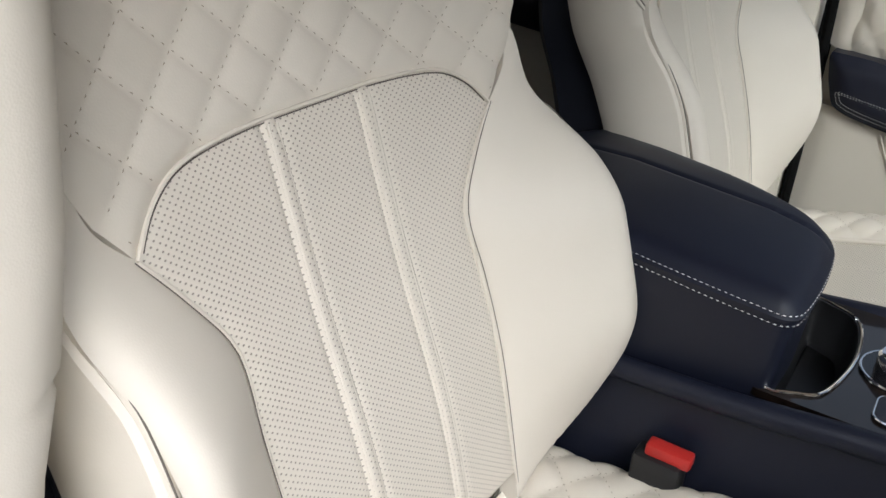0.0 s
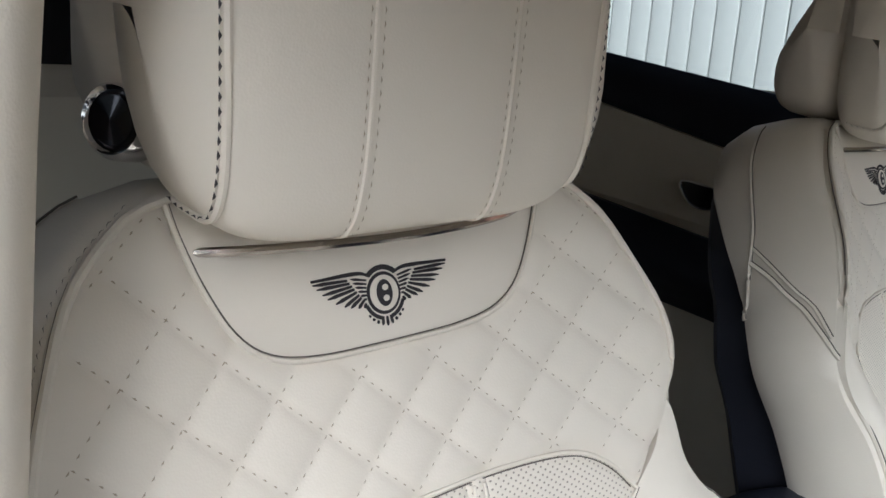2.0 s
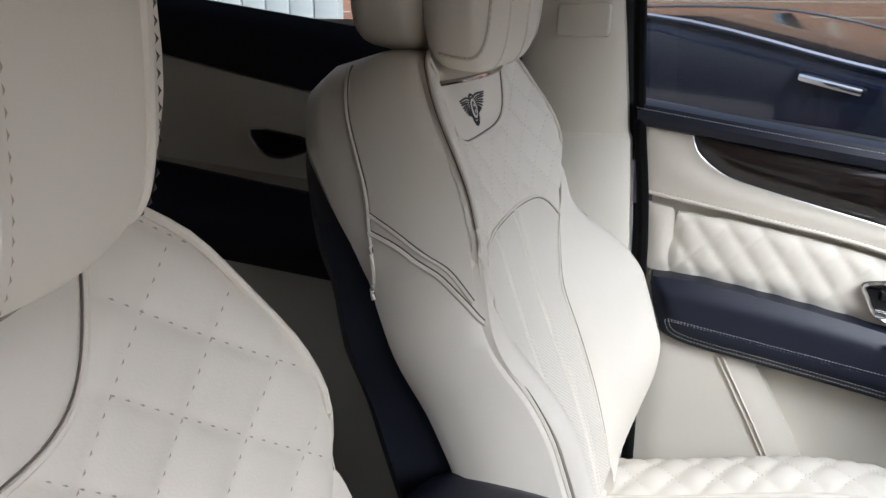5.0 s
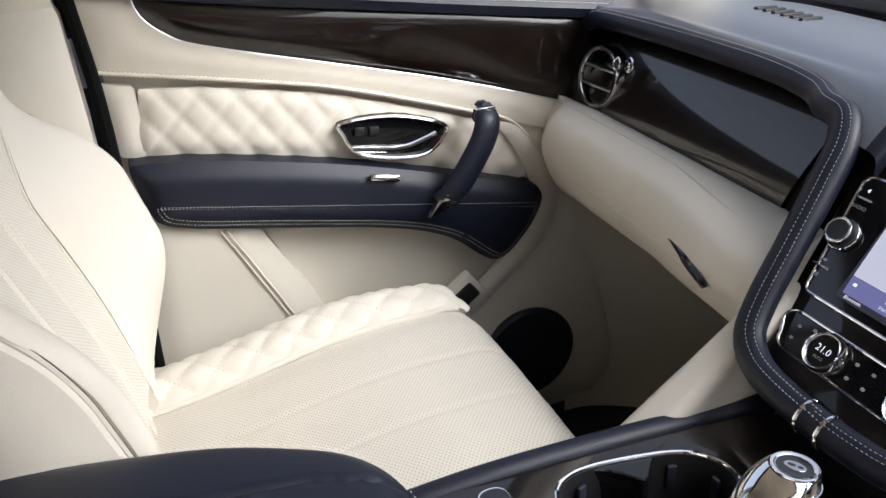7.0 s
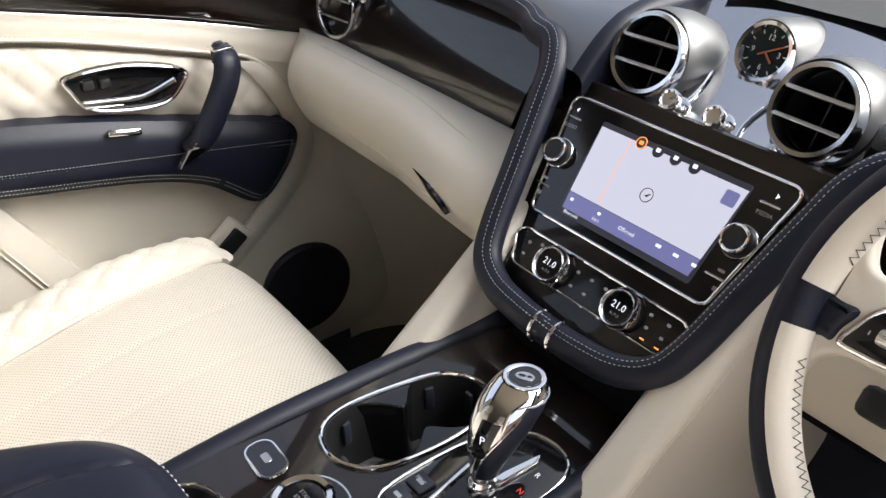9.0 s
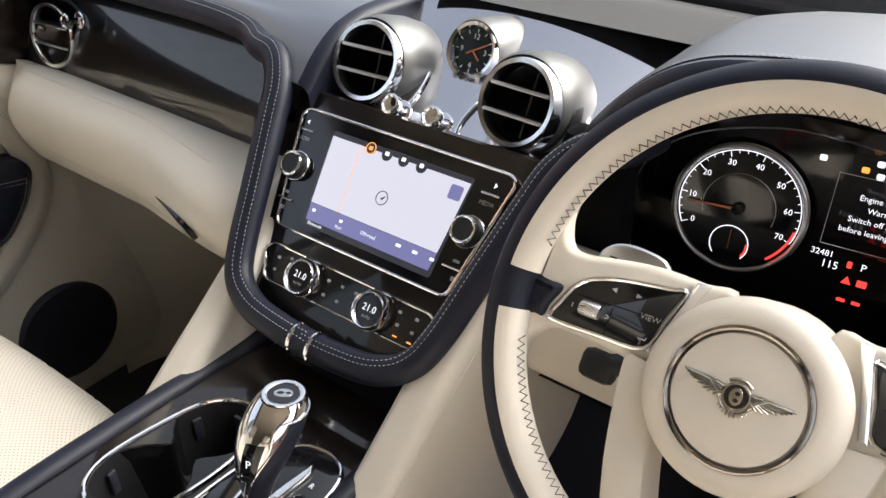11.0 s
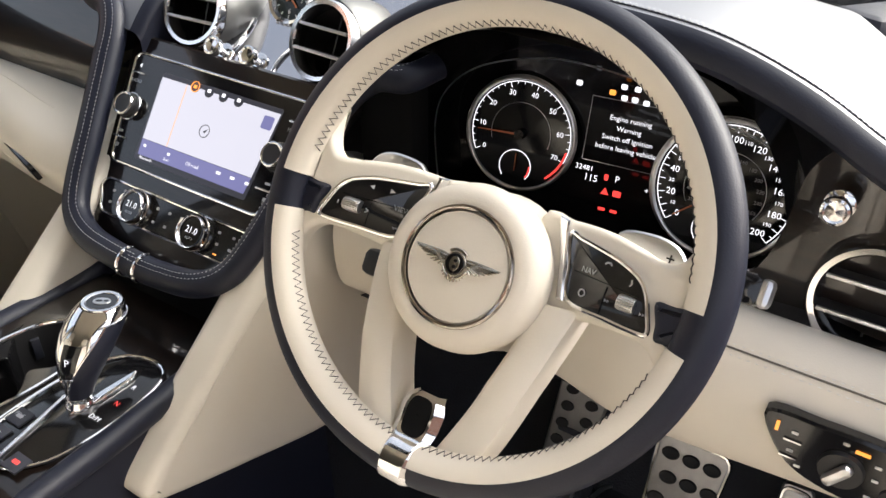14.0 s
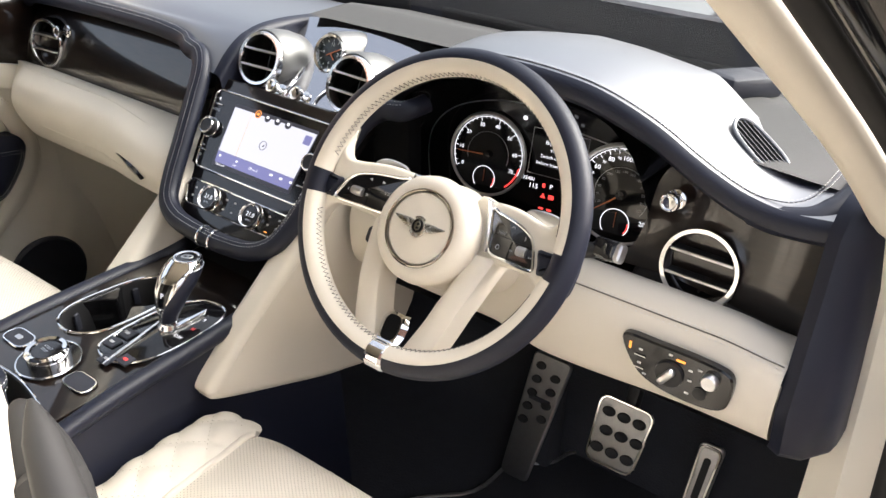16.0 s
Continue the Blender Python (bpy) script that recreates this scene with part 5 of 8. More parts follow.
# infotainment unit
unit_ob = thing("infotainment_unit", kp(0, -0.07, 0), "black touchscreen unit showing a pale map", "touchscreen")
bez = round_rect(0.224, 0.124, 0.010, 5, top=0.266)
bez = bez + (0, 0.001)
part("bezel", Geo().plate(bez, kp(0, 0, -0.003), EX, K_UP, 0.006, 0.002), GLOSS, unit_ob, "gloss black fascia")
part("chrome_trim", Geo().tube(arr([kp(x, q, 0.003) for x, q in bez]), 0.0017, 8, closed=True, up=K_OUT), CHROME, unit_ob, "thin chrome outline")
part("display", Geo().plate(round_rect(0.166, 0.100, 0.002, 2, top=0.176), kp(0.004, -0.001, 0.003), EX, K_UP, 0.0008, 0.0002), SCREENDARK, unit_ob, "lit colour display")
part("map_area", Geo().plate(arr([(-0.080, -0.027), (0.081, -0.027), (0.0865, 0.0435), (-0.0865, 0.0435)]) + (0.004, 0), kp(0, 0, 0.0038), EX, K_UP, 0.0006, 0.0001), SCREEN, unit_ob, "pale grey map")
part("menu_bar", Geo().plate(arr([(-0.078, -0.045), (0.079, -0.045), (0.081, -0.0275), (-0.080, -0.0275)]) + (0.004, 0), kp(0, 0, 0.0038), EX, K_UP, 0.0006, 0.0001), SCREENBAR, unit_ob, "blue menu bar")
part("compass", Geo().tube(arr([kp(0.004 + x, 0.002 + q, 0.0046) for x, q in circle(0.0068, 24)]), 0.0005, 5, closed=True, up=K_OUT), SCREENDARK, unit_ob)
part("compass_arrow", Geo().plate([(-0.002, -0.001), (0.004, 0.003), (0.001, -0.002)], kp(0.004, 0.002, 0.0044), EX, K_UP, 0.0004, 0.0001), SCREENDARK, unit_ob)
part("zoom_key", Geo().plate(round_rect(0.014, 0.014, 0.002), kp(0.079, 0.031, 0.0044), EX, K_UP, 0.0005, 0.0001), SCREENBAR, unit_ob)
for k, x in enumerate((-0.031, -0.010, 0.011, 0.033)):
    ob = part("map_icon", Geo().plate(circle(0.0062, 20), kp(x, 0.044 if k == 0 else 0.043, 0.0044), EX, K_UP, 0.0005, 0.0001), SCREENDARK, unit_ob)
    if k == 0:
        part("symbol", Geo().tube(arr([kp(x + u, 0.044 + v, 0.0052) for u, v in circle(0.0058, 20)]), 0.0005, 5, closed=True, up=K_OUT), GLOW_AMBER, ob)
    part("symbol", Geo().plate(round_rect(0.005, 0.004, 0.001), kp(x, 0.044, 0.005), EX, K_UP, 0.0003, 0.0001), GLOW_AMBER if k == 0 else GLOW_WHITE, ob)
for x, w in ((-0.068, 0.004), (-0.031, 0.004), (0.043, 0.006), (0.063, 0.006), (0.083, 0.005)):
    part("menu_symbol", Geo().plate(round_rect(w, 0.003, 0.0008), kp(x, -0.034, 0.0046), EX, K_UP, 0.0003, 0.0001), GLOW_WHITE, unit_ob)
part("lettering", lettering("Off-road", 0.0055, kp(0.006, -0.0365, 0.0046), EX, K_UP), GLOW_WHITE, unit_ob)
part("lettering", lettering("Start", 0.0045, kp(-0.031, -0.0405, 0.0046), EX, K_UP), GLOW_WHITE, unit_ob)
part("lettering", lettering("Bluetooth", 0.0048, kp(-0.060, -0.0475, 0.0042), EX, K_UP), GLOW_WHITE, unit_ob)
part("map_road", Geo().plate([(-0.0385, -0.027), (-0.0379, -0.027), (-0.0433, 0.0435), (-0.0439, 0.0435)], kp(0, 0, 0.0044), EX, K_UP, 0.0002, 0.00005), GLOW_AMBER, unit_ob)
for x in (-0.113, 0.107):
    dial = part("dial", Geo().lathe([(0.0, 0.0), (0.0150, 0.0), (0.0150, 0.003), (0.0135, 0.0045), (0.0135, 0.0105), (0.0122, 0.0125), (0.0, 0.0125)], kp(x, 0.0015, 0.003), K_OUT, 32), BLACK, unit_ob, "knurled black dial with chrome rim")
    part("dial_ring", Geo().tube(arr([kp(x + u, 0.0015 + v, 0.0145) for u, v in circle(0.0118, 28)]), 0.0017, 8, closed=True, up=K_OUT), CHROME, dial)
    part("dial_ring", Geo().tube(arr([kp(x + u, 0.0015 + v, 0.0045) for u, v in circle(0.0150, 28)]), 0.0011, 6, closed=True, up=K_OUT), CHROME, dial)
    sgn = 1 if x > 0 else -1
    for q, dx in ((0.040, 0.011), (-0.034, -0.004)):
        part("chrome_bar", Geo().box(kp(x + sgn * dx * 0.6, q, 0.004), (0.020, 0.0022, 0.002), [EX, K_UP, K_OUT], 0.0006), CHROME, unit_ob)
    part("key_symbol", Geo().plate([(-0.002, 0), (0.001, 0.0025), (0.001, -0.0025)] if sgn < 0 else [(0.002, 0), (-0.001, -0.0025), (-0.001, 0.0025)], kp(x + sgn * 0.008, 0.049, 0.0032), EX, K_UP, 0.0004, 0.0001), GLOW_WHITE, unit_ob)
    part("lettering", lettering("RADIO" if sgn < 0 else "MEDIA", 0.0055, kp(x + sgn * 0.006, 0.031, 0.0032), EX, K_UP), SATIN, unit_ob)
    part("key_symbol", Geo().plate(round_rect(0.007, 0.0026, 0.0006), kp(x + 0.0, -0.027, 0.0032), EX, K_UP, 0.0004, 0.0001), SATIN, unit_ob)
    part("key_symbol", Geo().plate(round_rect(0.004, 0.004, 0.0006), kp(x + 0.003, -0.043, 0.0032), EX, K_UP, 0.0004, 0.0001), SATIN, unit_ob)

climate = thing("climate_panel", kp(0, -0.12, 0), "dark climate panel with two chrome temperature dials", "climate control")
cl = round_rect(0.204, 0.038, 0.012, 5, top=0.220) + (0.001, -0.099)
part("panel", Geo().plate(cl, kp(0, 0, -0.003), EX, K_UP, 0.005, 0.002), GLOSS, climate)
part("chrome_trim", Geo().tube(arr([kp(x, q, 0.002) for x, q in cl]), 0.0015, 8, closed=True, up=K_OUT), CHROME, climate, "thin chrome outline")
for x in (-0.046, 0.045):
    d = part("dial", Geo().lathe([(0.0, 0.0), (0.0190, 0.0), (0.0190, 0.010), (0.0172, 0.0135), (0.0160, 0.0125), (0.0150, 0.009), (0.0, 0.009)], kp(x, -0.100, 0.002), K_OUT, 40), CHROME, climate, "chrome temperature dial")
    part("dial_face", Geo().plate(circle(0.0150, 30), kp(x, -0.100, 0.0105), EX, K_UP, 0.0008, 0.0002), GLOSS, d)
    part("lettering", lettering("21.0", 0.0095, kp(x, -0.0985, 0.0115), EX, K_UP), GLOW_WHITE, d)
    part("lettering", lettering("AUTO", 0.0038, kp(x, -0.107, 0.0115), EX, K_UP), SATIN, d)
    part("grip_ring", Geo().tube(arr([kp(x + u, -0.100 + v, 0.007) for u, v in circle(0.0193, 30)]), 0.0009, 6, closed=True, up=K_OUT), DARKCHROME, d)
for x, q in ((-0.088, -0.092), (-0.088, -0.105), (-0.072, -0.088), (-0.018, -0.092), (0.0, -0.092), (0.018, -0.092), (-0.018, -0.107), (0.0, -0.107), (0.072, -0.090), (0.092, -0.090), (0.074, -0.102), (0.092, -0.103)):
    part("key_symbol", Geo().plate(round_rect(0.0042, 0.0030, 0.0012), kp(x, q, 0.0018), EX, K_UP, 0.0005, 0.0001), SYMBOL, climate)
for x in (0.076, 0.093):
    part("warning_light", Geo().plate(round_rect(0.005, 0.0015, 0.0004), kp(x, -0.1125, 0.0018), EX, K_UP, 0.0005, 0.0001), GLOW_AMBER, climate)

# round vents, clock and pulls
VENT_AX = unit((0, -0.90, 0.44))


RINGS = material("bright_satin_chrome", (0.80, 0.80, 0.81), 0.12, metal=1.0, mottle=0.02)


def air_vent(center, axis, r, parent_label, group="air vents", depth=0.06):
    v = thing("air_vent", center, parent_label, "air vent", group)
    axis = unit(axis)
    side = unit(np.cross(EZ, axis))
    up = np.cross(axis, side)
    part("ring", Geo().lathe([(r * 0.81, -0.012), (r * 0.82, 0.0), (r * 0.87, 0.005), (r * 0.97, 0.0055), (r * 1.03, 0.001), (r * 1.04, -0.02)], center, axis, 48, cap=False), RINGS, v, "polished chrome ring")
    part("barrel", Geo().lathe([(r * 1.03, -0.019), (r * 1.12, -0.022), (r * 1.12, -0.04), (r * 0.83, -0.04), (r * 0.83, -0.011)], center, axis, 40, cap=False), BLACK, v)
    part("throat", Geo().lathe([(r * 0.83, -0.008), (r * 0.80, -depth), (0.0, -depth)], center, axis, 40, cap=False), BLACK, v)
    for k in (-0.30, 0.30):
        half = r * 0.82 * math.sqrt(1 - k * k)
        part("slat", Geo().box(arr(center) + up * r * k - axis * 0.012, (2 * half, 0.004, 0.030), [side, up, axis], 0.0015), BLACK, v)
        part("slat_edge", Geo().box(arr(center) + up * r * k + axis * 0.004, (2 * half, 0.0035, 0.003), [side, up, axis], 0.001), SATIN, v)
    part("fin", Geo().box(arr(center) - axis * 0.03, (0.002, r * 1.5, 0.02), [side, up, axis]), BLACK, v)
    return v


PODS = material("satin_grey_metal", (0.20, 0.20, 0.195), 0.46, metal=0.75, mottle=0.04)
LACQUER = material("polished_dark_metal", (0.50, 0.50, 0.53), 0.07, metal=1.0, mottle=0.04)
pod_mesh = lambda c, axis, r0, r1, ln: Geo().lathe([(r0, -0.006), (r0 * 1.05, -0.010), (r0 * 1.09, -0.022), (r0 * 1.08, -0.05), (r0 * 0.98, -0.075), (r1, -ln)], c, axis, 40, cap=False)
console_top = thing("vent_cowl", (0, 0.68, 0.60), "polished grey cowl carrying two vents and a clock", "vent cowl", kind="structure")
cowl_surf = lambda x, v: np.stack([x, 0.606 + 0.215 * v + 0.008 * (x / 0.16) ** 2, 0.611 + 0.072 * v + 0.022 * v * v - 0.014 * (x / 0.16) ** 2], -1)
part("cowl", Geo().sheet(cowl_surf, np.linspace(-0.172, 0.158, 40), np.linspace(-0.02, 0.95, 24)), LACQUER, console_top)
part("cowl", Geo().sheet(cowl_surf, np.linspace(0.158, 0.20, 8), np.linspace(0.30, 0.95, 18)), LACQUER, console_top)
for sx in (-0.088, 0.0975):
    c = arr((sx, 0.660, 0.6645))
    air_vent(c, VENT_AX + arr((0.05 * np.sign(-sx), 0, 0)), 0.042, "round central vent with chrome ring and two slats")
    part("pod", pod_mesh(c, VENT_AX * (1, 1, 0.62), 0.044, 0.032, 0.095), PODS, console_top)
    th = np.linspace(0, 2 * math.pi, 48, endpoint=False)
    loop = cowl_surf(sx - 0.004 + 0.058 * np.cos(th) * (1 - 0.16 * np.sin(th)), 0.33 + 0.33 * np.sin(th))
    part("pod_trim", Geo().tube(loop + arr((0, -0.0006, 0.0016)), 0.0021, 7, closed=True, up=EZ), CHROME, console_top, "thin chrome loop")
clock = thing("dash_clock", (0.0, 0.722, 0.64), "round analogue clock with a dark green face", "clock")
cc = arr((0.0, 0.722, 0.676))
cu = np.cross(VENT_AX, EX) * -1
part("case", Geo().lathe([(0.024, -0.004), (0.0255, 0.002), (0.029, 0.003), (0.030, -0.006), (0.030, -0.05)], cc, VENT_AX, 40, cap=False), CHROME, clock, "chrome clock case")
part("pod", Geo().lathe([(0.030, -0.005), (0.0325, -0.012), (0.030, -0.09)], cc, VENT_AX * (1, 1, 0.4), 36, cap=False), PODS, clock)
CLOCKFACE = material("clock_face", (0.006, 0.012, 0.010), 0.25, mottle=0.3, mottle_size=0.02)
face = part("clock_face", Geo().lathe([(0.0, -0.006), (0.0245, -0.006), (0.0245, -0.004), (0.0, -0.004)], cc, VENT_AX, 36), CLOCKFACE, clock)
cup = unit(np.cross(VENT_AX, EX))
cup = cup if cup[2] > 0 else -cup
for k in range(12):
    a = k * math.pi / 6
    d = math.sin(a) * EX + math.cos(a) * cup
    part("hour_mark", Geo().box(cc + d * 0.0205 - VENT_AX * 0.0035, (0.0008, 0.0035, 0.0006), [np.cross(d, VENT_AX), d, VENT_AX]), WHITETHREAD, face)
for txt, a in (("12", 0), ("3", 90), ("6", 180), ("9", 270)):
    d = math.sin(radians(a)) * EX + math.cos(radians(a)) * cup
    part("lettering", lettering(txt, 0.008, cc + d * 0.0145 - VENT_AX * 0.0036, EX, cup), WHITETHREAD, face)
HAND = material("copper_pointer", (0.55, 0.17, 0.07), 0.35, metal=0.6)
for a, ln, w in ((62, 0.019, 0.0016), (132, 0.013, 0.002), (242, 0.008, 0.0016)):
    d = math.sin(radians(a)) * EX + math.cos(radians(a)) * cup
    part("pointer", Geo().box(cc + d * ln / 2 - VENT_AX * 0.002, (w, ln, 0.0006), [np.cross(d, VENT_AX), d, VENT_AX]), HAND, clock, "copper clock pointer")


def organ_pull(at, axis, label):
    p = thing("vent_pull", at, label, "vent control", "organ stop pulls")
    axis = unit(axis)
    part("flange", Geo().lathe([(0.0, -0.02), (0.0115, -0.02), (0.0115, -0.0175), (0.009, -0.016)], at, axis, 28, cap=True), CHROME, p)
    part("stem", Geo().lathe([(0.0042, -0.017), (0.0042, -0.005), (0.007, -0.003)], at, axis, 20, cap=False), CHROME, p)
    part("knob", Geo().lathe([(0.0, -0.004), (0.0098, -0.004), (0.0112, 0.0), (0.0104, 0.004), (0.0085, 0.005), (0.0070, 0.0035), (0.0, 0.003)], at, axis, 28), CHROME, p, "polished chrome pull knob")
    return p


for x in (-0.026, 0.025):
    organ_pull(arr((x, 0.625, 0.644)), K_OUT, "small chrome vent pull under the clock")
organ_pull(arr((0.607, 0.625, 0.653)), (0, -1, 0.2), "small chrome vent pull beside the instruments")
organ_pull(arr((-0.608, 0.628, 0.618)), (0, -1, 0.2), "small chrome vent pull in the veneer")
air_vent(arr((-0.672, 0.636, 0.583)), (0.1, -0.96, 0.2), 0.046, "round vent with chrome ring at the dashboard end")
air_vent(arr((0.650, 0.634, 0.580)), (0.0, -0.97, 0.22), 0.047, "round vent with chrome ring near the open door")
demist = thing("demist_vent", (-0.47, 0.82, 0.69), "dark slotted demister vent in the dashboard top", "air vent")
for k in range(6):
    part("slot", Geo().box((-0.52 + k * 0.017, 0.80, 0.6945), (0.007, 0.05, 0.006), [(1, 0.3, 0), (-0.3, 1, -0.1), (0, 0.1, 1)], 0.002), BLACK, demist)

# driver's side: binnacle hood
HX = arr([0.155, 0.18, 0.21, 0.25, 0.30, 0.377, 0.455, 0.51, 0.571, 0.628, 0.681, 0.729, 0.775])
HZ = arr([0.640, 0.675, 0.707, 0.738, 0.756, 0.764, 0.761, 0.752, 0.731, 0.703, 0.683, 0.677, 0.682])
hx = np.linspace(HX[0], HX[-1], 70)
hz = np.interp(hx, *smooth_line(np.stack([HX, HZ], 1), 6).T)
far_y = np.interp(hx, [0.155, 0.212, 0.244, 0.30, 0.38, 0.45, 0.548, 0.61, 0.67, 0.725, 0.775], [0.74, 0.78, 0.832, 0.875, 0.906, 0.897, 0.862, 0.836, 0.812, 0.786, 0.760])
lip_y = np.interp(hx, [0.155, 0.2, 0.3, 0.6, 0.775], [0.668, 0.650, 0.640, 0.640, 0.632])
rings = []
for t, dz in ((1.10, -0.05), (1.03, -0.010), (1.0, 0.0), (0.85, 0.004), (0.6, 0.006), (0.3, 0.004), (0.1, 0.001), (0.0, 0.0)):
    rings.append(np.stack([hx, lip_y + (far_y - lip_y) * t, hz + (np.minimum(hz - 0.010, 0.727) - hz) * t ** 2.2 + dz], 1))
part("binnacle_top", Geo().loft(rings[::-1], closed=False), NAVY_GLARE, dash, "navy leather instrument hood")
lip = [np.stack([hx, lip_y + dy, hz + dz], 1) for dy, dz in ((0.0, 0.0), (-0.006, -0.003), (-0.011, -0.011), (-0.011, -0.020), (-0.005, -0.027), (0.008, -0.031), (0.03, -0.033), (0.09, -0.038))]
part("binnacle_lip", Geo().loft([r[::-1] for r in lip], closed=False), NAVY, dash, "padded navy lip of the hood")
back_turn = smooth_line([(0.700, 0.638, 0.6795), (0.724, 0.642, 0.680), (0.741, 0.655, 0.684), (0.751, 0.680, 0.691), (0.755, 0.715, 0.698), (0.756, 0.750, 0.699)], 8)
run_in = hx < 0.694
hem = np.concatenate([np.stack([hx, lip_y + 0.004, hz + 0.0010], 1)[run_in], back_turn + arr((0, 0.003, 0.001))])
for o in (0.0, 0.0052):
    shift = unit(np.cross(EZ, np.gradient(hem, axis=0))) * o
    part("hood_stitching", stitches(hem + shift + EZ * 0.0006, 0.0036, 0.0012, 0.0007, normal=EZ), WHITETHREAD, dash)
# dark line for the shadow in the groove between the stitch rows
part("hood_seam", Geo().tube(hem + unit(np.cross(EZ, np.gradient(hem, axis=0))) * 0.0026, 0.0008, 5), NAVY_HARD, dash)
roll_end = smooth_line([(0.690, 0.640, 0.663), (0.725, 0.640, 0.662), (0.758, 0.654, 0.666), (0.776, 0.690, 0.676), (0.782, 0.735, 0.684), (0.783, 0.775, 0.682)], 6)
part("hood_end", Geo().tube(roll_end, np.interp(np.arange(len(roll_end)), [0, 6, 14, 30], [0.014, 0.0165, 0.021, 0.020]), 14), NAVY, dash, "navy leather roll round the end of the hood")
gn = unit((0.30, -0.22, 0.93))
gr_c, gr_x = arr((0.660, 0.732, 0.695)), unit((0.089, -0.047, -0.040))
gr_y = np.cross(gn, gr_x)
gn = np.cross(gr_x, gr_y)
part("hood_grille", Geo().plate(smooth_line([(-0.047, 0.002), (-0.030, 0.0155), (0.026, 0.0165), (0.047, 0.0), (0.030, -0.0165), (-0.026, -0.0155)], 5, True), gr_c, gr_x, gr_y, 0.004, 0.001), VOID, dash, "oval demister grille in the hood")
part("grille_rim", Geo().tube(arr([gr_c + q[0] * gr_x + q[1] * gr_y + gn * 0.004 for q in smooth_line([(-0.047, 0.002), (-0.030, 0.0155), (0.026, 0.0165), (0.047, 0.0), (0.030, -0.0165), (-0.026, -0.0155)], 5, True)]), 0.0026, 8, closed=True, up=gn), NAVY_GLARE, dash)
for k in range(-2, 3):
    half = 0.048 * math.sqrt(max(1 - (k * 0.0056 / 0.0175) ** 2, 0.05)) - 0.005
    part("grille_bar", Geo().box(gr_c + gr_y * k * 0.0056 + gn * 0.0045, (2 * half, 0.0012, 0.002), [gr_x, gr_y, gn]), NAVY_HARD, dash)
dw_surf = lambda x, z: np.stack([x, 0.643 + (z - 0.54) * 0.16, z], -1)
dwood = np.concatenate([[(0.50, 0.545), (0.62, 0.550), (0.772, 0.532), (0.772, 0.668), (0.73, 0.662), (0.68, 0.665), (0.63, 0.675)], smooth_line([(0.60, 0.69), (0.578, 0.66), (0.572, 0.61), (0.56, 0.57), (0.53, 0.553)], 4)])
part("veneer_panel", panel(dwood, dw_surf, step=0.01, puff=0.0, roll=0.004), VENEER, dash, "dark glossy veneer fascia")
DROLL = smooth_line([(0.640, 0.535), (0.622, 0.551), (0.596, 0.560), (0.570, 0.545), (0.556, 0.520), (0.552, 0.495), (0.556, 0.462), (0.572, 0.440), (0.60, 0.428), (0.70, 0.42)], 5)


def droll(x, v):
    y = np.interp(v, np.arange(len(DROLL)), DROLL[:, 0])
    z = np.interp(v, np.arange(len(DROLL)), DROLL[:, 1])
    return np.stack([x, y + 0.02 * ease(0.50, 0.40, x), z - 0.012 * ease(0.70, 0.50, x) * ease(0.5, 0.44, z) - 0.012 * ease(0.70, 0.78, x) * ease(0.53, 0.56, z)], -1)


part("cream_roll", Geo().sheet(droll, np.linspace(0.17, 0.778, 70), np.arange(len(DROLL)) * 1.0), CREAM, dash, "padded cream leather lower dashboard")
xs = np.linspace(0.46, 0.775, 120)
# dark line painted in for the shade of the stitched crease
part("roll_seam", Geo().tube(droll(xs, np.full(120, 15.0)) + arr((0, -0.0002, 0.0002)), 0.0009, 5), SEAM_SHADE, dash)
for v in (14.3, 15.8):
    part("roll_stitching", stitches(droll(xs, np.full(120, v)) + arr((0, -0.0005, 0.0002)), 0.0042, 0.0022, 0.0011, normal=-EY), WHITETHREAD, dash)
cap_rings = []
for z, y0, y1, x in ((0.432, 0.572, 0.62, 0.778), (0.45, 0.556, 0.64, 0.782), (0.50, 0.552, 0.65, 0.780), (0.56, 0.578, 0.66, 0.777), (0.62, 0.600, 0.67, 0.775), (0.675, 0.618, 0.69, 0.773), (0.70, 0.63, 0.70, 0.775), (0.715, 0.66, 0.70, 0.78)):
    cap_rings.append(arr([(x, y1, z), (x, y0, z), (x + 0.014, y0 - 0.008, z), (x + 0.036, y0 + 0.000, z), (x + 0.056, y0 + 0.03, z), (x + 0.060, y1, z)]))
part("end_cap", Geo().loft(cap_rings, cap0=True, cap1=True), NAVY, dash, "navy leather end of the dashboard")

# instrument cluster
cluster = thing("instrument_cluster", (0.39, 0.74, 0.47), "dark instrument cluster with two white-marked dials", "instruments")
part("cluster_bowl", Geo().loft([np.stack([0.395 + q[:, 0], np.full(len(q), y), 0.592 + q[:, 1]], 1) for y, q in
                                 ((0.648, smooth_line([(-0.225, -0.12), (-0.215, 0.03), (-0.14, 0.115), (0, 0.135), (0.12, 0.118), (0.178, 0.03), (0.165, -0.07), (0.10, -0.125)], 5, True)),
                                  (0.752, smooth_line([(-0.205, -0.10), (-0.20, 0.02), (-0.13, 0.09), (0, 0.10), (0.12, 0.085), (0.168, 0.02), (0.16, -0.06), (0.10, -0.11)], 5, True)))][::-1], cap0=True), GLOSS, cluster, "gloss black binnacle")
arc = smooth_line([(0.195, 0.50), (0.190, 0.57), (0.205, 0.615), (0.25, 0.652), (0.33, 0.675), (0.42, 0.672)], 6)
part("bright_line", Geo().tube(np.stack([arc[:, 0], np.full(len(arc), 0.728), arc[:, 1]], 1), 0.0008, 5), SATIN, cluster)
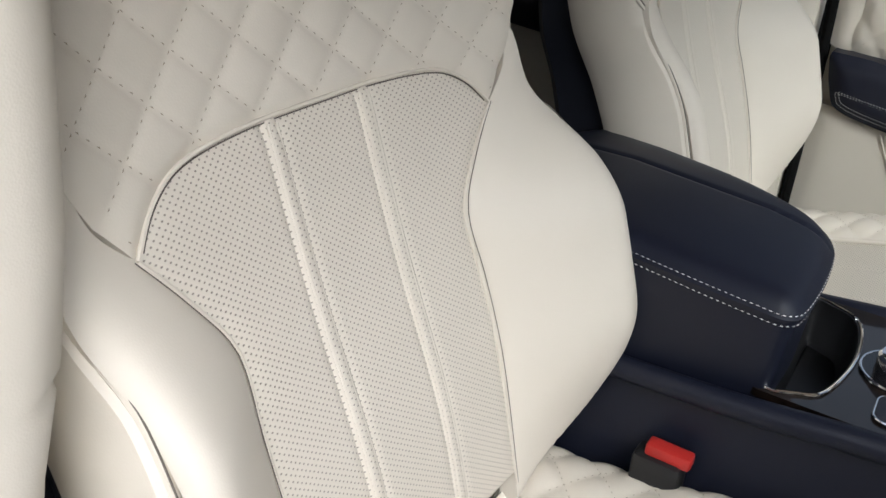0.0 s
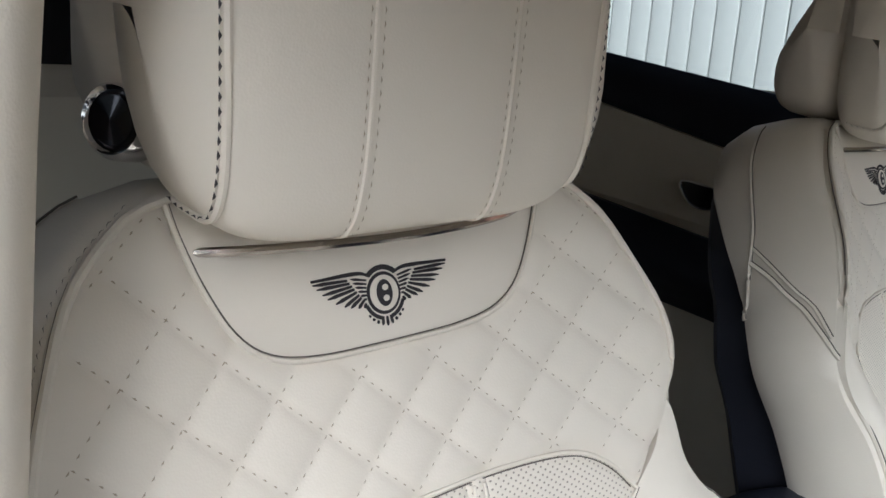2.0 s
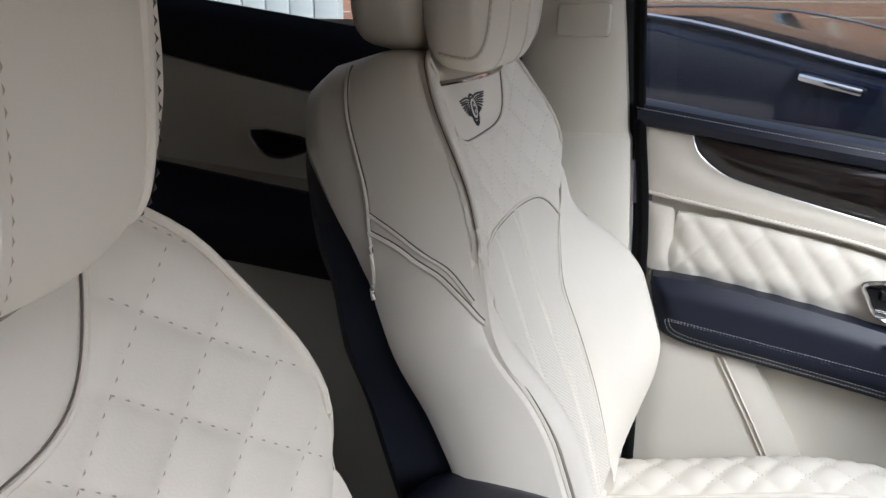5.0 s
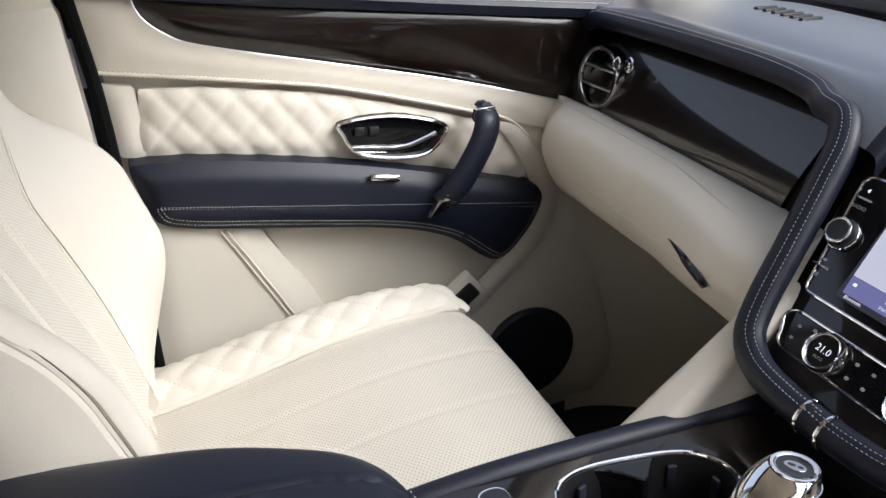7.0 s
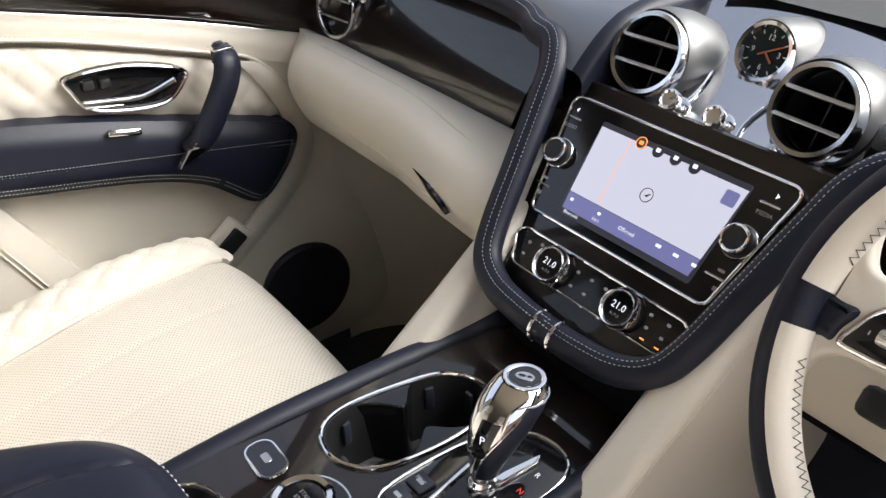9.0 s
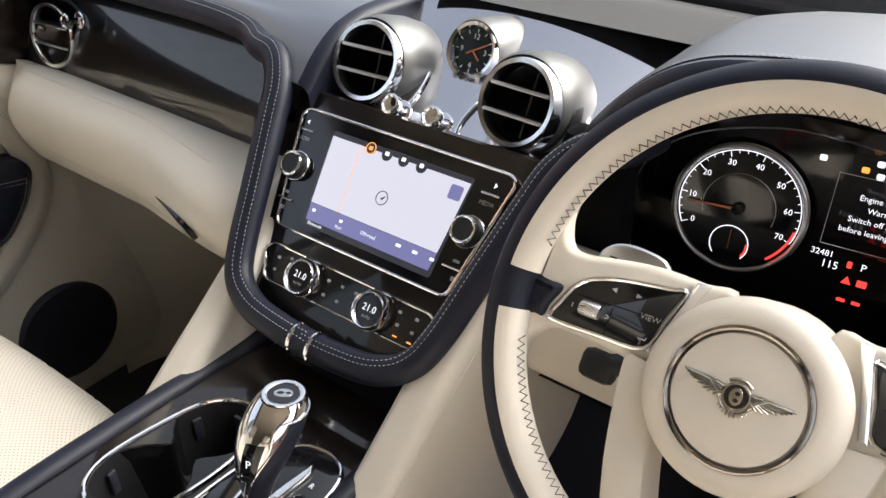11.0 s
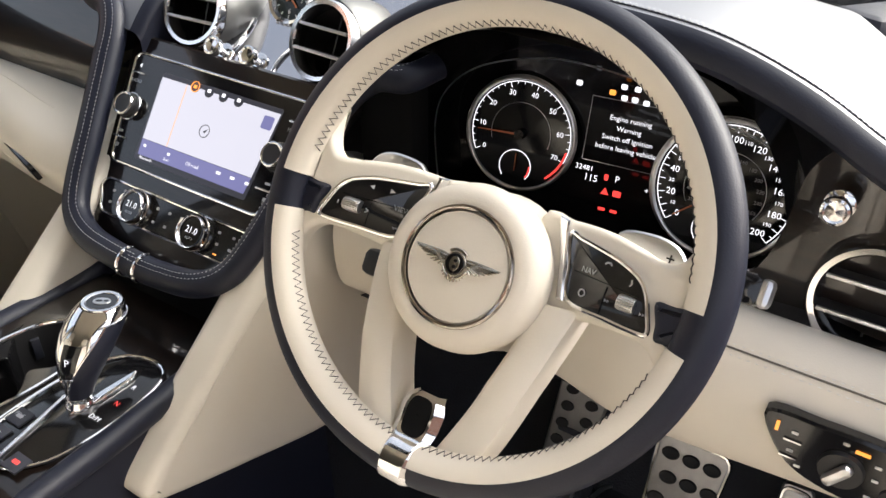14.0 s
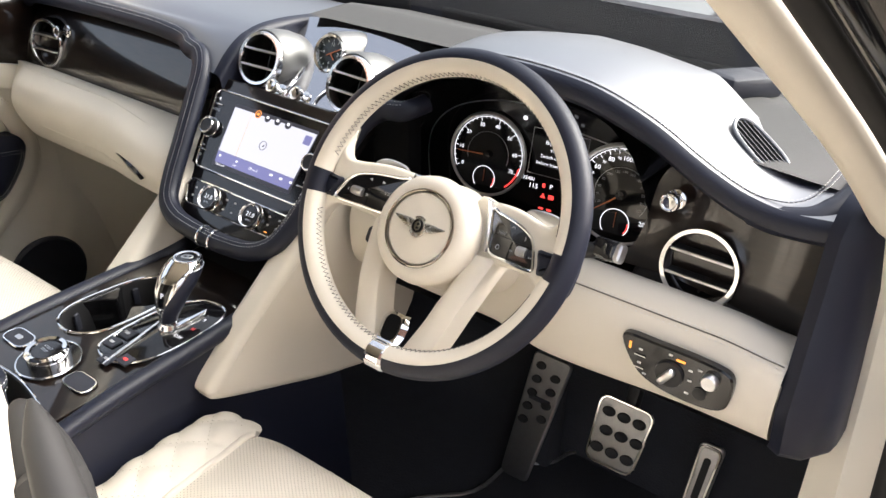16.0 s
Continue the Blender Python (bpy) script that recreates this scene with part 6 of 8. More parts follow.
rim_r = smooth_line([(0.44, 0.668), (0.53, 0.655), (0.565, 0.62), (0.572, 0.58), (0.56, 0.54)], 6)
part("bright_line", Geo().tube(np.stack([rim_r[:, 0], np.full(len(rim_r), 0.705), rim_r[:, 1]], 1), 0.0008, 5), SATIN, cluster)

part("cluster_cheek", Geo().box((0.186, 0.660, 0.585), (0.070, 0.035, 0.15), bevel=0.012), VOID, cluster, "black cheek beside the dials")


def gauge(center, r, normal, numbers, a0, a1, minor, needle, label, inner=0.0):
    n = unit(normal)
    ax = unit(np.cross(EZ, n))
    ay = np.cross(n, ax)
    gob = part("gauge", Geo().plate(circle(r, 56), arr(center) - n * 0.002, ax, ay, 0.002, 0.0005), GLOSS, cluster, label)
    at = lambda a, rr, h=0.001: arr(center) + (math.sin(radians(a)) * ax + math.cos(radians(a)) * ay) * rr + n * h
    part("gauge_rim", Geo().tube(arr([at(a, r, 0.002) for a in np.arange(0, 360, 6)]), 0.0022, 8, closed=True, up=n), SATIN, gob)
    part("scale_line", Geo().tube(arr([at(a, r * 0.93, 0.0004) for a in np.linspace(a0, a1, 60)]), 0.0005, 5), GLOW_WHITE, gob)
    part("inner_line", Geo().tube(arr([at(a, r * 0.56, 0.0004) for a in np.linspace(a0 + 10, a1 - 5, 50)]), 0.0003, 5), SATIN, gob)
    for k in range(minor + 1):
        a = a0 + (a1 - a0) * k / minor
        ln = 0.10 if k % (minor // (len(numbers) - 1)) == 0 else 0.05
        d = unit(at(a, 1) - at(a, 0))
        part("tick", Geo().box(at(a, r * (0.93 - ln / 2), 0.0006), (0.0006, r * ln, 0.0004), [np.cross(d, n), d, n]), GLOW_WHITE, gob)
    for k, t in enumerate(numbers):
        a = a0 + (a1 - a0) * k / (len(numbers) - 1)
        small = t.startswith("~")
        part("lettering", lettering(t.strip("~"), r * (0.08 if small else 0.135), at(a, r * 0.74), ax, ay), GLOW_WHITE, gob)
    if inner:
        for k in range(13):
            a = a0 + 12 + (a1 - a0 - 24) * k / 12
            part("lettering", lettering(str(20 * (k + 1)), r * 0.075, at(a, r * inner), ax, ay), SYMBOL, gob)
    part("gauge_rim", Geo().tube(arr([at(a, r * 1.045, 0.001) for a in np.linspace(a0 - 8, a1 + 8, 60)]), 0.0006, 5), SATIN, gob)
    d = unit(at(needle, 1) - at(needle, 0))
    part("pointer", Geo().plate([(-0.0012, 0), (0.0012, 0), (0.0005, r * 0.80), (-0.0005, r * 0.80)], at(0, 0, 0.004), -np.cross(n, d) * -1, d, 0.001, 0.0003), HAND, gob, "orange pointer")
    part("hub", Geo().lathe([(0.0, 0.0), (r * 0.10, 0.0), (r * 0.09, 0.006), (0.0, 0.007)], center, n, 24), GLOSS, gob)
    sub = arr(center) - ay * r * 0.60 - ax * r * 0.02
    part("small_dial", Geo().tube(arr([sub + (math.sin(t) * ax + math.cos(t) * ay) * r * 0.30 + n * 0.0006 for t in np.linspace(-2.3, 2.3, 40)]), 0.0005, 5), GLOW_WHITE, gob)
    part("small_zone", Geo().tube(arr([sub + (math.sin(t) * ax + math.cos(t) * ay) * r * 0.27 + n * 0.0006 for t in np.linspace(1.4, 2.2, 12)]), 0.0008, 5), GLOW_RED, gob)
    part("small_pointer", Geo().box(sub + ay * r * 0.08 + n * 0.002, (0.0009, r * 0.32, 0.0006), [ax, ay, n]), HAND, gob)
    return gob, at, ax, ay, n


GN = unit((0.10, -1.0, 0.22))
gl, at1, gx, gy, gn1 = gauge((0.291, 0.735, 0.584), 0.058, GN, ["0", "10", "20", "30", "40", "50", "60", "70"], -118, 112, 28, -93, "engine speed dial with white numbers")
part("red_zone", Geo().tube(arr([at1(a, 0.058 * 0.90, 0.0007) for a in np.linspace(100, 140, 16)]), 0.0012, 5), GLOW_RED, gl)
gauge((0.506, 0.722, 0.592), 0.064, GN, ["0", "~10", "20", "~30", "40", "~50", "60", "~70", "80", "~90", "100", "~110", "120", "~130", "140", "~150", "160", "~170", "180", "~190", "200"], -130, 130, 40, -129, "road speed dial with white numbers", 0.48)
info = thing("message_display", (0.41, 0.73, 0.57), "small black message display between the dials", "display")
ic = arr((0.408, 0.727, 0.617))
fr4 = [ic + gx * a + gy * b for a, b in ((-0.040, -0.031), (0.040, -0.031), (0.040, 0.031), (-0.040, 0.031))]
part("display_frame", Geo().tube(arr(fr4), 0.0004, 5, closed=True, up=gn1), SATIN, info)
for k, t in enumerate(("Engine running", "Warning", "Switch off ignition", "before leaving vehicle")):
    part("lettering", lettering(t, 0.0068, ic + gy * (0.014 - 0.0095 * k), gx, gy), GLOW_WHITE, info)
low = ic - gy * 0.042
for t, u, v, s in (("32481", -0.036, 0.003, 0.0075), ("115", -0.028, -0.006, 0.0095), ("P", -0.002, -0.002, 0.009), ("0.0", 0.036, 0.004, 0.0075), ("+11.0", 0.034, -0.006, 0.0075)):
    part("lettering", lettering(t, s, low + gx * u + gy * v, gx, gy), GLOW_WHITE, info)
for u, v, sh in ((-0.013, -0.002, round_rect(0.004, 0.006, 0.001)), (0.0, -0.016, round_rect(0.008, 0.006, 0.001)), (-0.012, -0.016, arr([(-0.004, -0.003), (0.004, -0.003), (0, 0.004)])), (-0.012, -0.034, round_rect(0.007, 0.003, 0.001)), (0.0, -0.034, round_rect(0.007, 0.003, 0.001))):
    part("warning_symbol", Geo().plate(sh, low + gx * u + gy * v, gx, gy, 0.0005, 0.0001), GLOW_RED, info, "red warning light")
for u, v, m in ((-0.022, 0.037, GLOW_AMBER), (-0.012, 0.044, GLOW_WHITE), (-0.010, 0.034, GLOW_WHITE), (0.0, 0.034, GLOW_WHITE), (0.001, 0.044, GLOW_WHITE), (0.011, 0.033, GLOW_WHITE), (-0.055, 0.040, GLOW_WHITE)):
    part("status_symbol", Geo().plate(round_rect(0.006, 0.005, 0.0015), ic + gx * u + gy * v, gx, gy, 0.0005, 0.0001), m, info)

# small chrome-framed keys low beside the instruments
keys = thing("trip_keys", (0.525, 0.65, 0.535), "small dark key block with a chrome frame", "switch")
kx, ky = unit((1, 0, 0.22)), unit((-0.22, 0, 1))
kc = arr((0.525, 0.646, 0.549))
kn = np.cross(kx, ky)
part("frame", Geo().plate(round_rect(0.052, 0.017, 0.003), kc + kn * 0.001, kx, ky, 0.006, 0.0015), SATIN, keys, "satin metal frame")
for u in (-0.0165, 0.0, 0.0165):
    kk = part("key", Geo().plate(round_rect(0.0150, 0.013, 0.0015), kc + kx * u + kn * 0.0065, kx, ky, 0.003, 0.001), GLOSS if u < 0.01 else SATIN, keys)
    part("key_symbol", Geo().plate(round_rect(0.006, 0.003, 0.0008), kc + kx * u + kn * 0.0097, kx, ky, 0.0003, 0.0001), SYMBOL if u < 0.01 else BLACK, kk)

# light switch panel
sw = thing("light_switch", (0.665, 0.552, 0.455), "black headlamp switch panel with a silver rotary knob", "light switch")
swx, swy = unit((1, 0, 0.0)), unit((0, 0.02, 1))
sc = arr((0.670, 0.547, 0.500))
outl = smooth_line([(-0.062, 0.022), (-0.02, 0.026), (0.03, 0.026), (0.062, 0.020), (0.066, -0.008), (0.058, -0.026), (0.03, -0.033), (-0.015, -0.030), (-0.044, -0.015)], 5, True)[::-1]
part("panel", Geo().plate(outl, sc + EY * 0.006, swx, swy, 0.010, 0.002), GLOSS, sw)
part("knob_base", Geo().lathe([(0.0, 0.0), (0.0165, 0.0), (0.0155, 0.004), (0.0, 0.005)], sc + arr((-0.002, -0.004, -0.004)), -EY, 32), BLACK, sw)
kd = unit((0.55, 0, 0.83))
part("knob", Geo().box(sc + arr((-0.003, -0.012, -0.004)), (0.0095, 0.026, 0.009), [np.cross(kd, -EY), kd, -EY], 0.004), SATIN, sw, "silver rotary switch")
part("push_knob", Geo().lathe([(0.0, 0.0), (0.0090, 0.0), (0.0090, 0.007), (0.0078, 0.009), (0.0, 0.009)], sc + arr((0.043, -0.004, 0.008)), -EY, 28), SATIN, sw, "silver push knob")
part("push_knob", Geo().lathe([(0.0, 0.0), (0.0075, 0.0), (0.0075, 0.002), (0.0, 0.002)], sc + arr((0.034, -0.004, -0.014)), -EY, 24), BLACK, sw)
part("warning_light", Geo().box(sc + arr((-0.051, -0.0045, 0.013)), (0.0025, 0.001, 0.009)), GLOW_AMBER, sw)
part("warning_light", Geo().box(sc + arr((0.008, -0.0045, 0.017)), (0.010, 0.001, 0.0026)), GLOW_AMBER, sw)
for u, v in ((-0.038, 0.012), (-0.038, -0.006), (-0.030, -0.018), (0.02, 0.010), (0.021, -0.003), (0.030, 0.015), (-0.004, 0.020), (0.020, -0.020)):
    part("switch_symbol", Geo().plate(round_rect(0.0048, 0.0024, 0.0008), sc + arr((u, -0.0042, v)), swx, swy, 0.0006, 0.0001), SATIN, sw)
for v in (0.004, -0.012):
    part("chrome_bar", Geo().box(sc + arr((-0.038, -0.005, v)), (0.013, 0.001, 0.0014)), CHROME, sw)
# grab-rail box on the shelf, by the windscreen
solo("sensor_cover", Geo().box((0.575, 0.91, 0.705), (0.055, 0.10, 0.03), [(0.9, -0.4, 0), (0.4, 0.9, -0.1), (0, 0.1, 1)], 0.008), NAVY_HARD, "grey plastic cover on the dashboard shelf", "cover")


# ---- centre console ----
console = thing("centre_console", (0, 0.2, -0.10), "dark veneer and navy leather centre console", "console", kind="structure")
lv = lambda q, z: np.concatenate([q, np.full((len(q), 1), z)], 1)
side = arr([(-0.118, 0.10), (-0.118, 0.40), (-0.105, 0.56), (0.105, 0.56), (0.118, 0.40), (0.118, 0.10), (0.106, -0.05), (0.104, -0.25), (-0.104, -0.25), (-0.106, -0.05)])[::-1]
if area(side) < 0:
    side = side[::-1]
tz = lambda q: np.concatenate([q, np.where(q[:, 1:] < 0.05, 0.36, 0.397)], 1)
part("console_body", Geo().loft([lv(inset(side, -0.03), -0.10), lv(inset(side, -0.022), 0.20), lv(inset(side, -0.006), 0.33), tz(side), tz(inset(side, 0.012))], cap0=True), NAVY, console, "navy leather console flank")
for sx in (-1, 1):
    ln = smooth_line([(sx * 0.108, -0.25, 0.372), (sx * 0.110, -0.1, 0.374), (sx * 0.120, 0.06, 0.387), (sx * 0.119, 0.2, 0.400), (sx * 0.116, 0.35, 0.401), (sx * 0.108, 0.47, 0.402), (sx * 0.100, 0.55, 0.415)], 6)
    part("console_roll", Geo().tube(ln, 0.013, 10), NAVY, console, "navy leather console edge")
PILL = smooth_line([(-0.072, 0.249), (-0.038, 0.242), (-0.008, 0.262), (0.004, 0.300), (0.006, 0.355), (-0.008, 0.396), (-0.040, 0.406), (-0.071, 0.384), (-0.085, 0.330), (-0.088, 0.278)], 5, True)
BIN = smooth_line([(-0.095, 0.085), (0.0, 0.085), (0.096, 0.085), (0.094, 0.115), (0.074, 0.137), (0.0, 0.150), (-0.072, 0.141), (-0.095, 0.115)], 5, True)
top = arr([(-0.108, 0.076), (0.108, 0.076), (0.107, 0.36), (0.100, 0.48), (-0.100, 0.48), (-0.107, 0.36)])


def top_height(x, y, dist):
    return 0 * x


def with_holes(outer, holes):
    """One outline that runs out to each hole and back."""
    out = arr(outer) if area(arr(outer)) > 0 else arr(outer)[::-1]
    for h in holes:
        h = h if area(h) < 0 else h[::-1]
        d = np.linalg.norm(out[:, None] - h[None], axis=2)
        i, k = np.unravel_index(np.argmin(d), d.shape)
        out = np.concatenate([out[:i + 1], np.roll(h, -k, 0), h[k:k + 1], out[i:]])
    return out


part("veneer_top", panel(with_holes(even(np.concatenate([top, top[:1]]), 0.01)[:-1], [PILL, BIN]), lambda x, y: np.stack([x, y, 0.4052 + 0 * x], -1), top_height, step=0.004, puff=0.0, roll=0.001, skirt=0.008), VENEER, console, "dark glossy veneer console top")
part("phone_tray", Geo().box((0, 0.515, 0.385), (0.19, 0.08, 0.03), bevel=0.008), BLACK, console)

cup = thing("cup_holder", (-0.035, 0.33, 0.405), "twin black cup holder with a chrome rim", "cup holder")
pill = PILL if area(PILL) > 0 else PILL[::-1]
part("liner", Geo().loft([lv(inset(pill, -0.001), 0.4066), lv(inset(pill, 0.003), 0.4060), lv(inset(pill, 0.006), 0.390), lv(inset(pill, 0.009), 0.335), lv(inset(pill, 0.014), 0.330)], cap1=True), BLACK, cup, "deep black liner")
part("rim", Geo().tube(lv(pill, 0.4068), 0.0022, 8, closed=True), CHROME, cup, "bright chrome rim")
for apex, side_x in ((-0.058, -0.090), (-0.020, 0.006)):
    wedge = smooth_line([(side_x, 0.286), (side_x + (apex - side_x) * 0.45, 0.310), (apex, 0.326), (apex, 0.334), (side_x + (apex - side_x) * 0.45, 0.350), (side_x, 0.374)], 5)
    wedge = wedge if area(wedge) > 0 else wedge[::-1]
    part("well_divider", Geo().loft([lv(wedge, 0.333), lv(wedge, 0.404), lv(inset(wedge, 0.0012), 0.4055)], cap0=True, cap1=True), GLOSS, cup, "gloss black waist between the wells")
for x, y, a in ((-0.040, 0.254, 1.57), (-0.078, 0.278, 0.3), (-0.006, 0.288, 2.9), (-0.040, 0.394, -1.57), (-0.070, 0.368, -0.3), (-0.004, 0.372, 3.4)):
    part("gripper", Geo().box((x, y, 0.384), (0.004, 0.009, 0.026), [(math.cos(a), math.sin(a), 0), (-math.sin(a), math.cos(a), 0), (0, 0, 1)], 0.001), NAVY_HARD, cup)
button = thing("console_button", (-0.073, 0.195, 0.405), "rounded square black button with chrome edge", "button")
bq = round_rect(0.046, 0.027, 0.011, 5)
part("key", Geo().plate(bq, (-0.073, 0.195, 0.405), EX, EY, 0.004, 0.0015), NAVY_HARD, button)
part("rim", Geo().tube(arr([(-0.073 + x, 0.195 + y, 0.4075) for x, y in bq]), 0.0015, 6, closed=True), CHROME, button)
part("symbol", Geo().plate(round_rect(0.012, 0.007, 0.002), (-0.073, 0.195, 0.409), EX, EY, 0.0004, 0.0001), SATIN, button)
dial = thing("drive_dial", (0.0, 0.193, 0.405), "chrome rotary drive dial with a dark start button", "rotary dial")
part("base", Geo().lathe([(0.0, 0.0), (0.039, 0.0), (0.038, 0.004), (0.0, 0.005)], (0.0, 0.193, 0.405), EZ, 40), GLOSS, dial)
part("rim", Geo().tube(arr([(x, 0.193 + y, 0.408) for x, y in circle(0.039, 40)]), 0.0015, 6, closed=True), CHROME, dial)
part("ring", Geo().lathe([(0.027, 0.004), (0.027, 0.018), (0.0245, 0.021), (0.020, 0.020), (0.019, 0.016), (0.0, 0.016)], (0.0, 0.193, 0.405), EZ, 40), CHROME, dial, "polished chrome ring")
part("start_button", Geo().lathe([(0.0, 0.0155), (0.0185, 0.0155), (0.018, 0.0185), (0.0, 0.019)], (0.0, 0.193, 0.405), EZ, 32), GLOSS, dial)
for k, t in enumerate(("START", "STOP")):
    part("lettering", lettering(t, 0.0055, (0.0, 0.196 - 0.006 * k, 0.4243), EX, EY), SATIN, dial)
for x, y in ((0.070, 0.1915),):
    b2 = thing("console_button", (x, y, 0.405), "rounded black console button with chrome edge beside the dial", "button")
    q2 = round_rect(0.045, 0.026, 0.011, 5)
    part("key", Geo().plate(q2, (x, y, 0.405), EX, EY, 0.004, 0.001), NAVY_HARD, b2)
    part("rim", Geo().tube(arr([(x + u, y + v, 0.4075) for u, v in q2]), 0.0012, 6, closed=True), CHROME, b2)

shifter = thing("gear_lever", (0.060, 0.33, 0.405), "chrome and navy leather gear lever in a chrome-edged gate", "gear lever")
gate = smooth_line([(0.032, 0.243), (0.019, 0.268), (0.020, 0.345), (0.040, 0.392), (0.070, 0.405), (0.095, 0.398), (0.106, 0.370), (0.108, 0.318), (0.098, 0.266), (0.068, 0.238)], 5, True)
gate = gate if area(gate) > 0 else gate[::-1]
part("gate_plate", Geo().loft([lv(gate, 0.405), lv(gate, 0.408), lv(inset(gate, 0.002), 0.409)], cap1=True), GLOSS, shifter, "gloss black gate plate")
part("gate_rim", Geo().tube(lv(gate, 0.4088), 0.0018, 8, closed=True), CHROME, shifter, "chrome gate outline")
part("gate_bar", Geo().box((0.052, 0.290, 0.4105), (0.004, 0.13, 0.004), [(0.97, 0.2, 0), (-0.2, 0.97, 0), (0, 0, 1)], 0.0015), CHROME, shifter)
part("gate_blade", Geo().plate([(0.0, -0.035), (0.007, -0.01), (0.008, 0.03), (0.002, 0.04), (-0.003, 0.0)], (0.072, 0.345, 0.409), EX, EY, 0.006, 0.002), CHROME, shifter)
for k, (x, y) in enumerate(((0.034, 0.262), (0.034, 0.285), (0.080, 0.250), (0.060, 0.236))):
    kb = part("gate_key", Geo().box((x, y, 0.4105), (0.020, 0.018, 0.003), bevel=0.001), NAVY_HARD, shifter)
    part("symbol", Geo().plate(round_rect(0.008, 0.004, 0.001), (x, y, 0.4121), EX, EY, 0.0004, 0.0001), (GLOW_RED if k == 2 else SATIN), kb)
part("lettering", lettering("PDC", 0.006, (0.034, 0.2855, 0.4128), EX, EY), SATIN, shifter)
for t, x, y in (("R", 0.088, 0.368), ("D/M", 0.090, 0.322)):
    part("lettering", lettering(t, 0.0075, (x, y, 0.4096), EX, EY), GLOW_WHITE, shifter)
part("lettering", lettering("N", 0.0075, (0.092, 0.345, 0.4096), EX, EY), GLOW_RED, shifter)
B0, B1 = arr((0.067, 0.324, 0.409)), arr((0.0585, 0.3765, 0.4945))
LN = unit((0.0, 0.10, 1.0))
LY = unit(np.cross(LN, EX))


def lever_at(f, a, grow=0.0):
    """Points round the lever: f runs up it, a is the angle about it."""
    r = np.interp(f, [0, 0.05, 0.11, 0.2, 0.3, 0.45, 0.62, 0.78, 0.88, 0.94, 0.98, 1.0], [0.0115, 0.0125, 0.0105, 0.0115, 0.0145, 0.0195, 0.0240, 0.0258, 0.0248, 0.0226, 0.0204, 0.0186]) + grow
    sag = -0.010 * np.sin(math.pi * f)
    c = B0 + (B1 - B0) * arr(f)[..., None] + sag[..., None] * LY
    return c + (r * np.cos(a))[..., None] * EX + (r * 1.06 * np.sin(a))[..., None] * LY


LF = np.r_[np.linspace(0, 0.12, 5), np.linspace(0.16, 0.9, 14), 0.93, 0.96, 0.985, 1.0]
part("lever_body", Geo().sheet(lambda a, f: lever_at(f, a), np.linspace(0, 2 * math.pi, 41), LF), CHROME, shifter, "polished chrome lever")


def grip(u, v, grow=0.0011):
    f = 0.17 + 0.73 * v
    lo, hi = radians(-76) + radians(56) * v, radians(95) + 0 * v
    return lever_at(f, lo + (hi - lo) * u, grow)


part("lever_leather", Geo().sheet(grip, np.linspace(0, 1, 17), np.linspace(0, 1, 17)), NAVY, shifter, "navy leather grip")
lip_u = np.r_[np.zeros(17), np.linspace(0, 1, 13), np.ones(17)]
lip_v = np.r_[np.linspace(0, 1, 17), np.ones(13), np.linspace(1, 0, 17)]
part("grip_trim", Geo().tube(grip(lip_u, lip_v, 0.0012), 0.0009, 6), CHROME, shifter, "thin chrome edge of the grip")
part("top_ring", Geo().lathe([(0.0135, 0.0008), (0.0150, 0.0016), (0.0180, 0.0012), (0.0188, -0.0012)], B1, LN, 40, cap=False), CHROME, shifter)
part("top_disc", Geo().plate(circle(0.0150, 30), B1 - LN * 0.001, EX, LY, 0.0014, 0.0003), GLOSS, shifter, "dark round badge")
mk_x, mk_y = unit(arr((0.80, 0.60, -0.06))), unit(arr((-0.60, 0.80, -0.08)))
part("top_mark", Geo().plate(circle(0.0066, 24, 1.25, 0.85), B1 + LN * 0.0004, mk_x, mk_y, 0.0008, 0.0003), SATIN, shifter)
part("top_mark", Geo().plate(circle(0.0022, 16, 1.5, 0.8, (-0.0024, 0.0)), B1 + LN * 0.0012, mk_x, mk_y, 0.0003, 0.0001), GLOSS, shifter)
part("top_mark", Geo().plate(circle(0.0018, 16, 1.3, 0.8, (0.0040, 0.0)), B1 + LN * 0.0012, mk_x, mk_y, 0.0003, 0.0001), GLOSS, shifter)
key = lambda u, v: lever_at(0.60 + 0.17 * v, radians(-69) + radians(36) * (u - 0.5), 0.0014)
kb = part("park_button", Geo().sheet(key, np.linspace(0, 1, 9), np.linspace(-1, 1, 7)), GLOSS, shifter, "black park button")
k0 = lever_at(arr(0.62), arr(radians(-69)), 0.0016)
kx = unit(arr((math.sin(radians(69)), math.cos(radians(69)), 0)))
kz = unit(B1 - B0 + arr((0, -0.03, 0)))
part("lettering", lettering("P", 0.010, k0, kx, unit(kz - kx * (kz @ kx)), lift=0.0012), GLOW_WHITE, kb)

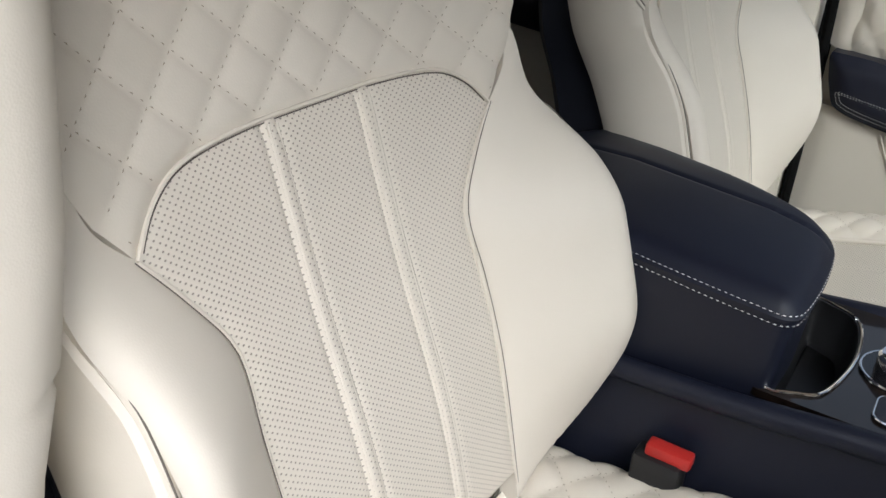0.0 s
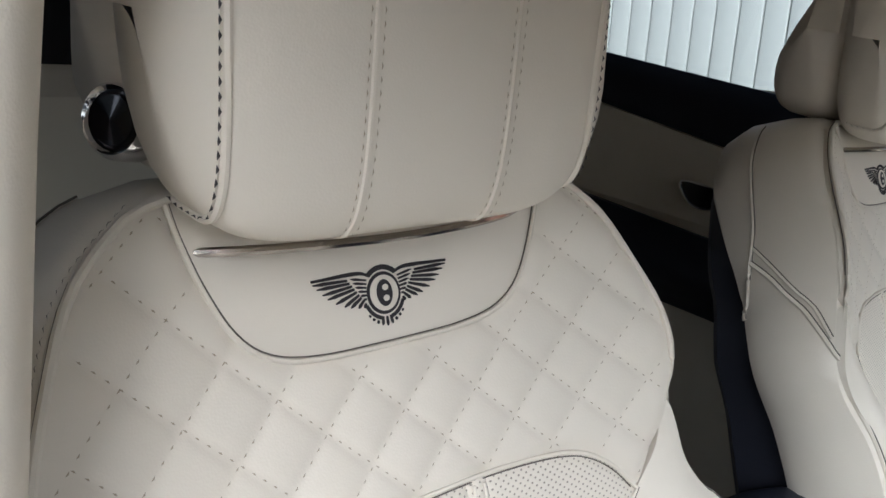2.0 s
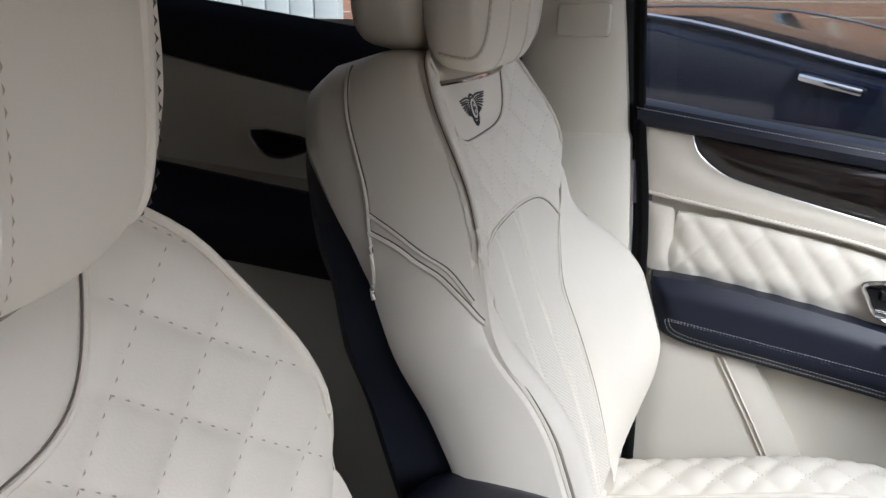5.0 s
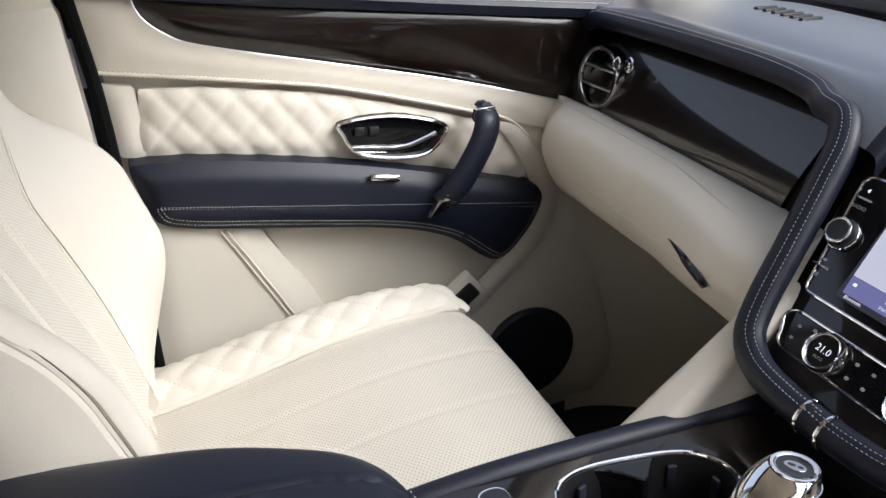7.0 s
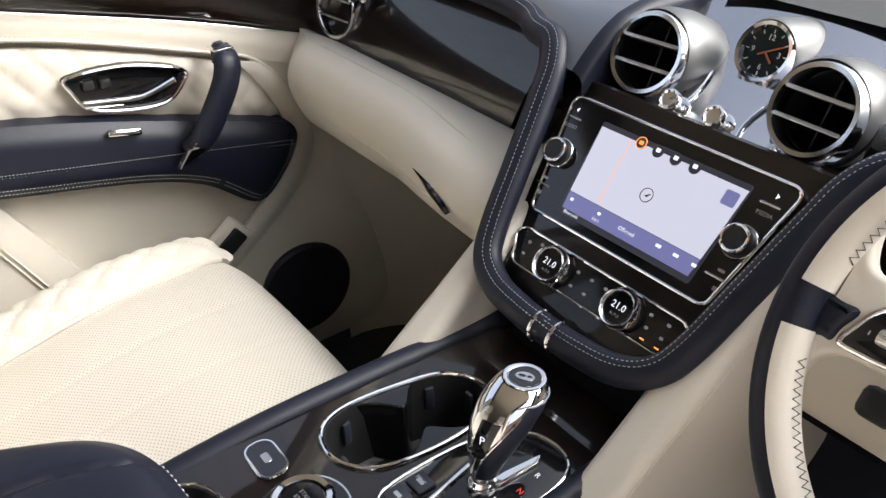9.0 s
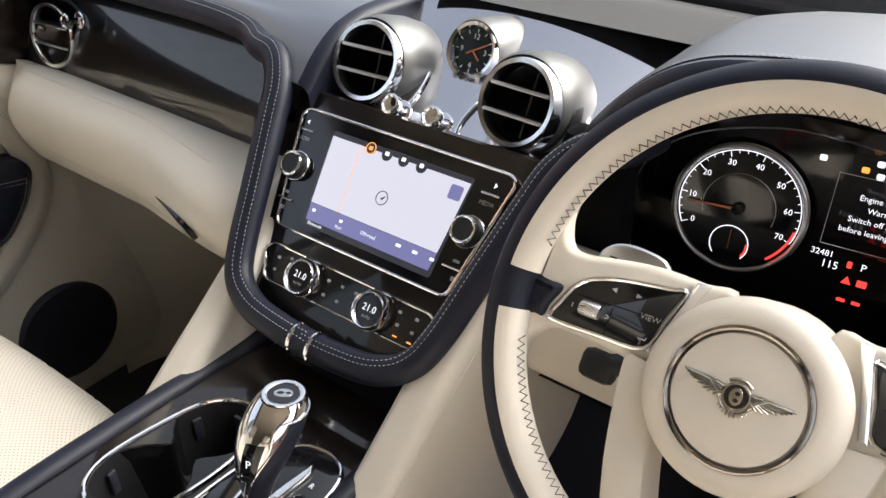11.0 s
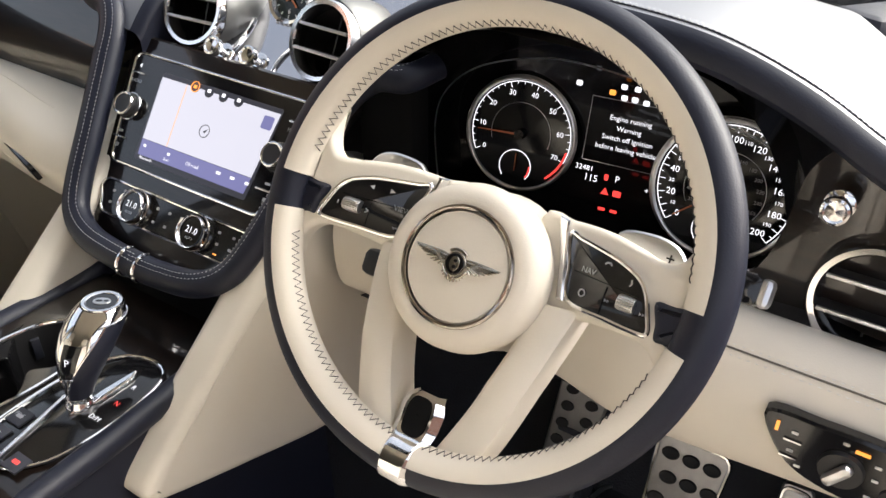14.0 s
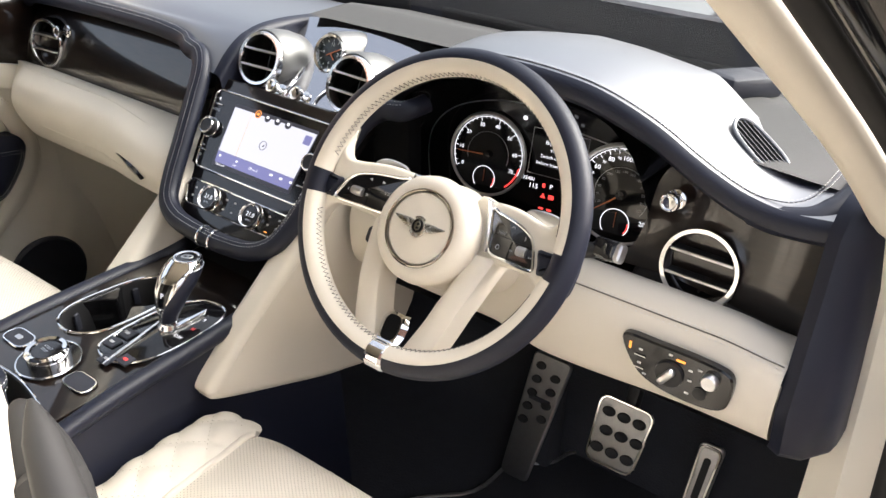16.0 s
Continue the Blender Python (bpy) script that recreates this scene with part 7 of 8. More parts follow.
bin_ = thing("console_bin", (0, 0.13, 0.40), "open black console bin with a chrome rim", "storage bin")
bp2 = BIN if area(BIN) > 0 else BIN[::-1]
part("liner", Geo().loft([lv(inset(bp2, -0.001), 0.4066), lv(inset(bp2, 0.003), 0.4060), lv(inset(bp2, 0.006), 0.36), lv(inset(bp2, 0.012), 0.352)], cap1=True), BLACK, bin_)
part("rim", Geo().tube(lv(bp2, 0.4068), 0.0018, 8, closed=True), CHROME, bin_)
arm = thing("centre_armrest", (-0.002, -0.04, 0.36), "navy leather armrest box with white stitching", "armrest")
LID = smooth_line([(-0.138, -0.215), (-0.133, -0.12), (-0.124, -0.03), (-0.104, 0.030), (-0.078, 0.074), (-0.040, 0.099), (0.020, 0.107), (0.080, 0.106), (0.108, 0.097), (0.117, 0.065), (0.116, -0.05), (0.108, -0.215)], 5, True)
LID = LID if area(LID) > 0 else LID[::-1]
lid_surf = lambda x, y: np.stack([x, y, 0.498 + 0.10 * np.clip(0.10 - y, 0, 0.22) - 0.55 * np.clip(x + 0.03, 0, 1) ** 2 - 1.1 * np.clip(-0.05 - x, 0, 1) ** 2 - 1.6 * np.clip(y - 0.055, 0, 1) ** 2], -1)
lid_groove = lambda x, y, dist: -0.0032 * np.exp(-((x + 0.046 - 0.25 * np.clip(y - 0.03, 0, 1)) / 0.0028) ** 2) * ease(0.002, 0.012, dist)
part("lid", panel(LID, lid_surf, lid_groove, step=0.004, puff=0.013, roll=0.013, skirt=0.004), NAVY, arm, "padded navy leather lid with a creased top")
bo = inset(LID, 0.004)
rim_z = lambda q, drop: np.concatenate([q, lid_surf(q[:, 0], q[:, 1])[:, 2:] - drop], 1)
part("box", Geo().loft([lv(inset(bo, 0.016), 0.36), lv(inset(bo, 0.006), 0.40), rim_z(inset(bo, 0.001), 0.012), rim_z(bo, 0.004), rim_z(inset(bo, 0.002), 0.001)], cap0=True, cap1=True), NAVY, arm)
ok = LID[LID[:, 1] > -0.19]
k = int(np.argmax(np.linalg.norm(np.diff(ok, axis=0), axis=1))) + 1
ok = np.roll(ok, -k, 0)
out_n = unit(ok - (0, -0.05))
for dz, o in ((0.0035, -0.0008), (-0.0085, -0.0025)):
    line = rim_z(ok + out_n * o, -dz)
    nrm = np.concatenate([out_n, np.full((len(ok), 1), 0.5)], 1)
    part("lid_stitching", stitches(even(line, 0.004), 0.0042, 0.0015, 0.0009, normal=unit(arr((0.6, 0.3, 0.7)))), WHITETHREAD, arm)
hinge = Geo().box((-0.03, -0.225, 0.475), (0.16, 0.06, 0.06), bevel=0.02)
part("hinge_cover", hinge, NAVY, arm)

# ---- steering wheel ----
W_TILT = radians(33)
W_AT = arr((0.396, 0.470, 0.636))
W_UP = arr((0, math.sin(W_TILT), math.cos(W_TILT)))
W_OUT = np.cross(EX, W_UP)
W_R, W_T = 0.1715, 0.0152


def wp(x, v, d=0.0):
    return W_AT + x * EX + v * W_UP + d * W_OUT


wheel = thing("steering_wheel", wp(0, -0.03, -0.09), "cream and navy leather steering wheel with chrome details", "steering wheel")


def rim_patch(phi0, phi1, th0, th1, t, n, m):
    ph, th = np.linspace(radians(phi0), radians(phi1), n), np.linspace(radians(th0), radians(th1), m)

    def fn(a, b):
        r = W_R + t * np.cos(b) * 1.05
        return W_AT + (r * np.sin(a))[..., None] * EX + (r * np.cos(a))[..., None] * W_UP + (t * np.sin(b))[..., None] * W_OUT

    return Geo().sheet(fn, ph, th)


part("rim", rim_patch(0, 360, 0, 360, W_T, 121, 25), NAVY, wheel, "navy leather outer rim")
for a0, a1 in ((-89, 89), (99, 261)):
    part("rim_leather", rim_patch(a0, a1, 92, 238, W_T + 0.0008, 81, 17), CREAM, wheel, "cream leather inner rim")
    zig = []
    for k, a in enumerate(np.arange(a0 + 8, a1 - 6, 1.1)):
        b = radians(150 if k % 2 else 174)
        r, h = W_R + (W_T + 0.0013) * math.cos(b) * 1.05, (W_T + 0.0013) * math.sin(b)
        zig.append(wp(r * math.sin(radians(a)), r * math.cos(radians(a)), h))
    part("cross_stitching", Geo().tube(zig, 0.00055, 4), DARKTHREAD, wheel, "dark cross stitching")
part("rim_seam", rim_patch(2, 2.5, 92, 240, W_T + 0.0014, 3, 14), CREAM, wheel)
HV, HD = -0.0225, 0.008
part("hub", Geo().lathe([(0.050, -0.045), (0.060, -0.030), (0.0625, -0.012), (0.0605, -0.001), (0.055, 0.005), (0.047, 0.0075), (0.042, 0.006)], wp(0, HV, HD), W_OUT, 56, cap=False), CREAM, wheel, "cream leather hub")
pad = part("horn_pad", Geo().lathe([(0.0415, 0.003), (0.0395, 0.0065), (0.030, 0.0078), (0.0, 0.0085)], wp(0, HV, HD), W_OUT, 48, cap=False), CREAM, wheel, "round cream horn pad")
part("hub_ring", Geo().tube(arr([wp(x, HV + v, HD + 0.0066) for x, v in circle(0.0428, 56)]), 0.0019, 8, closed=True, up=W_OUT), DARKCHROME, wheel, "polished ring round the horn pad")
part("hub_back", Geo().lathe([(0.056, -0.03), (0.062, -0.06), (0.056, -0.075)], wp(0, HV, HD), W_OUT, 40, cap=False), CREAM, wheel)


def dish(g):
    """Sinks the spokes towards the hub."""
    g.v = [v - W_OUT * (0.30 * np.clip(0.139 - np.abs((v - W_AT) @ EX), 0, 0.10))[:, None] for v in g.v]
    return g


def ccw(q):
    return q if area(q) > 0 else q[::-1]


def wheel_mark(pts, at_, s, r=0.0005):
    """A short printed line on a button pod."""
    return dish(Geo().tube(arr([wp(s * (at_[0] + x), at_[1] + v, 0.0003) for x, v in pts]), r, 5))


NICKEL = material("aged_nickel", (0.55, 0.51, 0.43), 0.22, metal=1.0, mottle=0.1, mottle_size=0.01)
for s in (1, -1):
    spoke = smooth_line([(0.030, 0.030), (0.055, 0.034), (0.085, 0.0345), (0.110, 0.0305), (0.130, 0.0265), (0.143, 0.029), (0.150, 0.045), (0.153, 0.068), (0.162, 0.055), (0.168, 0.030), (0.170, 0.0), (0.168, -0.034), (0.160, -0.062), (0.152, -0.060), (0.1495, -0.045), (0.142, -0.034), (0.130, -0.0290), (0.105, -0.0295), (0.085, -0.032), (0.06, -0.040), (0.035, -0.045)], 4, True) * (s, 1)
    part("side_spoke", dish(Geo().pad(ccw(spoke), wp(0, 0, -0.022), EX, W_UP, 0.019, 0.0055)), CREAM, wheel, "cream leather spoke")
    grip = smooth_line([(0.1365, 0.000), (0.150, 0.0015), (0.168, 0.0045), (0.182, 0.006), (0.1845, -0.012), (0.181, -0.036), (0.164, -0.036), (0.152, -0.0255), (0.143, -0.0245), (0.1405, -0.014)], 4, True) * (s, 1)
    part("spoke_leather", Geo().pad(ccw(grip), wp(0, 0, -0.016), EX, W_UP, 0.0172, 0.006), NAVY, wheel, "navy leather spoke end")
    podq = ccw(smooth_line([(0.0595, 0.0245), (0.070, 0.0235), (0.083, 0.0215), (0.100, 0.0185), (0.113, 0.0145), (0.122, 0.0100), (0.129, 0.002), (0.135, -0.012), (0.1378, -0.020), (0.1335, -0.0235), (0.105, -0.023), (0.0735, -0.0205), (0.0665, 0.0015)], 4, True) * (s, 1))
    pod = part("button_pod", dish(Geo().plate(podq, wp(0, 0, -0.008), EX, W_UP, 0.0078, 0.002)), GLOSS, wheel, "gloss black button pod")
    part("pod_rim", dish(Geo().tube(arr([wp(x, v, -0.0008) for x, v in podq]), 0.0019, 8, closed=True, up=W_OUT)), CHROME, pod, "chrome pod outline")
    rx = 0.113 if s < 0 else 0.118
    part("thumb_roller", dish(Geo().lathe([(0.0, -0.0065), (0.0050, -0.0065), (0.0056, -0.004), (0.0056, 0.004), (0.0050, 0.0065), (0.0, 0.0065)], wp(s * rx, -0.008, 0.001), EX, 20)), SATIN, pod, "knurled metal roller")
    for k in range(-3, 4):
        part("roller_rib", dish(Geo().box(wp(s * rx, -0.008 + 0.0052 * math.sin(k * 0.32), 0.001 + 0.0052 * math.cos(k * 0.32)), (0.0118, 0.0006, 0.0012), [EX, W_UP, W_OUT])), CHROME, pod)
    part("key_gap", wheel_mark([(0, 0.0), (0.0, -0.020)], (0.100, -0.002), s, 0.0003), VOID, pod)
    part("key_gap", wheel_mark([(0.0, 0.0), (0.052, -0.002)], (0.072, 0.001), s, 0.0003), VOID, pod)
    if s < 0:
        for u, v, sh in ((0.103, 0.0105, [(-0.0022, 0), (0.0016, 0.0018), (0.0016, -0.0018)]), (0.087, 0.0115, [(0.0022, 0), (-0.0016, -0.0018), (-0.0016, 0.0018)])):
            part("key_symbol", dish(Geo().plate(ccw(arr(sh)), wp(-u, v, -0.0002), EX, W_UP, 0.0005, 0.0001)), SYMBOL, pod)
        part("key_symbol", wheel_mark([(-0.002, 0.001), (-0.002, -0.001), (0.003, -0.001), (0.0015, -0.0022)], (0.076, -0.014), s), SYMBOL, pod)
        part("key_symbol", wheel_mark([(0.001, 0.0015), (-0.0015, 0.0), (0.001, -0.0015)], (0.102, -0.009), s), SYMBOL, pod)
        part("key_symbol", wheel_mark([(0.0, 0.0015), (0.0, -0.0015)], (0.1255, -0.009), s), SYMBOL, pod)
        part("lettering", dish(lettering("VIEW", 0.0056, wp(-0.0755, 0.000, 0.0), EX, W_UP)), SYMBOL, pod)
    else:
        part("key_symbol", wheel_mark([(-0.0025, 0.0005), (-0.0010, 0.0020), (0.0014, 0.0020), (0.0028, 0.0006)], (0.096, 0.012), s, 0.0007), SYMBOL, pod)
        part("key_symbol", wheel_mark([(-0.0008, 0.0022), (0.0002, -0.0004), (-0.0010, -0.0022)], (0.117, 0.006), s, 0.0006), SYMBOL, pod)
        part("key_symbol", dish(Geo().tube(arr([wp(0.083 + x, -0.012 + v, 0.0003) for x, v in circle(0.0024, 16)]), 0.0006, 5, closed=True, up=W_OUT)), SYMBOL, pod)
        for u in (0.1035, 0.131):
            for o in (-0.0014, 0.0008):
                part("key_symbol", dish(Geo().plate(ccw(arr([(o - 0.0009, -0.0012), (o + 0.0009, 0.0), (o - 0.0009, 0.0012)])), wp(u, -0.011, -0.0002), EX, W_UP, 0.0005, 0.0001)), SYMBOL, pod)
        part("lettering", dish(lettering("NAV", 0.0056, wp(0.083, 0.004, 0.0), EX, W_UP)), SYMBOL, pod)
    brace = arr([(0.047, 0.0345), (0.056, 0.0335), (0.0575, 0.0255), (0.0645, 0.0015), (0.0712, -0.0225), (0.0650, -0.0225), (0.0588, 0.001), (0.052, 0.020)]) * (s, 1)
    part("hub_brace", dish(Geo().plate(ccw(brace), wp(0, 0, -0.006), EX, W_UP, 0.0085, 0.0014)), CHROME, wheel, "chrome strip beside the hub")
    outer = smooth_line([(0.086, -0.026), (0.083, -0.044), (0.075, -0.080), (0.064, -0.122), (0.055, -0.150), (0.046, -0.168)], 5)
    inner = smooth_line([(0.050, -0.030), (0.048, -0.055), (0.0435, -0.080), (0.034, -0.115), (0.022, -0.146), (0.013, -0.168)], 5)
    rings = []
    for k, (o, q) in enumerate(zip(outer, inner)):
        sink = -0.31 * max(0.052 * (1 - k / 12), 0)
        prof = [(0.0, -0.040), (0.0, -0.012), (0.05, -0.006), (0.16, -0.0035), (0.5, -0.0025), (0.84, -0.0035), (0.95, -0.006), (1.0, -0.012), (1.0, -0.040)]
        rings.append(arr([wp(s * (o[0] + (q[0] - o[0]) * f), o[1] + (q[1] - o[1]) * f, d + sink) for f, d in prof]))
    part("lower_spoke", Geo().loft(rings if s < 0 else [r[::-1] for r in rings], cap0=True, cap1=True), CREAM, wheel, "cream leather lower spoke")
    paddle = smooth_line([(0.085, 0.010), (0.120, 0.012), (0.134, 0.016), (0.138, 0.028), (0.128, 0.039), (0.108, 0.042), (0.085, 0.036)], 4, True) * (s, 1)
    pd = part("shift_paddle", Geo().plate(ccw(paddle), wp(0, 0, -0.055), EX, W_UP, 0.005, 0.0015), SATIN, wheel, "satin metal shift paddle")
    part("paddle_mark", Geo().box(wp(s * 0.126, 0.029, -0.0495), (0.006, 0.0012, 0.0006), [EX, W_UP, W_OUT]), BLACK, pd)
    if s > 0:
        part("paddle_mark", Geo().box(wp(s * 0.126, 0.029, -0.0495), (0.0012, 0.006, 0.0006), [EX, W_UP, W_OUT]), BLACK, pd)
emblem(wheel, wp(0, HV + 0.002, HD + 0.0086), EX, W_UP, 0.064, NICKEL, 0.0016, GLOSS, 0.55)
CLIP = arr([(-0.121, -0.010, 0.0105), (-0.124, -0.003, 0.0135), (-0.132, -0.001, 0.0165), (-0.145, 0.000, 0.0160), (-0.153, 0.004, 0.0150), (-0.158, 0.011, 0.0142), (-0.164, 0.0165, 0.0136), (-0.172, 0.0185, 0.0130), (-0.180, 0.0170, 0.0126), (-0.186, 0.0115, 0.0122), (-0.189, 0.004, 0.0118)])


def clip_surf(u, v, lift=0.0):
    k = np.arange(len(CLIP))
    q, d, w = np.interp(v, k, CLIP[:, 0]), np.interp(v, k, CLIP[:, 1]), np.interp(v, k, CLIP[:, 2])
    edge = -0.004 * np.clip(np.abs(u) * 1.15 - 0.85, 0, 1) / 0.3 * 1.0
    return W_AT + (u * w)[..., None] * EX + q[..., None] * W_UP + (d + edge + lift)[..., None] * W_OUT


part("bottom_clip", Geo().sheet(clip_surf, np.linspace(-1.12, 1.12, 19), np.linspace(0, len(CLIP) - 1, 40)), CHROME, wheel, "chrome clip at the foot of the wheel")
part("clip_slot", Geo().sheet(lambda a, r: clip_surf(0.62 * r * np.sign(np.cos(a)) * np.abs(np.cos(a)) ** 0.6, 2.35 + 1.55 * r * np.sign(np.sin(a)) * np.abs(np.sin(a)) ** 0.6, 0.0008), np.linspace(0, 2 * math.pi, 33), np.linspace(0.02, 1, 5)), VOID, wheel, "dark slot in the clip")
column = thing("steering_column", (0.394, 0.62, 0.46), "cream trimmed steering column with black stalks", "steering column")
part("shroud", Geo().loft([wp(0, HV - 0.005, -h) + np.stack([x * np.cos(np.arange(28) * math.pi / 14), 0 * np.arange(28), 0 * np.arange(28)], 1) * 1 + (np.sin(np.arange(28) * math.pi / 14) * y)[:, None] * W_UP for h, x, y in ((0.065, 0.045, 0.036), (0.09, 0.060, 0.046), (0.15, 0.062, 0.048), (0.22, 0.060, 0.045))], cap0=True, cap1=True), CREAM, column, "cream column shroud")
part("column_gaiter", Geo().lathe([(0.040, 0.0), (0.040, 0.04)], wp(0, HV, -0.085), W_OUT, 28, cap=False), BLACK, column)
for s in (1, -1):
    p0, p1 = wp(s * 0.05, HV + 0.0, -0.09), wp(s * (0.172 if s > 0 else 0.122), (0.026 if s > 0 else -0.056), -0.09)
    st = part("stalk", Geo().tube(smooth_line([p0, (p0 + p1) / 2, p1], 5), 0.009, 12), BLACK, column, "black column stalk")
    part("stalk_tip", Geo().box(p1, (0.030, 0.024, 0.018), [EX, W_UP, W_OUT], 0.006), BLACK if s < 0 else GLOSS, st)
    if s > 0:
        part("stalk_end", Geo().box(p1 + EX * 0.017, (0.010, 0.022, 0.019), [EX, W_UP, W_OUT], 0.005), SATIN, st)

# ---- pedals, mat, doorway ----
pn, pu = unit((0, -0.86, 0.5)), unit((0, 0.5, 0.86))
STEEL = material("brushed_steel", (0.36, 0.36, 0.37), 0.32, metal=1.0, mottle=0.12, mottle_size=0.01)
brake = thing("brake_pedal", (0.515, 0.85, 0.02), "brushed metal brake pedal with rubber studs", "pedal", "pedals")
bp3 = round_rect(0.082, 0.108, 0.014, 4, top=0.092)
part("pad", Geo().plate(bp3, (0.515, 0.825, 0.115), EX, pu, 0.010, 0.003), STEEL, brake)
part("pad_rim", Geo().tube(arr([arr((0.515, 0.825, 0.115)) + x * EX + v * pu + pn * 0.010 for x, v in bp3]), 0.0025, 6, closed=True, up=pn), CHROME, brake)
for i in range(3):
    for j in range(3):
        part("stud", Geo().lathe([(0.0, 0.0), (0.0115, 0.0), (0.0115, 0.003), (0.0095, 0.005), (0.006, 0.0035), (0.0, 0.003)], arr((0.515, 0.825, 0.115)) + (i - 1) * 0.027 * EX + (j - 1) * 0.031 * pu + ((j % 2) * 0.006) * EX + pn * 0.009, pn, 18, (1.0, 0.72)), RUBBER, brake)
part("arm", Geo().box((0.515, 0.88, 0.22), (0.02, 0.03, 0.24), [(1, 0, 0), (0, 0.95, -0.3), (0, 0.3, 0.95)], 0.004), BLACK, brake)
gas = thing("accelerator_pedal", (0.64, 0.90, -0.06), "brushed metal accelerator pedal with a raised frame", "pedal", "pedals")
gq = round_rect(0.036, 0.125, 0.010, 4, top=0.042)
part("pad", Geo().plate(gq, (0.640, 0.90, 0.035), EX, pu, 0.010, 0.003), STEEL, gas)
part("pad_rim", Geo().tube(arr([arr((0.640, 0.90, 0.035)) + 0.8 * x * EX + 0.88 * v * pu + pn * 0.0105 for x, v in gq]), 0.003, 6, closed=True, up=pn), CHROME, gas)
part("rubber", Geo().plate(round_rect(0.012, 0.075, 0.005, 4), arr((0.640, 0.90, 0.035)) + pn * 0.010, EX, pu, 0.002, 0.0005), RUBBER, gas)
rest = thing("foot_rest", (0.335, 0.86, -0.10), "metal foot rest with round rubber studs", "foot rest", "pedals")
part("pad", Geo().plate(round_rect(0.056, 0.235, 0.010, 4, top=0.078), (0.335, 0.862, 0.03), EX, pu, 0.008, 0.003), STEEL, rest)
for k in range(9):
    part("stud", Geo().lathe([(0.0, 0.0), (0.010, 0.0), (0.009, 0.005), (0.0, 0.005)], arr((0.335, 0.862, 0.03)) + ((k % 2) - 0.5) * 0.034 * EX + (-0.01 + k * 0.013) * pu + pn * 0.0075, pn, 16, (1, 0.75)), RUBBER, rest)
part("support", Geo().box((0.335, 0.90, -0.02), (0.06, 0.06, 0.18), bevel=0.01), CARPET, rest)
mat_q = smooth_line([(0.20, 0.35), (0.56, 0.35), (0.66, 0.42), (0.66, 0.90), (0.58, 0.955), (0.48, 0.955), (0.39, 0.945), (0.365, 0.89), (0.33, 0.862), (0.303, 0.845), (0.29, 0.74), (0.20, 0.62)], 5, True)
mat_q = mat_q if area(mat_q) > 0 else mat_q[::-1]
fm = thing("floor_mat", (0.42, 0.64, -0.10), "dark carpet floor mat with a grey bound edge", "floor mat")
part("mat", Geo().loft([lv(mat_q, -0.099), lv(mat_q, -0.090), lv(inset(mat_q, 0.004), -0.087)], cap1=True), CARPET, fm)
part("binding", Geo().tube(lv(mat_q, -0.089), 0.005, 8, closed=True), SATIN, fm, "silver grey edge binding")

AP = smooth_line([(0.845, 0.76, 0.60), (0.826, 0.668, 0.676), (0.792, 0.505, 0.812), (0.745, 0.325, 0.951), (0.70, 0.19, 1.06), (0.64, 0.10, 1.15)], 6)
solo("wall_windscreen_pillar", Geo().tube(AP, np.interp(np.arange(len(AP)), [0, 10, 36], [0.021, 0.019, 0.018]), 14, flat=1.0), CREAM_TRIM, "cream trimmed windscreen pillar above the dashboard end", "pillar", kind="structure")
solo("doorway_seal", Geo().tube(AP + arr((0.032, -0.008, 0.010)), 0.011, 10), RUBBER, "black rubber seal along the door opening", "seal", kind="structure")
solo("doorway_frame", Geo().tube(AP + arr((0.075, -0.015, 0.025)), 0.030, 12), GLOSS, "dark painted door frame", "door frame", kind="structure")
kick = [arr([(0.815, 0.64, z), (0.835 + o, 0.625, z), (0.870 + o, 0.64, z), (0.882 + o, 0.70, z), (0.882 + o, 0.82, z), (0.815, 0.82, z)]) for z, o in ((0.70, 0.0), (0.5, 0.012), (0.3, 0.02), (0.0, 0.02), (-0.1, 0.02))]
solo("wall_kick", Geo().loft(kick, cap0=True, cap1=True), CREAM_TRIM, "cream trim below the windscreen pillar", "wall", kind="structure")
solo("doorway_seal_low", Geo().tube([(0.885, 0.60, 0.66), (0.90, 0.60, 0.4), (0.905, 0.60, 0.1), (0.90, 0.58, -0.08)], 0.015, 10), RUBBER, "black rubber seal down the door opening", "seal", kind="structure")
sill = Geo().box((0.80, 0.22, -0.09), (0.10, 0.95, 0.05), bevel=0.012)
solo("trim_sill", sill, CREAM_TRIM, "cream door sill trim", "sill", kind="structure")
far_surf = lambda y, z: np.stack([-0.785 + 0.30 * (z - 0.65), y, z], -1)
far_edge = smooth_line([(0.800, 0.63), (0.789, 0.655), (0.752, 0.744), (0.688, 0.83), (0.60, 0.93), (0.46, 1.05), (0.30, 1.15)], 5)
far_poly = np.concatenate([far_edge, smooth_line([(0.42, 1.15), (0.60, 1.04), (0.75, 0.915), (0.911, 0.762), (1.03, 0.655), (1.06, 0.62)], 4)])
solo("wall_windscreen_pillar_far", panel(far_poly[::-1], far_surf, step=0.012, puff=0.022, roll=0.05, skirt=0.02), CREAM_TRIM, "cream trimmed windscreen pillar beyond the passenger seat", "pillar", kind="structure")
solo("window_seal_far", Geo().tube(over(far_surf, far_edge + (-0.012, -0.004)), 0.013, 8), RUBBER, "black rubber seal along the far pillar", "seal", kind="structure")


# ---- outside ----
def outdoor(name, color, rough, size, amount):
    return material(name, color, rough, grain=0.8, grain_size=size, mottle=amount, mottle_size=0.5)


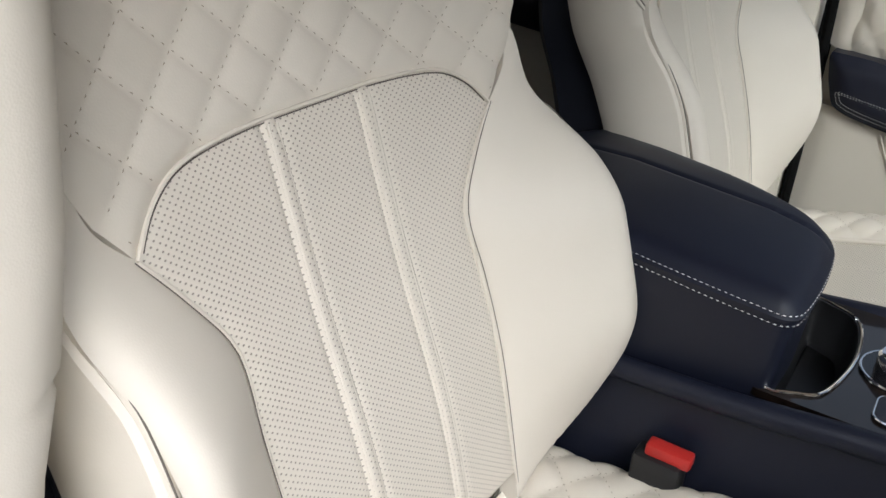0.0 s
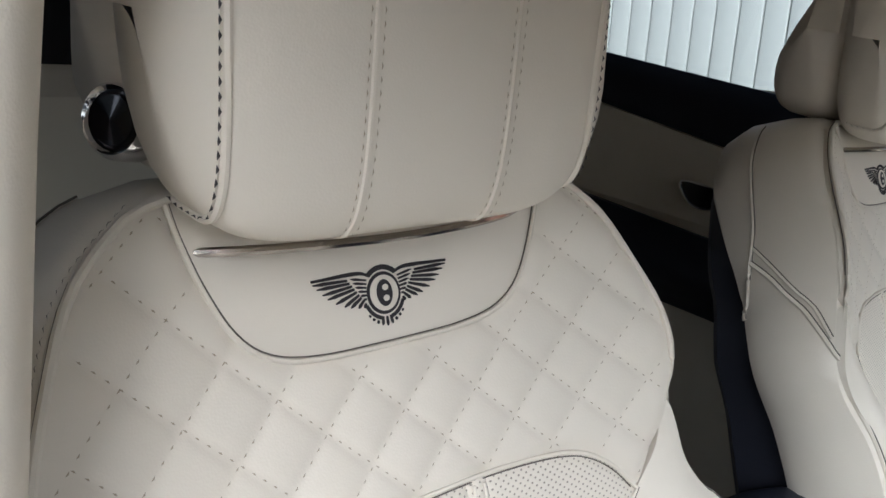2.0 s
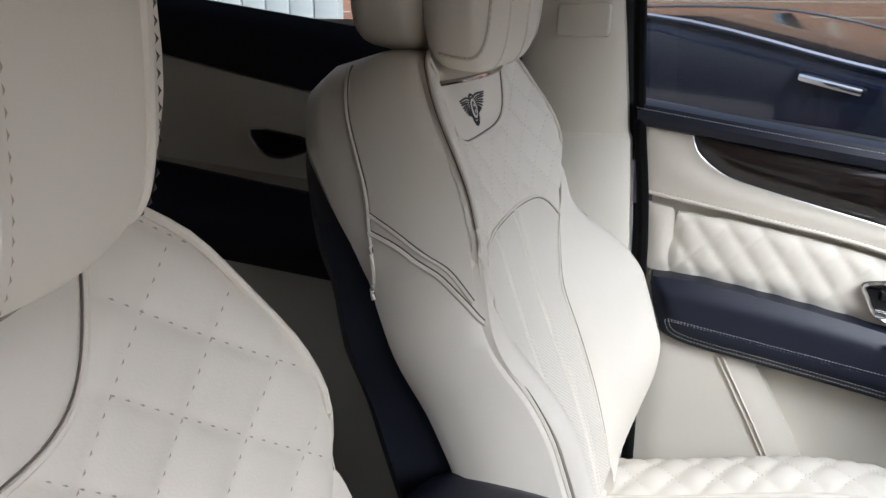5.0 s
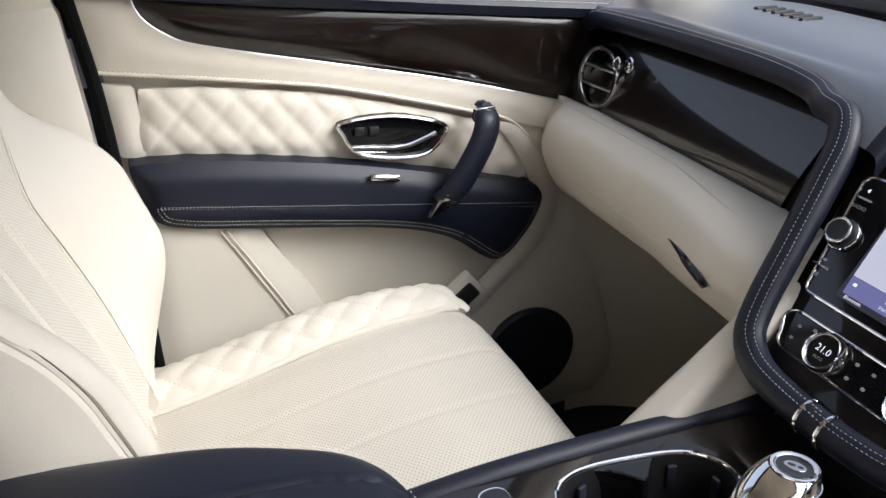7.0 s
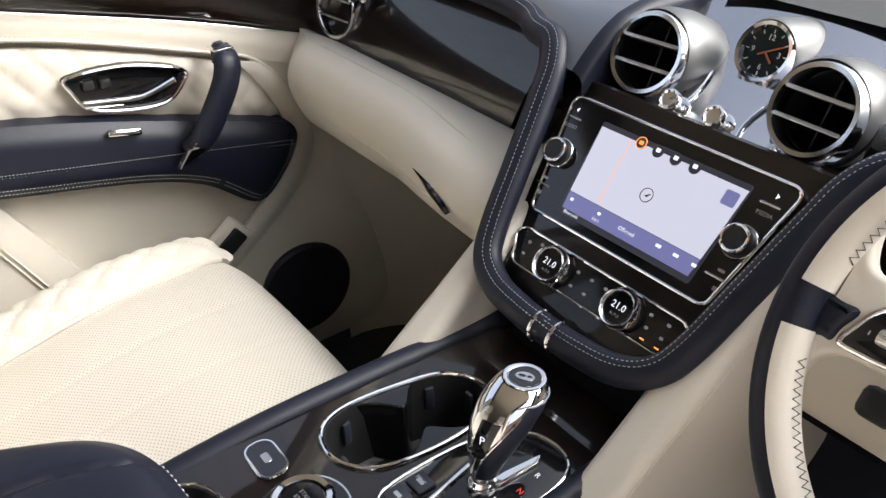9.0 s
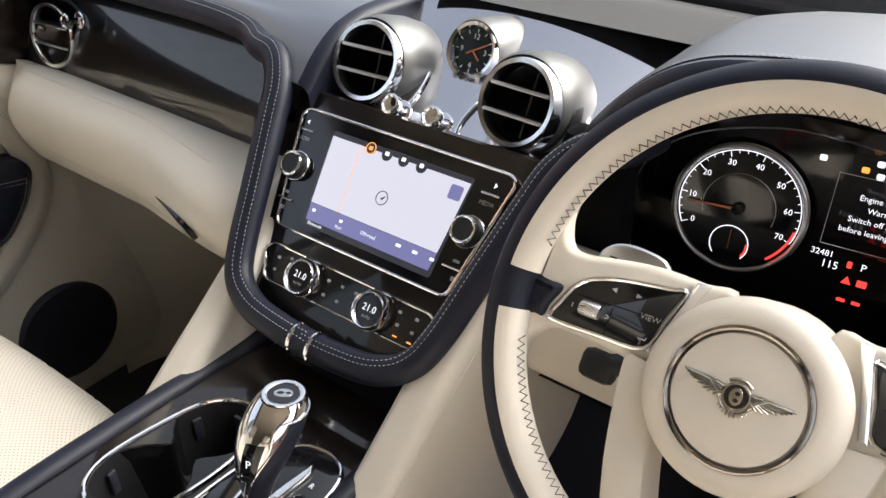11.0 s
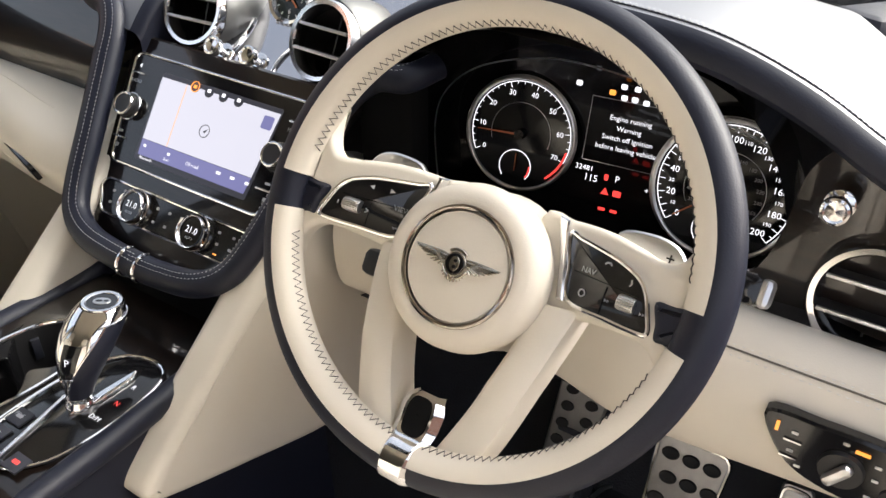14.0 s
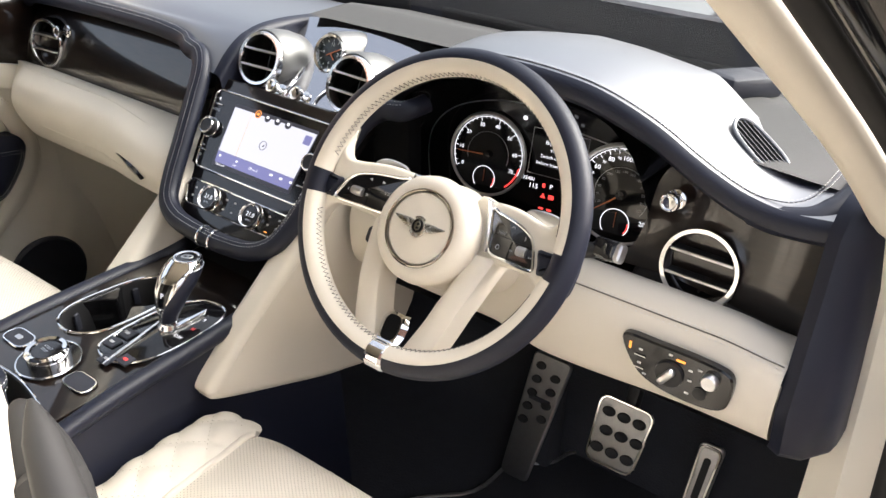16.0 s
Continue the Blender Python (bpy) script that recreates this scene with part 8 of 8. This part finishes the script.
GRAVEL = outdoor("tan_gravel", (0.20, 0.172, 0.135), 0.95, 0.02, 0.25)
PAINT = material("dark_car_paint", (0.006, 0.008, 0.016), 0.08, coat=1.0, mottle=0.05)
TINT = material("tinted_glass", (0.010, 0.012, 0.014), 0.06, spec=0.12, mottle=0.05)
CLAD = material("white_cladding", (0.44, 0.465, 0.46), 0.6, mottle=0.05, mottle_size=0.6)
PALE = material("pale_car_paint", (0.45, 0.48, 0.47), 0.3, coat=0.8, mottle=0.05)


def brick_wall_material():
    m = material("red_brick", (0.30, 0.15, 0.10), 0.9, mottle=0.2)
    nt = m.node_tree
    b = nt.nodes["Principled BSDF"]
    tc = nt.nodes.new("ShaderNodeTexCoord")
    mp = nt.nodes.new("ShaderNodeMapping")
    mp.inputs["Rotation"].default_value = (radians(90), 0, radians(90))
    br = nt.nodes.new("ShaderNodeTexBrick")
    br.inputs["Scale"].default_value = 4.4
    br.inputs["Color1"].default_value = (0.46, 0.24, 0.16, 1)
    br.inputs["Color2"].default_value = (0.28, 0.15, 0.11, 1)
    br.inputs["Mortar"].default_value = (0.6, 0.56, 0.5, 1)
    br.inputs["Mortar Size"].default_value = 0.02
    nt.links.new(tc.outputs["Object"], mp.inputs["Vector"])
    nt.links.new(mp.outputs["Vector"], br.inputs["Vector"])
    nt.links.new(br.outputs["Color"], b.inputs["Base Color"])
    return m


BRICK = brick_wall_material()
GROUND_Z = -0.78
# distance of the unseen house, set near to block low sky at the doorway
HOUSE_X = 13.0
solo("ground", Geo().sheet(lambda x, y: np.stack([x, y, GROUND_Z + 0 * x], -1), np.linspace(-150, 150, 41), np.linspace(-150, 150, 41)), GRAVEL, "tan gravel drive", "ground", kind="structure")
# white clad wall beyond the rear door
clad = thing("garage_wall", (-3.3, -3.0, GROUND_Z), "white vertically boarded garage wall", "wall", kind="structure")
board = Geo().box((-3.28, -1.70, 0.30), (0.03, 0.118, 2.16), bevel=0.008)
first = part("board", board, CLAD, clad)
for k in range(1, 15):
    ob = first.copy()
    scene.collection.objects.link(ob)
    ob.location = (0, -0.125 * k, 0)
part("backing", Geo().box((-3.33, -2.58, 0.30), (0.05, 1.86, 2.16)), CLAD, clad)


pier = thing("brick_pier", (-3.40, -3.83, GROUND_Z), "red brick pier beside the boarded garage wall", "pier", kind="structure")
part("pier_body", Geo().box((-3.43, -3.83, 0.36), (0.34, 0.60, 2.28), bevel=0.006), BRICK, pier, "red brickwork")
part("post", Geo().box((-3.36, -4.20, 0.36), (0.14, 0.12, 2.28), bevel=0.01), CLAD, pier, "white painted post")


def car(at, length, width, height, paint, label, belt, heading=0.0, wedge=0.0, glass=None):
    """A parked car along y: body in cross-sections, glasshouse, chrome strip, wheels."""
    c = thing("parked_car", at, label, "car", "parked cars")
    at = arr(at)
    rot = arr([(math.cos(heading), math.sin(heading), 0), (-math.sin(heading), math.cos(heading), 0), (0, 0, 1)])
    w = width / 2
    fall = lambda y: -wedge * min(max(y, -0.9), 0.9)
    rings = []
    for t, hw, z0, z1 in ((-0.50, 0.82, 0.35, belt - 0.12), (-0.46, 0.95, 0.25, belt - 0.02), (-0.25, 1.0, 0.22, belt), (-0.18, 1.0, 0.22, belt), (0.1, 1.0, 0.22, belt), (0.18, 1.0, 0.22, belt - 0.01), (0.28, 0.99, 0.22, belt - 0.04), (0.44, 0.93, 0.26, belt - 0.16), (0.50, 0.75, 0.34, belt - 0.30)):
        y = t * length
        z1 += fall(y)
        rings.append(at + arr([(-w * hw * 0.92, y, z0), (-w * hw, y, z0 + 0.15), (-w * hw * 1.02, y, (z0 + z1) / 2), (-w * hw * 0.97, y, z1 - 0.06), (-w * hw * 0.86, y, z1), (w * hw * 0.86, y, z1), (w * hw * 0.97, y, z1 - 0.06), (w * hw * 1.02, y, (z0 + z1) / 2), (w * hw, y, z0 + 0.15), (w * hw * 0.92, y, z0)]) @ rot)
    part("body", Geo().loft(rings, cap0=True, cap1=True), paint, c)
    gh = [at + arr([(-w * a, y * length, belt - 0.02 + fall(y * length)), (-w * b, y2 * length, height), (w * b, y2 * length, height), (w * a, y * length, belt - 0.02 + fall(y * length))]) @ rot for y, y2, a, b in ((-0.46, -0.40, 0.86, 0.66), (-0.18, -0.18, 0.90, 0.70), (0.05, 0.0, 0.90, 0.70), (0.17, 0.06, 0.88, 0.66))]
    part("glasshouse", Geo().loft(gh, cap0=True, cap1=True), glass or TINT, c, "dark tinted windows")
    rf = [at + arr([(-w * b, y2 * length, height - 0.03), (-w * b * 0.7, y2 * length, height + 0.03), (w * b * 0.7, y2 * length, height + 0.03), (w * b, y2 * length, height - 0.03)]) @ rot for y2, b in ((-0.40, 0.68), (-0.2, 0.72), (0.0, 0.72), (0.06, 0.68))]
    part("roof", Geo().loft(rf, cap0=True, cap1=True), paint, c)
    for s in (1, -1):
        strip = arr([(s * w * k, y * length, belt + 0.012 + fall(y * length)) for k, y in ((0.90, -0.44), (0.925, -0.19), (0.93, 0.0), (0.925, 0.10), (0.91, 0.165))])
        part("chrome_strip", Geo().tube(at + smooth_line(strip, 5) @ rot, 0.016, 6, flat=0.6), CHROME, c)
        pillar = arr([(s * w * 0.90, 0.165 * length, belt + 0.012 + fall(0.165 * length)), (s * w * 0.80, 0.115 * length, (belt + height) / 2), (s * w * 0.69, 0.062 * length, height - 0.02)])
        part("pillar", Geo().tube(at + smooth_line(pillar, 4) @ rot, 0.022, 8), CHROME, c, "chrome lined windscreen pillar")
        tilt = arr([(1, 0, 0), unit((0, 1, -wedge)), unit((0, wedge, 1))]) @ rot
        part("handle", Geo().box(at + arr((s * w * 1.0, -0.008 * length, belt - 0.085 + fall(-0.008 * length))) @ rot, (0.03, 0.27, 0.034), tilt, 0.01), CHROME, c)
        eye = at + arr((s * w * 1.13, 0.125 * length, belt + 0.09 + fall(0.125 * length))) @ rot
        part("mirror", Geo().box(eye, (0.22, 0.15, 0.14), rot, 0.05), paint, c)
        for y in (-0.30, 0.32):
            ctr = at + arr((s * w * 0.88, y * length, 0.36)) @ rot
            wh = part("wheel", Geo().lathe([(0.20, -0.12), (0.34, -0.12), (0.36, -0.08), (0.36, 0.08), (0.34, 0.12), (0.24, 0.12)], ctr, arr((s, 0, 0)) @ rot, 32, cap=False), RUBBER, c)
            part("rim", Geo().lathe([(0.24, 0.11), (0.22, 0.08), (0.06, 0.09), (0.0, 0.10)], ctr, arr((s, 0, 0)) @ rot, 20, cap=False), SATIN, wh)
    for s in (0.6, -0.6):
        part("headlamp", Geo().box(at + arr((s * w, 0.485 * length, belt - 0.24)) @ rot, (0.30, 0.12, 0.14), rot, 0.03), CHROME, c)
    return c


car((-4.22, 0.96, GROUND_Z), 4.9, 1.9, 1.95, PAINT, "dark blue tall estate car parked alongside", 1.43, radians(-25), 0.19, SMOKED)
car((1.6, 9.5, GROUND_Z), 4.6, 1.85, 1.5, PALE, "pale silver car parked ahead on gravel", 0.95, radians(70))
house = thing("brick_house", (HOUSE_X, 0, GROUND_Z), "unseen red brick house front with a white fascia, blocking low sky", "house")
part("wall", Geo().box((HOUSE_X, -1.0, 2.1), (0.4, 22, 5.8)), BRICK, house, "red brick wall")
part("fascia", Geo().box((HOUSE_X - 0.22, -1.0, 0.35), (0.1, 22, 0.35)), CLAD, house, "white band along the wall")
part("roof", Geo().box((HOUSE_X + 0.6, -1.0, 5.4), (2.4, 22.6, 0.25), [(0.85, 0, 0.5), (0, 1, 0), (-0.5, 0, 0.85)]), TINT, house, "dark slate roof")
wall2 = thing("brick_wall", (-6.90, -2.5, GROUND_Z), "tall red brick wall beyond the dark car", "wall", kind="structure")
part("wall", Geo().box((-6.90, -2.5, 0.95), (15.0, 0.3, 3.5), [(0, 1, 0), (-1, 0, 0), (0, 0, 1)]), BRICK, wall2)
trees = thing("bare_tree", (-3.5, 16, GROUND_Z), "bare winter tree beyond the drive", "tree")
random.seed(4)
tg = Geo()
stack = [(arr((-3.5, 16.0, GROUND_Z)), arr((0, 0, 1.0)), 2.6, 0.22, 0)]
while stack:
    p, d, ln, r, lvl = stack.pop()
    q = p + d * ln
    mid = (p + q) / 2 + arr([random.uniform(-1, 1) * ln * 0.06 for _ in range(3)])
    tg.tube([p, mid, q], [r, r * 0.85, r * 0.7], 6)
    if lvl < 5:
        for _ in range(3 if lvl < 3 else 2):
            nd = unit(d + arr([random.uniform(-0.7, 0.7), random.uniform(-0.7, 0.7), random.uniform(-0.1, 0.45)]))
            stack.append((q, nd, ln * random.uniform(0.6, 0.8), r * 0.62, lvl + 1))
BARK = material("grey_bark", (0.09, 0.075, 0.06), 0.95, grain=1.0, grain_size=0.03, mottle=0.3)
part("trunk_and_limbs", tg, BARK, trees)

# own bonnet, wipers, mirror
bonnet = Geo().sheet(lambda x, y: np.stack([x, y, 0.60 + 0.035 * np.cos(x / 0.85 * 1.5) - 0.09 * ((y - 1.1) / 1.2) ** 2 - 0.05 * np.abs(x / 0.8) ** 4], -1), np.linspace(-0.85, 0.85, 30), np.linspace(1.22, 2.4, 20))
solo("bonnet", bonnet, PAINT, "dark blue bonnet of the car", "bonnet", kind="structure")
cowl = Geo().sheet(lambda x, y: np.stack([x, y, 0.615 + 0.0 * x], -1), np.linspace(-0.85, 0.85, 12), np.linspace(1.04, 1.24, 4))
solo("wiper_cowl", cowl, BLACK, "black plastic cowl below the windscreen", "cowl", kind="structure")
for x in (-0.35, 0.35):
    wi = thing("wiper", (x, 1.12, 0.62), "black windscreen wiper lying on its cowl", "wiper", "wipers")
    part("arm", Geo().tube([(x + 0.25, 1.15, 0.635), (x, 1.13, 0.645), (x - 0.30, 1.11, 0.65)], 0.009, 8), BLACK, wi)
    part("blade", Geo().box((x - 0.10, 1.09, 0.655), (0.62, 0.012, 0.02), bevel=0.004), RUBBER, wi)
ws = Geo().loft([arr([(x, 1.05 - 0.10 * (x / 0.8) ** 2, 0.67), (x * 0.94, 0.745 - 0.08 * (x / 0.8) ** 2, 0.885), (x * 0.80, 0.435 - 0.04 * (x / 0.8) ** 2, 1.075)]) for x in np.linspace(-0.80, 0.80, 13)], closed=False)
solo("window_windscreen", ws, SCREENGLASS, "clear sloping windscreen", "window", kind="structure")
mirror_ob = thing("door_mirror", (-0.97, 0.52, 0.62), "dark door mirror with a large glass", "mirror")
ma = unit((0.35, -0.93, 0.05))
ms = unit(np.cross(EZ, ma))
mu = np.cross(ma, ms)
mo = smooth_line([(-0.098, 0.0), (-0.085, 0.065), (-0.02, 0.085), (0.07, 0.072), (0.098, 0.02), (0.088, -0.055), (0.03, -0.082), (-0.06, -0.07)], 5, True)
mo = mo if area(mo) > 0 else mo[::-1]
mc = arr((-1.00, 0.545, 0.735))
mp3 = lambda q, h: mc + q[:, :1] * ms + q[:, 1:] * mu + h * ma
part("shell", Geo().loft([mp3(inset(mo, 0.004), 0.0), mp3(inset(mo, -0.006), -0.004), mp3(inset(mo, -0.010), -0.03), mp3(inset(mo, 0.012), -0.085), mp3(inset(mo, 0.05), -0.115)], cap1=True), PAINT, mirror_ob, "dark painted mirror shell")
MIRROR = material("mirror_glass", (0.9, 0.9, 0.9), 0.015, metal=1.0, mottle=0.0)
part("glass", Geo().loft([mp3(inset(mo, 0.006), -0.002), mp3(inset(mo, 0.008), 0.001)], cap1=True), MIRROR, mirror_ob, "mirror glass")
part("stem", Geo().box((-0.88, 0.545, 0.655), (0.16, 0.05, 0.035), [(1, 0, 0.25), (0, 1, 0), (-0.25, 0, 1)], 0.01), PAINT, mirror_ob)

# driver's door swung wide open on its front hinges, unseen; it blocks low light
door_open = thing("open_front_door", (0.93, 0.84, -0.45), "dark blue front car door swung wide open, out of view", "car door")
da = unit((0.95, -0.30, 0))
db = arr((-da[1], da[0], 0.0))
o_at = arr((0.95, 0.86, 0.0))
outer = Geo().loft([arr([o_at + da * u + db * (0.05 + b) + EZ * z for u in (0.0, 0.3, 0.7, 1.08)]) for b, z in ((0.0, -0.46), (0.05, -0.25), (0.075, 0.1), (0.06, 0.42), (0.02, 0.58))], closed=False)
part("outer_panel", outer, PAINT, door_open, "dark blue painted door skin")
part("inner_panel", Geo().box(o_at + da * 0.54 + db * 0.01 + EZ * 0.06, (1.06, 0.09, 1.02), [da, db, EZ], 0.03), CREAM, door_open, "cream leather inner door panel")
part("window_frame", Geo().tube(o_at + smooth_line([(0.02, 0.05, 0.57), (0.42, 0.02, 0.92), (0.70, -0.03, 1.10), (1.02, -0.05, 1.14), (1.07, 0.0, 0.60)], 6) @ arr([da, db, EZ]), 0.022, 8), BLACK, door_open)

# outer skin of the car
skin = thing("car_body", (0, 0, GROUND_Z), "dark blue painted outer body of the car", "car body", kind="structure")
rings = []
for y, w, z in ((0.46, 0.60, 1.075), (0.30, 0.62, 1.145), (0.14, 0.64, 1.195), (0.02, 0.65, 1.23), (-0.2, 0.66, 1.265), (-0.8, 0.68, 1.28), (-1.5, 0.66, 1.25), (-2.1, 0.62, 1.13)):
    rings.append(arr([(w * u, y, z + 0.012 - 0.05 * abs(u) ** 3) for u in np.linspace(1, -1, 15)]))
part("roof", Geo().loft(rings, closed=False), PAINT, skin, "dark painted roof")
for s_ in (1, -1):
    rail = smooth_line([(s_ * 0.60, 0.42, 1.045), (s_ * 0.645, 0.20, 1.125), (s_ * 0.665, -0.05, 1.185), (s_ * 0.68, -0.5, 1.20), (s_ * 0.68, -1.2, 1.19), (s_ * 0.66, -1.9, 1.10)], 5)
    part("roof_rail", Geo().tube(rail, 0.045, 10), PAINT, skin)
side_prof = [(0.0, -0.62), (0.05, -0.45), (0.085, -0.1), (0.09, 0.25), (0.07, 0.50), (0.03, 0.62)]


def flank(s_, y0, y1, x0, top):
    ys = np.linspace(y0, y1, 12)
    return Geo().loft([arr([(s_ * (x0 + a - 0.05 * ease(1.5, 2.45, np.array(y)) - 0.05 * ease(-1.7, -2.2, np.array(y))), y, min(z, top)) for a, z in side_prof]) for y in ys], closed=False)


part("side_panel", flank(-1, -2.15, 2.45, 0.80, 0.62), PAINT, skin, "closed painted side with its doors")
part("wing", flank(1, 0.86, 2.45, 0.82, 0.60), PAINT, skin, "painted front wing")
part("rear_side_panel", flank(1, -2.15, -0.30, 0.76, 0.62), PAINT, skin, "painted rear side")
part("sill", Geo().box((0.84, 0.28, -0.36), (0.10, 1.2, 0.50), bevel=0.03), PAINT, skin)
part("nose", Geo().loft([arr([(x, 2.40 + 0.12 * math.cos(x * 1.7) - b, z) for x in np.linspace(-0.86, 0.86, 15)]) for b, z in ((0.05, 0.53), (0.0, 0.45), (0.0, 0.0), (0.06, -0.45), (0.12, -0.60))], closed=False), PAINT, skin)
part("tail", Geo().loft([arr([(x, -2.25 - 0.08 * math.cos(x * 1.7) + b, z) for x in np.linspace(-0.84, 0.84, 15)]) for b, z in ((0.25, 1.10), (0.10, 0.75), (0.0, 0.5), (0.0, 0.0), (0.06, -0.45), (0.12, -0.60))], closed=False), PAINT, skin)
part("underbody", Geo().box((0, 0.1, -0.55), (1.66, 4.4, 0.06), bevel=0.02), BLACK, skin)
for sx in (0.80, -0.80):
    for y in (1.62, -1.42):
        wh = part("wheel", Geo().lathe([(0.22, -0.13), (0.36, -0.13), (0.385, -0.08), (0.385, 0.08), (0.36, 0.12), (0.26, 0.12)], (sx, y, GROUND_Z + 0.385), (np.sign(sx), 0, 0), 32, cap=False), RUBBER, skin)
        part("rim", Geo().lathe([(0.26, 0.11), (0.24, 0.07), (0.07, 0.09), (0.0, 0.10)], (sx, y, GROUND_Z + 0.385), (np.sign(sx), 0, 0), 24, cap=False), SATIN, wh)
